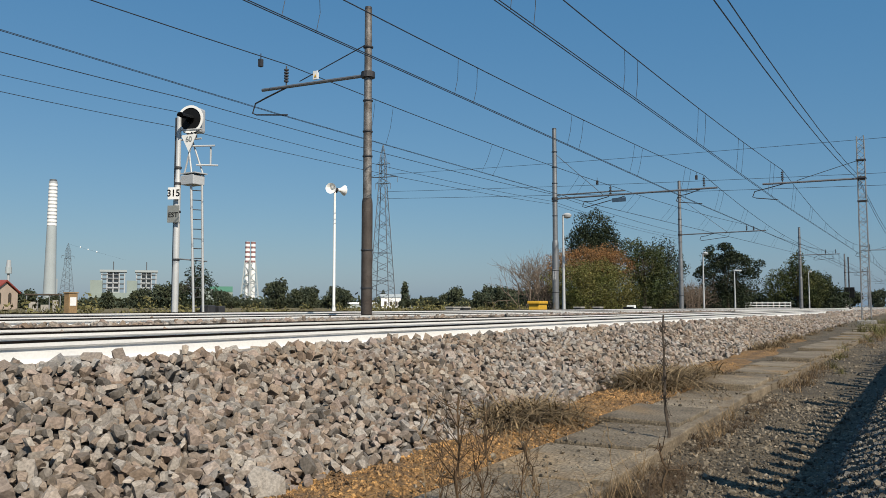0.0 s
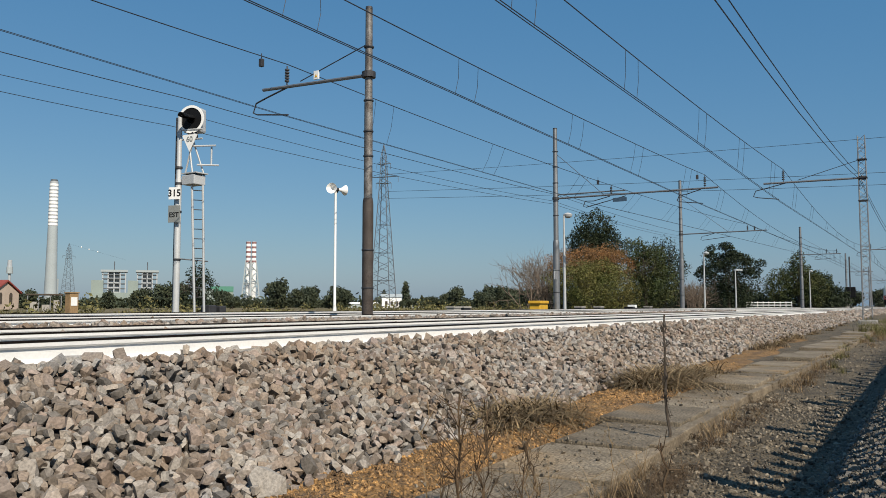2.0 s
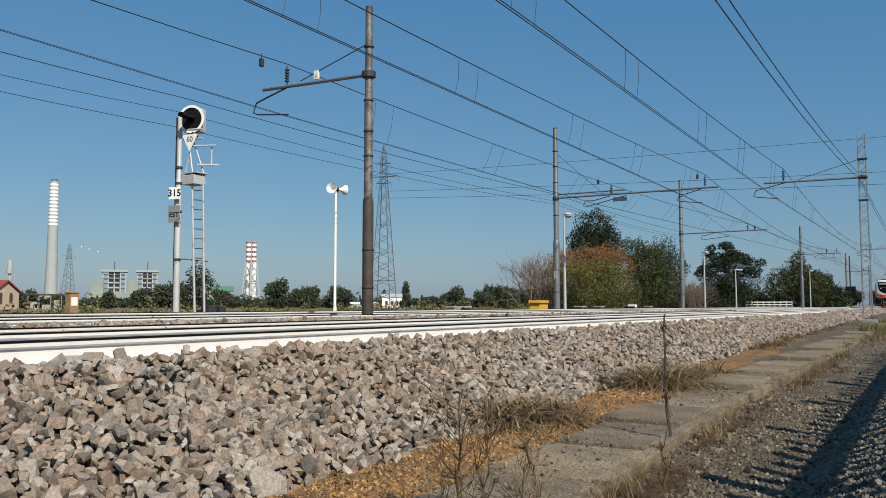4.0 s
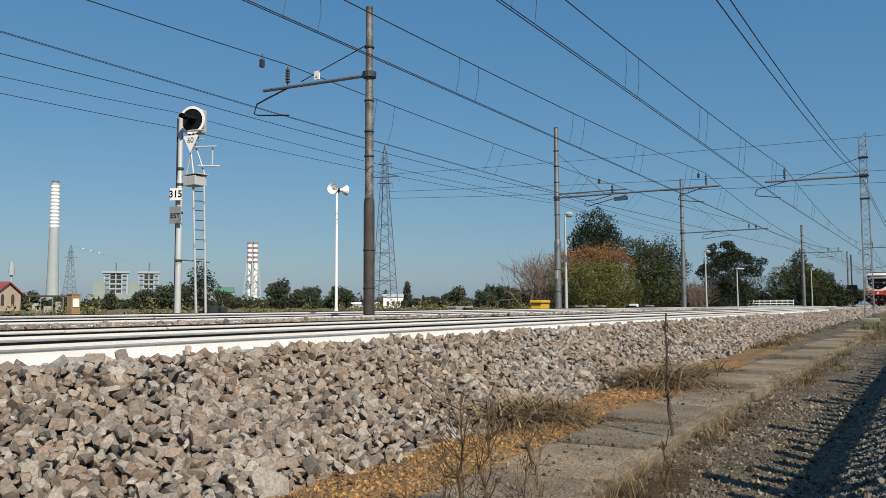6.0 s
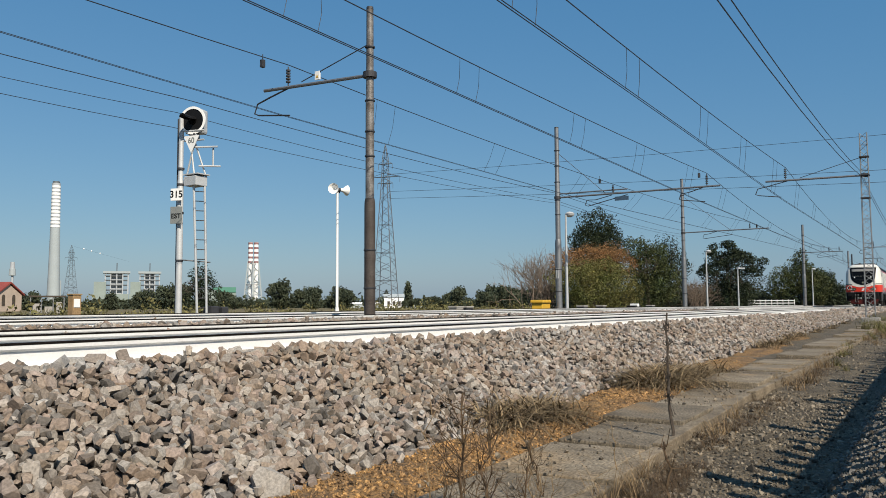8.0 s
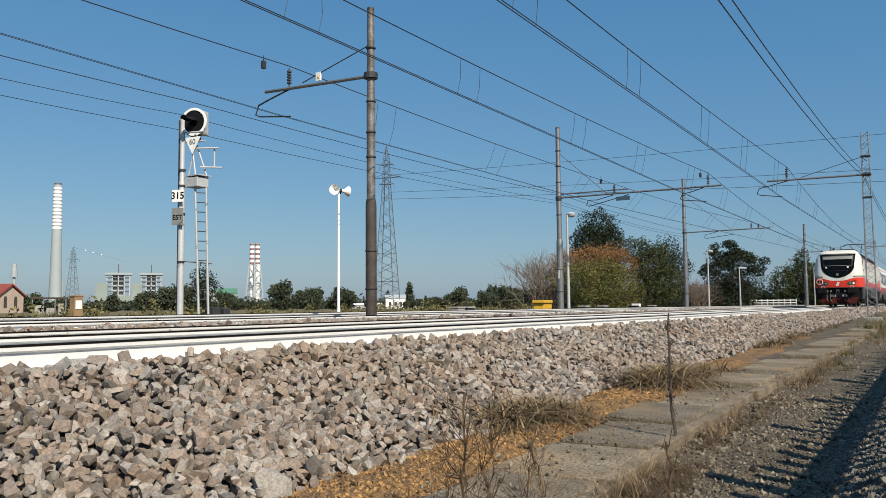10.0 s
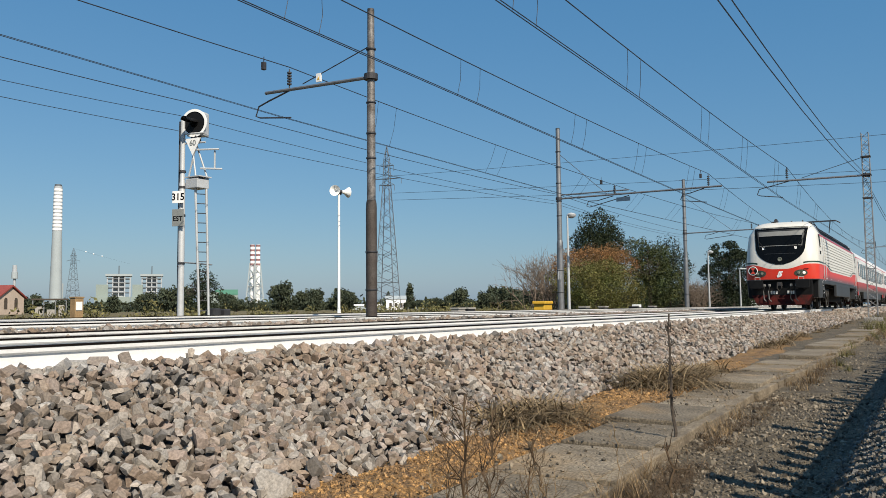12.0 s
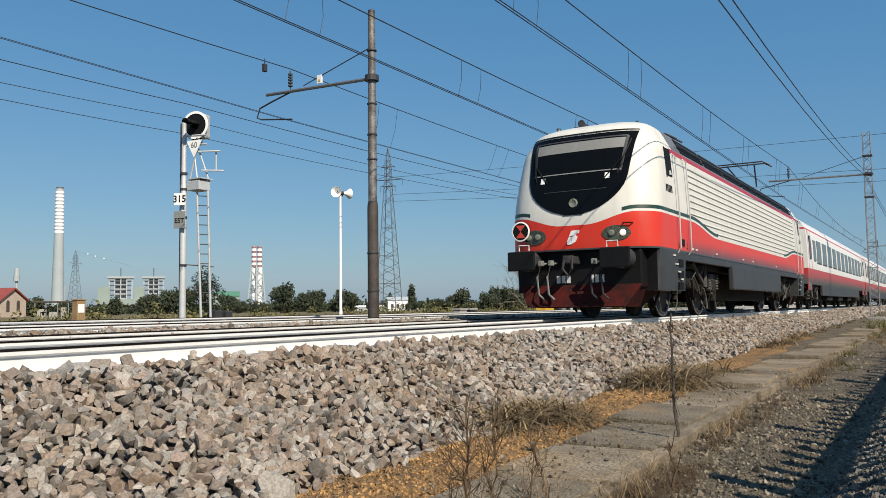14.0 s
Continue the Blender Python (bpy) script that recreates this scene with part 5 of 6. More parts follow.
for s in (-1, 1):
    hl = part("headlamp", nose_patch(oval(s * 0.80, 1.53, 0.25, 0.14), 0.012), T_HOOD, loco, "oval olive-grey headlamp glass", True)
    for y in (0.72, 0.92):
        c = on_nose(s * y, 1.53, 0.03)
        part("lamp_lens", placed(Build().lathe([(-0.014, 0.01), (-0.012, 0.04), (0.0, 0.058), (0.02, 0.06)], 0, 16), Matrix.Translation(c)), T_LAMP if (s, y) == (-1, 0.92) else T_LENS, hl)
    part("grab_handle", Build().tube([on_nose(s * 1.08, 1.70, -0.01), on_nose(s * 1.08, 1.70, 0.05), on_nose(s * 0.93, 1.70, 0.05), on_nose(s * 0.93, 1.70, -0.01)], 0.014, 6), T_DARKRED, loco)
# route disc on a bracket
disc_m = Matrix.Translation(on_nose(1.08, 1.66, 0.10))
disc = part("marker_disc", placed(Build().lathe([(0.0, 0.19), (-0.015, 0.19), (-0.02, 0.165), (0.0, 0.165)], 0, 28), disc_m), WHITE, loco, "round marker disc with pale rim")
part("disc_face", placed(Build().lathe([(-0.008, 0.166), (0.01, 0.166)], 0, 28), disc_m), BLACK, disc)
for sgn in (-1, 1):
    part("disc_sector", placed(Build().prism([(0, 0), (0.10, sgn * 0.12), (-0.10, sgn * 0.12)], 0, -0.013, -0.009), disc_m), T_ORANGE, disc)
# plain emblem: three slanted pale pieces
for pts in (((0.036, 1.611), (-0.036, 1.616), (-0.018, 1.53), (0.083, 1.508)), ((-0.048, 1.616), (-0.125, 1.62), (-0.107, 1.565), (-0.06, 1.555), (-0.054, 1.508), (-0.083, 1.5), (-0.048, 1.41), (0.045, 1.36), (0.015, 1.5)), ((0.089, 1.493), (0.026, 1.5), (0.054, 1.36), (0.125, 1.36), (0.119, 1.428))):
    b = Build()
    n = len(pts)
    b.v = [on_nose(y, z, 0.012) for y, z in pts] + [on_nose(y, z, -0.002) for y, z in pts]
    b.f = [tuple(range(n))] + [(i, i + n, (i + 1) % n + n, (i + 1) % n) for i in range(n)]
    part("emblem_bar", b, WHITE, loco)
# buffers, coupling, hoses, buffer beam, plough
for xs, flip in ((0.0, 1), (LOCO_L, -1)):
    F = lambda x: xs + flip * x
    part("buffer_beam", Build().box(min(F(0.62), F(1.0)), -1.2, 0.55, max(F(0.62), F(1.0)), 1.2, 1.245, 0.03), BLACK, loco)
    for s in (-1, 1):
        bf = part("buffer", Build().box(min(F(0.05), F(0.10)), s * 0.90 - 0.275, 0.89, max(F(0.05), F(0.10)), s * 0.90 + 0.275, 1.25, 0.024), BLACK, loco, "rectangular black buffer plate")
        part("buffer_sleeve", Build().lathe([(F(0.10), 0.14), (F(0.28), 0.15), (F(0.3), 0.2), (F(0.65), 0.2)], 0, 16, (0, s * 0.90, 1.08)), DARK_STEEL, bf, smooth=True)
        part("buffer_step", Build().tube([(F(0.1), s * 0.75, 1.26), (F(0.1), s * 0.75, 1.36), (F(0.1), s * 0.95, 1.36), (F(0.1), s * 0.95, 1.26)], 0.014, 6), T_MARK, bf)
    part("front_recess", Build().box(min(F(0.925), F(0.945)), -1.38, 0.5, max(F(0.925), F(0.945)), 1.38, 1.245), BLACK, loco)
    hook = part("draw_hook", Build().box(min(F(0.12), F(0.5)), -0.06, 1.0, max(F(0.12), F(0.65)), 0.06, 1.14, 0.02), DARK_STEEL, loco)
    part("screw_link", Build().tube([(F(0.16), -0.07, 1.14), (F(0.10), -0.09, 0.9), (F(0.14), 0, 0.78), (F(0.10), 0.09, 0.9), (F(0.16), 0.07, 1.14)], 0.025, 6), T_WHEEL, hook)
    for y in (0.42, 0.62, -0.42, -0.62):
        part("brake_hose", Build().tube([(F(0.65), y, 1.05), (F(0.32), y, 1.0), (F(0.22), y + 0.03, 0.75), (F(0.26), y + 0.02, 0.45), (F(0.34), y - 0.05, 0.36)], 0.019, 8), T_HOSE_SHADE if y > 0 else DARK_STEEL, loco, smooth=True)
        part("cock", Build().box(min(F(0.28), F(0.4)), y - 0.04, 0.98, max(F(0.28), F(0.4)), y + 0.04, 1.08, 0.015), T_HOSE_SHADE, loco)
    pl = Build()
    pl.add([(F(0.62), -1.2, 0.62), (F(0.62), 1.2, 0.62), (F(0.42), 0.95, 0.22), (F(0.42), -0.95, 0.22), (F(1.9), -1.28, 0.62), (F(1.9), 1.28, 0.62), (F(1.15), 1.0, 0.2), (F(1.15), -1.0, 0.2)], [(0, 1, 2, 3), (4, 7, 6, 5), (0, 3, 7, 4), (1, 5, 6, 2), (0, 4, 5, 1), (3, 2, 6, 7)])
    part("plough", pl, T_DARKRED, loco, "dark red snow plough")
    for y in (0.30, -0.36):
        for k in range(3):
            part("number_bar", Build().box(min(F(0.605), F(0.625)), y - 0.14 + 0.1 * k, 0.66, max(F(0.605), F(0.625)), y - 0.07 + 0.1 * k, 0.80), T_MARK, loco)
    part("rail_guard", Build().box(min(F(1.2), F(1.35)), -0.85, 0.08, max(F(1.2), F(1.35)), -0.68, 0.62, 0.01), T_UNDER, loco)
# sides: windows, doors, rails, ribs
for s in (-1, 1):
    side = lambda z, o=0.0: s * (body_w(z) + o)
    for e in (0, 1):
        G = lambda x: LOCO_L - x if e else x
        def side_box(x0, x1, z0, z1, o0, o1):
            b = Build()
            x0, x1 = sorted((G(x0), G(x1)))
            b.v = [(x, side(z, o), z) for o in (o0, o1) for x, z in ((x0, z0), (x1, z0), (x1, z1), (x0, z1))]
            b.f = [(0, 1, 2, 3), (4, 5, 6, 7), (0, 1, 5, 4), (1, 2, 6, 5), (2, 3, 7, 6), (3, 0, 4, 7)]
            return b
        win = part("cab_window", side_box(1.56, 1.90, 2.66, 3.19, -0.03, 0.012), BLACK, loco, "narrow dark cab window")
        part("window_frame", side_box(1.53, 1.56, 2.62, 3.2, -0.03, 0.014), BLACK, win)
        part("mirror", side_box(1.70, 1.78, 2.68, 2.76, 0.0, 0.03), T_MARK, win)
        door = part("cab_door", side_box(2.12, 2.68, 1.34, 3.12, -0.02, 0.005), LOCO_PAINT, loco, "flush cab door", False)
        for x in (2.10, 2.68):
            part("door_gap", side_box(x, x + 0.018, 1.32, 3.14, -0.02, 0.007), BLACK, door)
        for x in (2.02, 2.78):
            part("handrail", Build().tube([(G(x), side(1.25, 0.0), 1.22), (G(x), side(1.3, 0.06), 1.30), (G(x), side(2.2, 0.06), 2.2), (G(x), side(3.0, 0.06), 3.08), (G(x), side(3.1, 0.0), 3.14)], 0.014, 6), PALE_STEEL, loco)
        for k in range(5):
            part("lettering_bar", side_box(1.43 + 0.085 * k, 1.49 + 0.085 * k, 2.34, 2.48, -0.02, 0.004), BLACK if s < 0 else T_MARK, loco)
        part("vent", side_box(2.30, 2.5, 1.36, 1.5, -0.02, 0.008), BLACK, loco)
    for k in range(10):
        z = 1.80 + 0.132 * k
        x0 = 3.0 if z > 1.97 else 3.0 + (2.05 - z) * 9
        b = Build()
        pts = [(side(z - 0.012, 0.0), z - 0.012), (side(z, 0.016), z - 0.004), (side(z, 0.016), z + 0.006), (side(z, -0.01), z + 0.03)]
        b.v = [(x, y, zz) for x in (x0, LOCO_L - x0) for y, zz in pts]
        b.f = [(0, 1, 5, 4), (1, 2, 6, 5), (2, 3, 7, 6), (0, 1, 2, 3), (4, 5, 6, 7)]
        part("side_rib", b, LOCO_PAINT, loco)
        # flat grey strip on the wall, painted as the rib's shadow line
        g = Build()
        g.v = [(x, side(zz, 0.003), zz) for x in (x0, LOCO_L - x0) for zz in (z - 0.024, z - 0.013)]
        g.f = [(0, 1, 3, 2)]
        g.add([(x, side(zz, -0.01), zz) for x in (x0, LOCO_L - x0) for zz in (z - 0.024, z - 0.013)], [(0, 1, 3, 2)])
        part("rib_groove", g, T_HOSE_SHADE, loco)
    part("sole_bar", Build().box(2.5, s * 1.40 - 0.05, 1.10, LOCO_L - 2.5, s * 1.40 + 0.05, 1.26, 0.01), T_PANEL, loco)
    # equipment boxes between the bogies
    part("underbox", Build().box(6.45, s * 1.40 - 0.12, 0.58, 12.95, s * 1.40 + 0.0, 1.14, 0.025), T_PANEL, loco, "grey equipment box cover")
    for x in (6.6, 9.5, 12.2):
        part("box_latch", Build().box(x, s * 1.395, 0.88, x + 0.06, s * 1.415, 1.02), BLACK, loco)
    for x in (3.0, 3.3, 5.0, 7.8, 9.0, 12.5):
        part("stencil_bar", Build().box(x, s * 1.462, 1.33, x + 0.14, s * 1.474, 1.36), T_MARK, loco)
    for k in range(7):
        b = Build()
        x0 = 2.9 + k * 1.98
        b.v = [(x, s * yy, zz) for x in (x0, x0 + 1.8) for yy, zz in ((body_w(3.29) + 0.015, 3.29), (body_w(3.60) + 0.02, 3.60), (body_w(3.60) - 0.03, 3.60), (body_w(3.29) - 0.03, 3.29))]
        b.f = [(0, 1, 5, 4), (1, 2, 6, 5), (2, 3, 7, 6), (3, 0, 4, 7), (0, 1, 2, 3), (4, 5, 6, 7)]
        part("roof_grille", b, BLACK, loco, "dark roof air grille")
    rail = Build().tube([(2.6, s * 1.32, 3.42), (16.8, s * 1.32, 3.42)], 0.018, 6)
    part("roof_rail", rail, T_PANEL, loco)
for x in (4.485, 14.935):
    bogie(loco, x, 2.85, 0.625, 0.78)
loco_wheels = [wheelset(loco, x, 0.625) for x in (3.06, 5.91, 13.51, 16.36)]
part("underframe", Build().box(2.6, -1.2, 0.98, 16.8, 1.2, 1.13, 0.03), T_UNDER, loco)
part("transformer", Build().box(6.4, -1.05, 0.32, 12.9, 1.05, 1.0, 0.08), T_UNDER, loco)
# roof gear
part("horn", Build().lathe([(1.55, 0.075), (1.72, 0.035), (2.05, 0.035)], 0, 14, (0.1, 0.28, 3.88)), DARK_STEEL, loco, smooth=True)
part("horn_base", Build().box(1.78, 0.25, 3.7, 2.0, 0.5, 3.86, 0.02), DARK_STEEL, loco)
for y in (-0.3, -0.75):
    part("antenna", Build().tube([(2.0, y, 3.7), (2.0, y, 3.86)], 0.03, 6), DARK_STEEL, loco)


def pantograph(x, up):
    """Single-arm pantograph; up: height of its head over the roof."""
    p = part("pantograph", Build().box(x - 0.9, -0.55, 3.82, x + 0.9, -0.48, 3.88).box(x - 0.9, 0.48, 3.82, x + 0.9, 0.55, 3.88).box(x - 0.9, -0.55, 3.82, x - 0.82, 0.55, 3.88).box(x + 0.82, -0.55, 3.82, x + 0.9, 0.55, 3.88), DARK_STEEL, loco, "dark folded pantograph")
    z1 = 3.9 + up * 0.5
    part("lower_arm", Build().tube([(x - 0.6, 0, 3.9), (x + 0.9, 0, z1)], 0.05, 6), DARK_STEEL, p)
    for s in (-1, 1):
        part("upper_arm", Build().tube([(x + 0.9, s * 0.2, z1), (x - 0.75, s * 0.45, 3.9 + up)], 0.025, 6), DARK_STEEL, p)
    for dx in (-0.22, 0.22):
        part("collector", Build().tube([(x - 0.75 + dx, -0.98, 3.78 + up), (x - 0.75 + dx, -0.75, 3.92 + up), (x - 0.75 + dx, 0.75, 3.92 + up), (x - 0.75 + dx, 0.98, 3.78 + up)], 0.025, 6), DARK_STEEL, p)
    for dx, dy in ((-0.8, -0.5), (0.8, -0.5), (-0.8, 0.5), (0.8, 0.5)):
        b = Build()
        insulator(b, (x + dx, dy, 3.66), (x + dx, dy, 3.84), 0.07)
        part("insulator", b, T_DARKRED, p)


pantograph(4.9, 0.03)
pantograph(16.1, 1.1)
part("bus_bar", Build().tube([(5.2, 0.5, 3.85), (14.0, 0.5, 3.85)], 0.025, 6), DARK_STEEL, loco)

# coaches
coach = thing("passenger_coach", "white passenger coach with red waist band and grey skirt", "railway coach", group="train coaches")
CW = [(1.36, 0.98), (1.41, 1.15), (1.415, 1.8), (1.41, 2.4), (1.37, 3.0), (1.33, 3.14), (1.22, 3.34), (1.02, 3.52), (0.72, 3.66), (0.35, 3.73), (0, 3.75)]
ring = CW + [(-y, z) for y, z in reversed(CW[:-1])]
part("shell", Build().prism([(y, z) for y, z in ring], 0, 0.35, COACH_L - 0.35), COACH_PAINT, coach, "white shell with red bands", True)


def coach_side(s, x0, x1, z0, z1, o0, o1):
    wy = lambda z: float(np.interp(z, [c[1] for c in CW], [c[0] for c in CW]))
    b = Build()
    b.v = [(x, s * (wy(z) + o), z) for o in (o0, o1) for x, z in ((x0, z0), (x1, z0), (x1, z1), (x0, z1))]
    b.f = [(0, 1, 2, 3), (4, 5, 6, 7), (0, 1, 5, 4), (1, 2, 6, 5), (2, 3, 7, 6), (3, 0, 4, 7)]
    return b


for s in (-1, 1):
    for k in range(11):
        x0 = 3.1 + 1.86 * k
        w_ = part("window", coach_side(s, x0, x0 + 1.3, 1.88, 2.78, -0.02, 0.022), T_GLASS, coach, "tinted coach window")
        part("window_frame", coach_side(s, x0 - 0.03, x0 + 1.33, 1.85, 1.88, -0.02, 0.026), T_PANEL, w_)
    for x0 in (2.05, COACH_L - 2.75):
        part("small_window", coach_side(s, x0, x0 + 0.7, 1.92, 2.74, -0.02, 0.022), T_GLASS, coach)
    for x0 in (0.72, COACH_L - 1.52):
        dr = part("door", coach_side(s, x0, x0 + 0.8, 0.75, 3.02, -0.03, 0.02), COACH_PAINT, coach)
        part("door_window", coach_side(s, x0 + 0.2, x0 + 0.62, 1.95, 2.85, 0.0, 0.028), GLASS_DARK, dr)
        part("door_step", Build().box(x0, s * 1.3 - 0.1, 0.45, x0 + 0.8, s * 1.3 + 0.1, 0.5), T_UNDER, dr)
    part("side_sill", Build().box(4.6, s * 1.34 - 0.05, 0.55, COACH_L - 4.6, s * 1.34 + 0.05, 0.99, 0.02), T_PANEL, coach)
    for x0 in (7, 11.5, 16):
        part("equipment_case", Build().box(x0, s * 1.0 - 0.3, 0.35, x0 + 1.9, s * 1.0 + 0.3, 0.95, 0.04), T_UNDER, coach)
for x0, x1 in ((0.0, 0.35), (COACH_L - 0.35, COACH_L)):
    part("gangway", Build().box(x0, -0.75, 1.1, x1, 0.75, 3.3, 0.05), BLACK, coach, "black rubber gangway")
    for s in (-1, 1):
        part("buffer", Build().lathe([(x0 if x0 == 0 else x1, 0.24), (x0 + 0.05 if x0 == 0 else x1 - 0.05, 0.24), (x0 + 0.06 if x0 == 0 else x1 - 0.06, 0.1), (0.4 if x0 == 0 else COACH_L - 0.4, 0.1)], 0, 16, (0, s * 0.875, 1.06)), BLACK, coach)
part("roof_vent", Build().box(5, -0.5, 3.68, 7, 0.5, 3.86, 0.05), T_PANEL, coach)
part("floor_frame", Build().box(0.4, -1.25, 0.85, COACH_L - 0.4, 1.25, 0.99), T_UNDER, coach)
for x in (3.7, COACH_L - 3.7):
    bogie(coach, x, 2.56, 0.445, 0.62)
    for dx in (-1.28, 1.28):
        wheelset(coach, x + dx, 0.445)
coaches = [coach] + [copy_thing(coach, pose(0, 0, 0)) for _ in range(4)]
# ---- plants ----


def leaf_cloud(blobs, n, size, seed):
    """Many small leaf quads spread through lumpy crowns: blobs of (x, y, z, rx, ry, rz)."""
    g = np.random.default_rng(seed)
    vol = np.array([b[3] * b[4] * b[5] for b in blobs]) ** 0.67
    pick = g.choice(len(blobs), n, p=vol / vol.sum())
    d = g.normal(size=(n, 3))
    d /= np.linalg.norm(d, axis=1)[:, None]
    lump = np.array([noise.noise((x * 2.2 + p * 9.1, y * 2.2, z * 2.2 + seed)) for (x, y, z), p in zip(d, pick)])
    rad = (0.45 + 0.55 * g.random(n) ** 0.5) * (1.0 + 0.6 * lump)
    c = np.array(blobs)
    pos = c[pick, :3] + d * c[pick, 3:] * rad[:, None]
    a, b = g.normal(size=(n, 3)), g.normal(size=(n, 3))
    a /= np.linalg.norm(a, axis=1)[:, None]
    b -= (a * b).sum(1)[:, None] * a
    b /= np.linalg.norm(b, axis=1)[:, None]
    s = (size * g.uniform(0.6, 1.4, n))[:, None]
    v = np.stack([pos - a * s, pos - b * s * 0.5, pos + a * s, pos + b * s * 0.5], 1).reshape(-1, 3)
    out = Build()
    out.v = v.tolist()
    out.f = [(4 * i, 4 * i + 1, 4 * i + 2, 4 * i + 3) for i in range(n)]
    return out


def limbs(b, p, d, length, r, depth, g):
    """Branching limbs, tapering to twigs."""
    q = p + d * length
    k = p.lerp(q, 0.5) + Vector(g.normal(size=3)) * length * 0.06
    b.tube([p, k, q], r, 6 if depth > 1 else 4, r * 0.62, False)
    if depth == 0:
        return
    for _ in range(3 if depth > 1 else 4):
        e = (d + Vector(g.normal(size=3)) * 0.55 + Vector((0, 0, 0.15))).normalized()
        limbs(b, p.lerp(q, g.uniform(0.55, 1.0)), e, length * g.uniform(0.55, 0.8), r * 0.55, depth - 1, g)


def tree(name, label, at, blobs, n, size, leaf, seed, trunk_h, trunk_r, depth=3, category="tree", group=""):
    t = thing(name, label, category, at, group=group)
    b = Build()
    g = np.random.default_rng(seed + 50)
    b.tube([(0, 0, -0.3), (0.05, 0.03, trunk_h * 0.5), (0, 0, trunk_h)], trunk_r * 1.3, 8, trunk_r * 0.8)
    top = max(bl[2] + bl[5] for bl in blobs)
    for _ in range(4):
        limbs(b, Vector((0, 0, trunk_h * g.uniform(0.7, 1.0))), Vector((g.normal() * 0.5, g.normal() * 0.5, 1)).normalized(), (top - trunk_h) * 0.36, trunk_r * 0.6, depth, g)
    part("trunk", b, BARK, t, "bark-brown trunk and limbs")
    part("crown", leaf_cloud(blobs, int(n * (2.3 if size < 0.5 else 1.3)), size * (0.62 if size < 0.5 else 0.8), seed), leaf, t, "uneven leafy crown")
    return t


TB = bearing
# outer sprays of the feathery tree
sprays = []
for k in range(34):
    a, e = k * 2.4, 0.15 + 1.3 * (k % 9) / 8
    r = rnd(2.5, 3.9)
    sprays.append((r * math.cos(a) * math.cos(e), r * math.sin(a) * math.cos(e), 3.6 + r * math.sin(e) * 0.95, 0.62, 0.62, 0.42))
# the big clump beside the tracks
tree("tree", "tall dark evergreen tree behind the autumn bushes", TB(69.2, 84), [(0, 0, 6.3, 2.6, 2.6, 2.8), (0.3, 0, 8.6, 1.9, 1.9, 1.9), (-1.1, 0.6, 7.2, 1.7, 1.7, 1.7), (1.5, -0.9, 7.0, 1.9, 1.9, 1.9), (0, 0, 3.8, 2.6, 2.6, 2.4)], 9000, 0.16, LEAF_DARK, 3, 4.0, 0.22)
tree("tree", "dense green tree with yellowing leaves", TB(72.7, 74), [(0, 0, 4.0, 1.8, 1.8, 2.2), (0.6, -0.7, 4.9, 1.2, 1.2, 1.3), (-0.5, 0.8, 5.4, 1.3, 1.3, 1.3), (0, 0, 2.0, 2.0, 2.0, 2.1), (0.9, -1.2, 2.6, 1.4, 1.4, 1.8)], 6500, 0.14, LEAF_GREEN, 5, 2.5, 0.18)
tree("tree", "sparse dark-leaved tree with open twiggy top", TB(74.0, 78), [(0, 0, 5.3, 1.1, 1.1, 1.8), (0.5, -0.7, 4.2, 1.3, 1.3, 1.6), (0, 0, 2.2, 1.8, 1.8, 2.0)], 2600, 0.14, LEAF_DARK, 7, 3.0, 0.12, 4)
tree("bush", "large autumn bush, olive green below and rust brown above", TB(69.0, 68), [(0, 0, 1.9, 2.9, 2.4, 2.0), (1.4, -1.7, 1.8, 2.2, 2.0, 1.9), (-0.8, 1.0, 2.6, 2.2, 2.2, 1.7), (0.6, -0.6, 3.3, 2.0, 2.0, 1.3)], 11000, 0.11, LEAF_OLIVE, 11, 1.2, 0.12, 3, "bush", "autumn bushes")
tree("bush", "rust-brown autumn bush of fine twigs", TB(68.6, 72), [(0, 0, 4.5, 1.9, 1.9, 1.4), (1.2, -1.2, 4.8, 1.7, 1.7, 1.3), (-1.3, 1.3, 4.1, 1.8, 1.8, 1.4), (1.9, -2.4, 4.2, 1.6, 1.6, 1.4)], 9000, 0.09, LEAF_RUST, 13, 1.8, 0.12, 4, "bush", "autumn bushes")
bare = thing("bare_bush", "bare brown twiggy bush without leaves", "bush", TB(65.7, 71))
bb, g_ = Build(), np.random.default_rng(4)
for _ in range(44):
    limbs(bb, Vector((g_.normal() * 0.7, g_.normal() * 0.7, 0)), Vector((g_.normal() * 0.5, g_.normal() * 0.5, 1)).normalized(), 1.95, 0.04, 3, g_)
part("twig_crown", bb, TWIG, bare)
bare.scale = (1.2, 1.2, 1.3)
tree("tree", "round feathery dark green tree by the railing", TB(78.1, 92), [(0, 0, 3.7, 2.9, 2.9, 2.5), (0, 0, 1.7, 3.1, 3.1, 2.0)] + sprays, 9000, 0.16, LEAF_DARK, 17, 2.2, 0.16, 4)
bare2 = copy_thing(bare, pose(*TB(75.9, 88)))
bare2.scale = (0.7, 0.7, 0.8)
tree("tree", "green tree with thin top beyond the fence", TB(82.4, 118), [(0, 0, 4.2, 2.4, 2.4, 2.4), (0, 0, 6.4, 1.0, 1.0, 1.7), (-1.2, 2.2, 3.2, 1.9, 1.9, 2.2), (0.8, -1.7, 3.0, 2.2, 2.2, 2.4)], 6000, 0.18, LEAF_GREEN, 19, 2.5, 0.18)
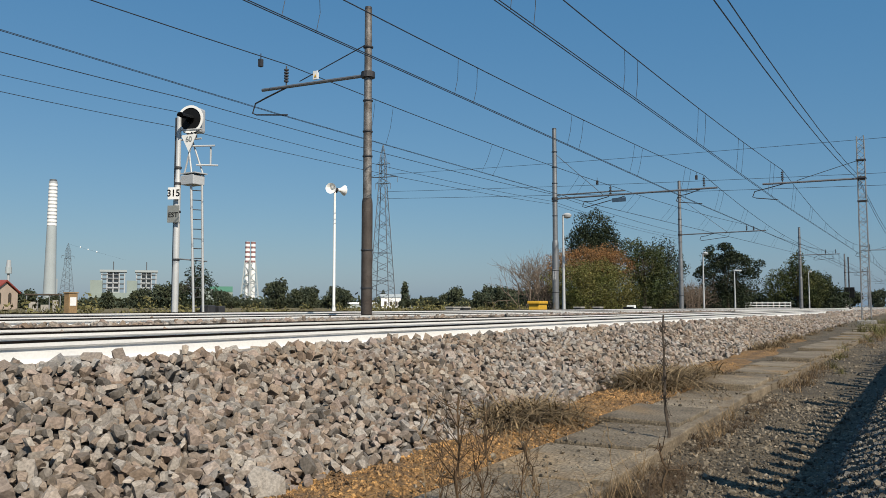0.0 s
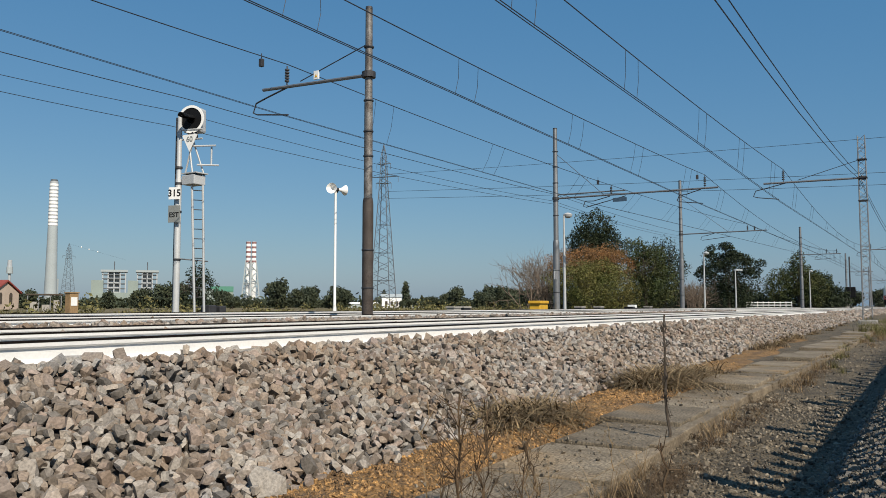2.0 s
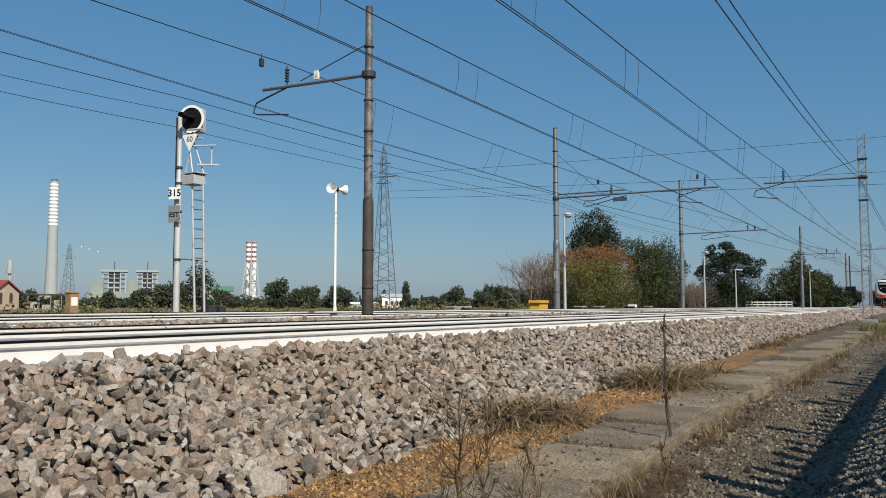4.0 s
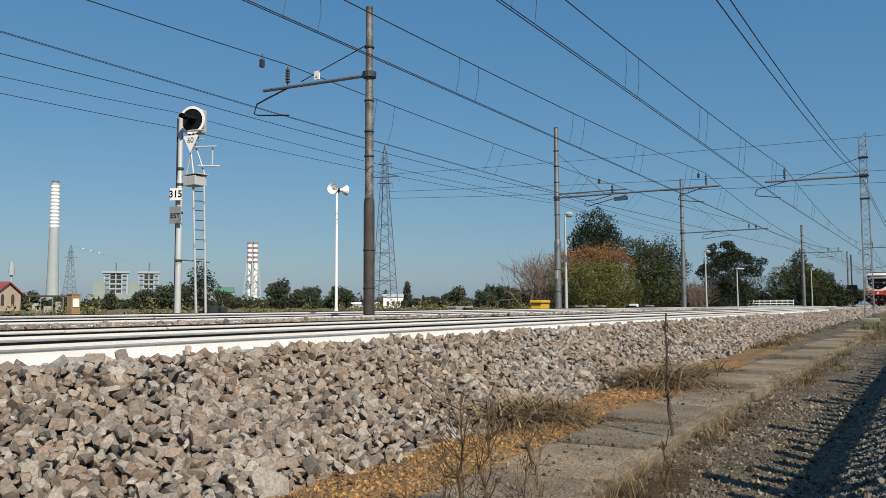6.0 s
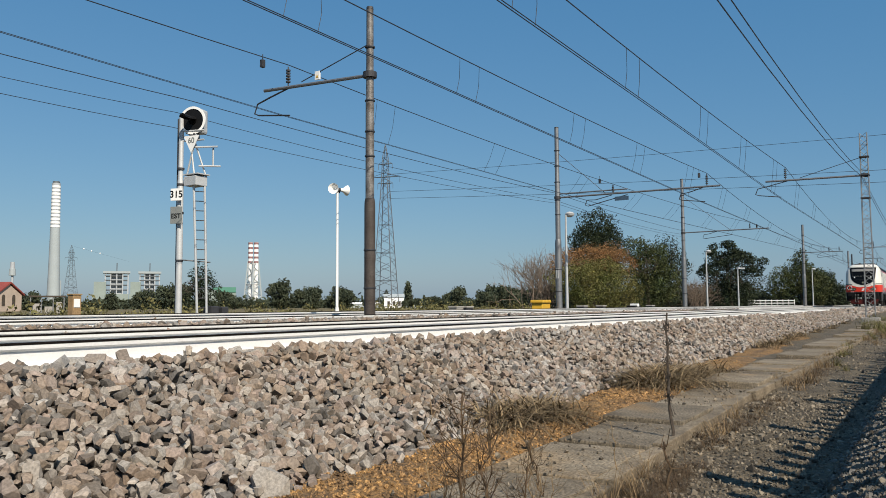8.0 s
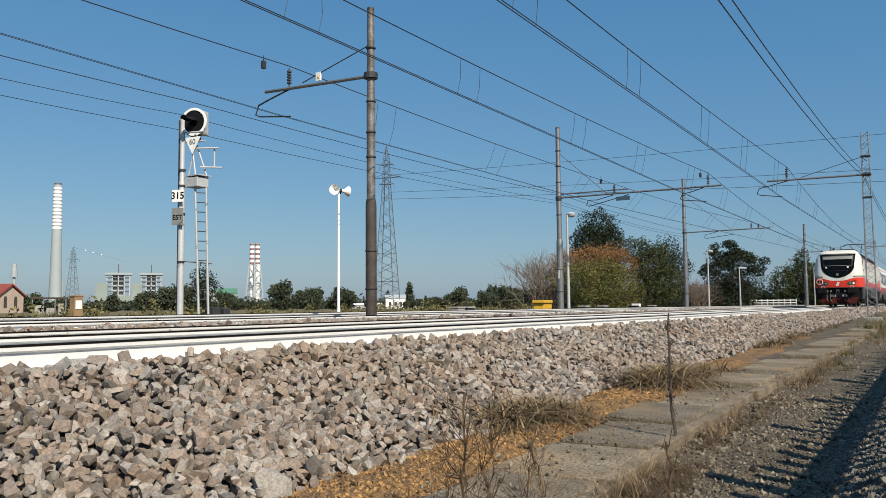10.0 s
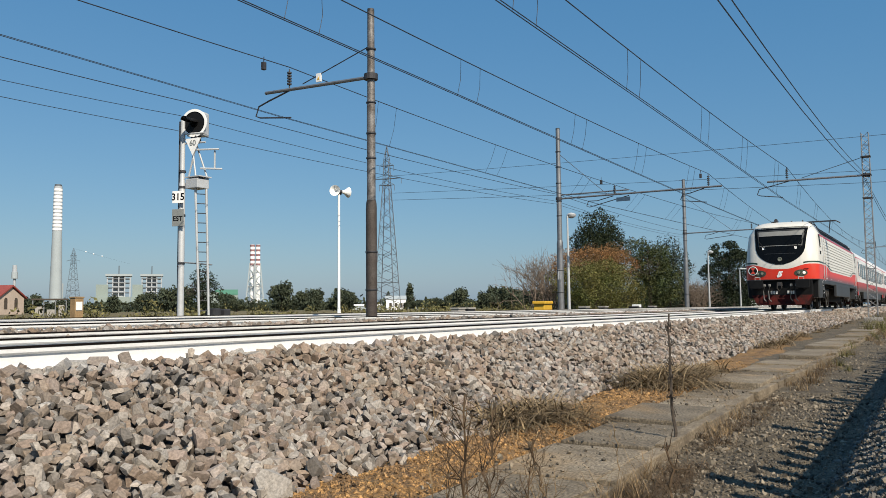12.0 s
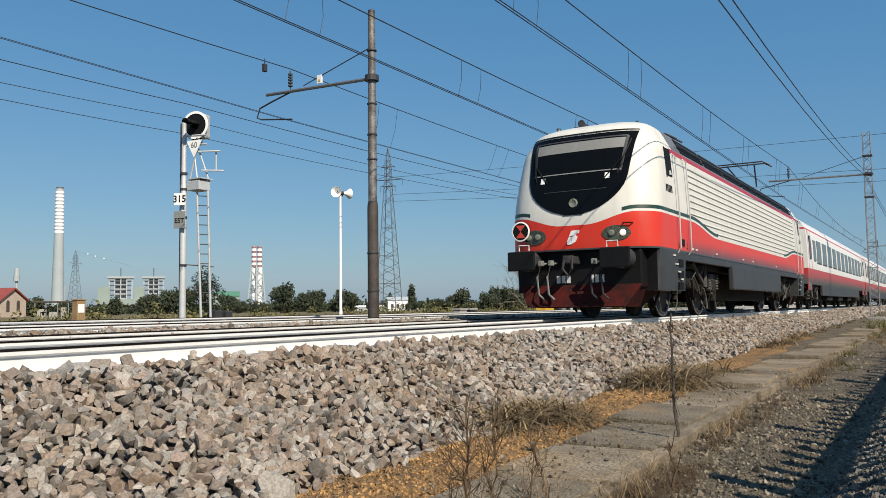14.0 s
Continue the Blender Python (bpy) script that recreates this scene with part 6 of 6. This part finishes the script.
tree("tree", "dark rounded tree beyond the slatted fence", TB(83.7, 126), [(0, 0, 2.8, 2.1, 2.1, 2.3), (-0.8, 1.6, 3.6, 1.7, 1.7, 1.7), (1.0, -1.8, 1.8, 1.8, 1.8, 1.7)], 5500, 0.2, LEAF_DARK, 23, 2.0, 0.18)
tree("tree", "young dark tree with narrow leaves behind the signal", TB(41.6, 44), [(0, 0, 2.2, 0.6, 0.6, 0.7), (0.2, -0.2, 1.5, 0.75, 0.75, 0.9), (-0.25, 0.2, 0.9, 0.7, 0.7, 0.8)], 1500, 0.09, LEAF_DARK, 29, 1.0, 0.05)
# far tree line
far_a = tree("far_tree", "far rounded dark tree on the horizon", TB(30.6, 330), [(0, 0, 5.2, 4.6, 4.6, 4.4), (2.0, -1.5, 7.4, 3.0, 3.0, 2.8), (-2.4, 1.5, 6.2, 3.2, 3.2, 2.8), (0, 0, 2.2, 4.0, 4.0, 2.4)], 1500, 0.75, LEAF_FAR, 31, 4.0, 0.4, 1, "tree", "far trees")
far_b = tree("far_tree", "far broad green tree on the horizon", TB(33.2, 300), [(0, 0, 4.2, 5.4, 5.4, 3.6), (3.4, -2, 5.2, 3.2, 3.2, 2.6), (-3.6, 2, 4.8, 3.4, 3.4, 2.6)], 1400, 0.75, LEAF_FAR, 37, 3.5, 0.4, 1, "tree", "far trees")
far_c = tree("far_tree", "far narrow poplar on the horizon", TB(55.9, 420), [(0, 0, 6.5, 2.2, 2.2, 6.0), (0.4, 0.3, 10.5, 1.4, 1.4, 3.0)], 800, 0.75, LEAF_FAR, 41, 3.5, 0.35, 1, "tree", "far trees")
FAR = [(31.4, 300, 0.75, 0), (36.0, 260, 0.62, 0), (38.0, 250, 0.7, 0), (39.7, 190, 0.85, 1), (40.4, 200, 0.75, 0), (43.2, 270, 0.72, 0), (43.9, 260, 0.6, 1), (45.7, 260, 0.45, 1), (46.9, 240, 1.0, 0), (48.7, 240, 0.9, 1), (49.2, 250, 0.8, 0), (50.5, 270, 0.65, 1), (51.0, 260, 0.85, 0), (51.5, 250, 0.75, 0), (58.8, 330, 0.75, 0), (59.5, 300, 0.95, 0), (61.0, 310, 0.55, 1), (63.5, 230, 0.62, 0), (65.0, 180, 0.55, 0), (85.4, 240, 0.7, 1), (87.0, 280, 0.7, 0)]
FAR += [(61.2 + 0.42 * k, 215 + 9 * (k % 4), 0.56 + 0.22 * ((k * 7) % 5) / 4, k % 2) for k in range(13)]
FAR += [(55.6 + 0.5 * k, 320 + 12 * (k % 3), 0.36 + 0.2 * ((k * 5) % 7) / 6, (k * 3) % 2) for k in range(11)]
FAR += [(34.2 + 0.9 * k, 350 + 10 * (k % 3), 0.36 + 0.2 * ((k * 5) % 7) / 6, k % 2) for k in range(20)]
fr = np.random.default_rng(77)
FAR += [(float(fr.uniform(53, 68)), float(fr.uniform(260, 450)), float(fr.uniform(0.45, 0.7)), int(fr.integers(0, 3))) for _ in range(16)]
for deg, dist, sc, kind_ in FAR:
    src = (far_a, far_b, far_c)[kind_]
    c = copy_thing(src, pose(*TB(deg, dist), 0, 0, deg * 37))
    c.scale = (sc * 0.7, sc * 0.7, sc * 0.85)
far_a.scale = far_b.scale = (0.6, 0.6, 0.6)
# low hedge line that closes the horizon
hb = []
g_ = np.random.default_rng(8)
for k in range(150):
    x, y, z = TB(28 + 41 * k / 149, 470 + g_.uniform(-20, 40))
    hb.append((x, y, 1.0 + g_.uniform(0, 0.6), 6.5, 6.5, g_.uniform(1.8, 5.2)))
tagged(solid("far_hedge", leaf_cloud(hb, 16000, 1.2, 2), LEAF_FAR, "continuous far hedge and woodland along the horizon", "hedge"), kind="stuff")


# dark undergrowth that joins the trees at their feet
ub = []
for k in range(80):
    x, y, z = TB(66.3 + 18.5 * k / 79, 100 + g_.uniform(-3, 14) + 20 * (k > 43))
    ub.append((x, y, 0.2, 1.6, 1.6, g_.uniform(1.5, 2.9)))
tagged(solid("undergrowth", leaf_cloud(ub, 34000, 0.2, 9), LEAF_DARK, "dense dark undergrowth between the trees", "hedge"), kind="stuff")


def blades(n, h, spread, lean, width, seed, droop=0.4, seg=4):
    """A tuft of thin bent blades from one root."""
    g = np.random.default_rng(seed)
    b = Build()
    for _ in range(n):
        p = Vector((g.normal() * spread, g.normal() * spread, -0.02))
        a = g.uniform(0, 2 * math.pi)
        d = Vector((math.cos(a), math.sin(a), 0))
        s = Vector((-math.sin(a), math.cos(a), 0)) * width * g.uniform(0.6, 1.3)
        hh, ln = h * g.uniform(0.45, 1.1), lean * g.uniform(0.45, 1.3)
        k = len(b.v)
        for i in range(seg + 1):
            f = i / seg
            q = p + d * (hh * ln * f * (0.6 + droop * f)) + Vector((0, 0, hh * (f - droop * ln * f * f * 0.7)))
            b.v += [q - s * (1 - f * 0.9), q + s * (1 - f * 0.9)]
        b.f += [(k + 2 * i, k + 2 * i + 1, k + 2 * i + 3, k + 2 * i + 2) for i in range(seg)]
    return b


def verge_at(x, y):
    return (x, y, max(grit_z(x, y) if 2.3 < y < 3.3 else -9, verge_z(x) - 0.06 if y > 1.8 else ground_z(x, y)))


DEADGRASS = mat("matted_dead_grass", (0.27, 0.20, 0.115), 0.95, 0, 0.3, 5, 40, 0, 0.01, (0.11, 0.08, 0.048), 0.7, 0, 0.1)
# dead grass clumps at the toe of the ballast
tuft_me = [blades(120, 0.52, 0.15, 0.88, 0.0095, 60 + k, 1.5, 8).mesh("grass_tuft", DEADGRASS) for k in range(3)]
brush_me = [blades(80, 0.5, 0.2, 0.95, 0.006, 90 + k, 1.5, 6).mesh("brush_tuft", DEAD) for k in range(3)]
straw_me = [blades(45, 0.26, 0.05, 0.8, 0.003, 70 + k, 0.4).mesh("straw_tuft", STRAW) for k in range(3)]
weed_me = [blades(60, 0.34, 0.07, 0.7, 0.006, 80 + k, 0.4).mesh("weed_tuft", WEED) for k in range(3)]


def plant(mes, name, label, x, y, s, group, z=None):
    ob = tagged(new(name, mes[int(rng.integers(0, len(mes)))]), label, "grass", group)
    zz = verge_at(x, y)[2] if z is None else z
    ob.matrix_basis = pose(x, y, zz, 0, 0, float(rng.uniform(0, 360))) @ Matrix.Scale(s, 4)
    return ob


for k in range(26):
    plant(tuft_me, "dead_grass_clump", "matted dead brown grass clump at the ballast foot", rnd(9.1, 11.7), 2.92 + rnd(-0.2, 0.25), rnd(0.7, 1.1), "dead grass clumps")
for k in range(12):
    plant(tuft_me, "dead_grass_clump", "matted dead brown grass clump at the ballast foot", 6.25 + rnd(-0.5, 0.5), 3.0 + rnd(-0.12, 0.18), rnd(0.6, 1.0), "dead grass clumps")
for k in range(30):
    plant(tuft_me, "dead_grass_clump", "matted dead brown grass clump at the ballast foot", rnd(18.5, 25) if k % 3 else rnd(13, 40), 3.5 + rnd(-0.3, 0.25), rnd(0.5, 0.9), "dead grass clumps")
for k in range(12):
    x = rnd(3.6, 13)
    plant(straw_me, "dry_grass_tuft", "thin dry straw tuft along the slab edge", x, 1.64 + walkway_y(x) + rnd(-0.22, 0.08), rnd(0.5, 1.0), "dry grass tufts")
for k in range(24):
    x = rnd(8, 34)
    plant(straw_me, "dry_grass_tuft", "thin dry straw tuft along the slab edge", x, 1.5 + rnd(-0.3, 0.35), rnd(0.7, 1.3), "dry grass tufts")
for k in range(48):
    x = rnd(3.7, 5.2) if k % 3 == 0 else rnd(3.9, 13.5)
    plant(brush_me, "dead_grass_clump", "flattened dark dead grass beside the slabs", x, 1.60 + walkway_y(x) + rnd(-0.16, 0.06), rnd(0.18, 0.38), "dead grass clumps")
for k in range(26):
    x = rnd(12.5, 38)
    plant(weed_me, "green_weed", "green roadside weed with dry stems", x, 1.4 + rnd(-0.2, 0.35), rnd(0.35, 0.75), "green weeds")
for k in range(30):
    x = rnd(28, 70)
    plant(weed_me, "green_weed", "green roadside weed with dry stems", x, rnd(0.3, 2.6), rnd(0.9, 1.7), "green weeds")


def stalk(at, h, r, seed, lean, twigs, spread, mat_, label):
    """A dead stalk with thin side twigs."""
    g = np.random.default_rng(seed)
    t = thing("dead_stalk", label, "dead plant", at, group="dead stalks")
    b = Build()
    pts = [Vector((lean[0] * f + 0.012 * g.normal(), lean[1] * f + 0.012 * g.normal(), h * f)) for f in np.linspace(0, 1, 9)]
    pts[0] = Vector((0, 0, -0.03))
    b.tube(pts, r, 5, r * 0.5)
    part("stem", b, mat_, t)
    w = Build()
    for _ in range(twigs):
        i = int(g.integers(2, 8))
        d = Vector((g.normal(), g.normal(), g.uniform(0.6, 1.8))).normalized() * spread * g.uniform(0.4, 1.0)
        p = pts[i]
        q = p + d * 0.6 + Vector(g.normal(size=3)) * 0.02
        w.tube([p, q, p + d + Vector((0, 0, 0.03))], r * 0.35, 4, r * 0.15, False)
        for _ in range(3):
            e = Vector(g.normal(size=3)).normalized() * spread * 0.25
            w.tube([q, q + e], r * 0.2, 3, r * 0.1, False)
    if twigs:
        part("twig_spray", w, mat_, t)
    return t


def spot(deg, dist):
    x, y, _ = bearing(deg, dist)
    return verge_at(x, y)


stalk(spot(74.0, 6.1), 0.97, 0.013, 1, (0.02, 0.02), 46, 0.035, BARK, "tall bare dark dead stalk beside the slabs")
stalk(spot(59.6, 3.75), 0.62, 0.008, 2, (0.03, 0.02), 26, 0.22, DEAD, "dead branching weed before the ballast")
stalk(spot(61.4, 3.7), 0.55, 0.007, 3, (0.03, 0.0), 26, 0.2, DEAD, "dead branching weed before the ballast")
stalk(spot(63.6, 3.8), 0.42, 0.006, 4, (0.1, -0.05), 20, 0.2, DEAD, "dead branching weed before the ballast")
stalk(spot(57.3, 3.75), 0.58, 0.004, 5, (0.03, 0.02), 3, 0.08, STRAW, "thin pale dry stem before the ballast")
stalk(spot(73.9, 4.3), 0.34, 0.010, 6, (0.05, 0.03), 4, 0.12, DEAD, "broken dark dead stalk beside the slabs")
stalk(spot(65.4, 4.2), 0.3, 0.005, 7, (-0.05, 0.05), 14, 0.16, DEAD, "dead branching weed before the ballast")
stalk(spot(70.5, 4.9), 0.36, 0.004, 8, (-0.04, 0.02), 3, 0.1, STRAW, "thin pale dry stem before the ballast")
for k in range(12):
    stalk(spot(58 + rnd(0, 8), 3.6 + rnd(0, 0.6)), rnd(0.2, 0.45), 0.0035, 20 + k, (rnd(-0.1, 0.1), rnd(-0.1, 0.1)), 8, 0.14, DEAD if k % 3 else STRAW, "thin dry weed before the ballast")

big = scatter("large_stone", np.array([(3.08, 2.93, verge_z(3) + 0.05)]), [0.21], STONE, SHAPES)
tagged(big, "large grey stone lying at the ballast foot", "stone")
del big["kind"]
litter = Build()
for k in range(900):
    x, y = rnd(3.2, 15), rnd(1.3, 3.1) if k % 3 else rnd(1.35, 1.8)
    z = max(verge_z(x) + 0.006 if 1.8 < y < 2.52 else -9, verge_at(x, y)[2] + 0.006)
    a, l, w = rnd(0, math.pi), rnd(0.03, 0.14), rnd(0.0015, 0.004)
    d, n = Vector((math.cos(a), math.sin(a), rnd(-0.05, 0.25))) * l, Vector((-math.sin(a), math.cos(a), 0)) * w
    p = Vector((x, y, z))
    litter.add([p - n, p + n, p + d * 0.5 + n + Vector((0, 0, 0.008)), p + d * 0.5 - n + Vector((0, 0, 0.008)), p + d], [(0, 1, 2, 3), (3, 2, 4)])
tagged(solid("straw_litter", litter, STRAW, "scattered straw and dead stems on the slabs", "straw"), kind="stuff")

# weeds and grass of the field edge
g_ = np.random.default_rng(12)
fb = Build()
for k in range(1500):
    deg, y = g_.uniform(27, 78), 17.2 + g_.random() ** 1.6 * 26
    x = y * math.tan(radians(deg))
    if x > 110:
        continue
    me = blades(7, 0.42 + 0.018 * (y - 17), 0.25, 0.6, 0.02 + 0.0005 * y, 500 + k, 0.3, 2)
    hgt = 0.6 + 0.7 * max(0, noise.noise((x * 0.2, y * 0.2, 4)))
    fb.add([(v[0] + x, v[1] + y, v[2] * hgt - 0.42) for v in me.v], me.f)
tagged(solid("field_grass", fb, WEED, "rough green and yellow weeds along the field edge", "grass"), kind="stuff")
fs = [(float(x), float(y), -0.1, 0.5, 0.5, float(h)) for x, y, h in zip(g_.uniform(9, 60, 70), g_.uniform(19, 34, 70), g_.uniform(0.25, 0.75, 70))]
tagged(solid("low_scrub", leaf_cloud(fs, 9000, 0.07, 6), WEED, "low scrub and weeds beyond the tracks", "scrub"), kind="stuff")

# ---- fence behind the verge, which casts the picket shadow ----
fence = thing("picket_fence", "grey metal picket fence along the verge", "fence")
REACH = math.cos(SUN_AZ - math.pi) / math.tan(SUN_EL)
FY = 1.21 - 2.05 * REACH
FX = 5.12 - 2.05 * math.sin(SUN_AZ - math.pi) / math.tan(SUN_EL)
top_z = lambda x: verge_z(x) - 0.09 + 2.05
post_me = Build().box(-0.06, -0.05, -2.3, 0.06, 0.05, 0.04, 0.008).mesh("post", GALV)
pale_me = Build().prism([(-1.75, -0.06), (-1.75, 0.06), (0.15, 0.06), (0.24, 0.022), (0.25, 0.0), (0.24, -0.022), (0.15, -0.06)], 1, -0.012, 0.012).mesh("pale", GALV)
for k in range(12):
    x = FX + 2.24 * (k - 5)
    ob = new("post", post_me)
    ob.parent = fence
    ob.matrix_basis = pose(x, FY, top_z(x))
for k in range(96):
    x = FX - 11.2 + 0.28 * k
    if k % 8 == 0:
        continue
    ob = new("pale", pale_me)
    ob.parent = fence
    ob.matrix_basis = pose(x, FY + 0.033, top_z(x) - 0.46 + rnd(-0.04, 0.04), 0, rnd(-1.2, 1.2), 0)
for k in range(11):
    x = FX + 2.24 * (k - 5)
    part("rail", Build().box(x, FY - 0.02, top_z(x) - 0.63, x + 2.24, FY + 0.02, top_z(x) - 0.455, 0.008), GALV, fence)


# ---- movement ----


def motions():
    times = [0.5 * k for k in range(29)]
    front = lambda t: FRONT_END + (14.0 - t) * SPEED
    walk(loco, [(t, pose(front(t), TRACKS[0][0], 0)) for t in times])
    for i, c in enumerate(coaches):
        walk(c, [(t, pose(front(t) + LOCO_L + i * COACH_L, TRACKS[0][0], 0)) for t in times])
    frames = [k / FPS for k in range(0, 421)]
    for vehicle, r in [(loco, 0.625)] + [(c, 0.445) for c in coaches]:
        for w in [o for o in vehicle.children if o.name.startswith("wheelset")]:
            x = w.location.x
            walk(w, [(t, pose(x, 0, r, 0, -math.degrees(SPEED * t / r) % 360, 0)) for t in frames[:: (2 if vehicle is loco else 1)]])


motions()
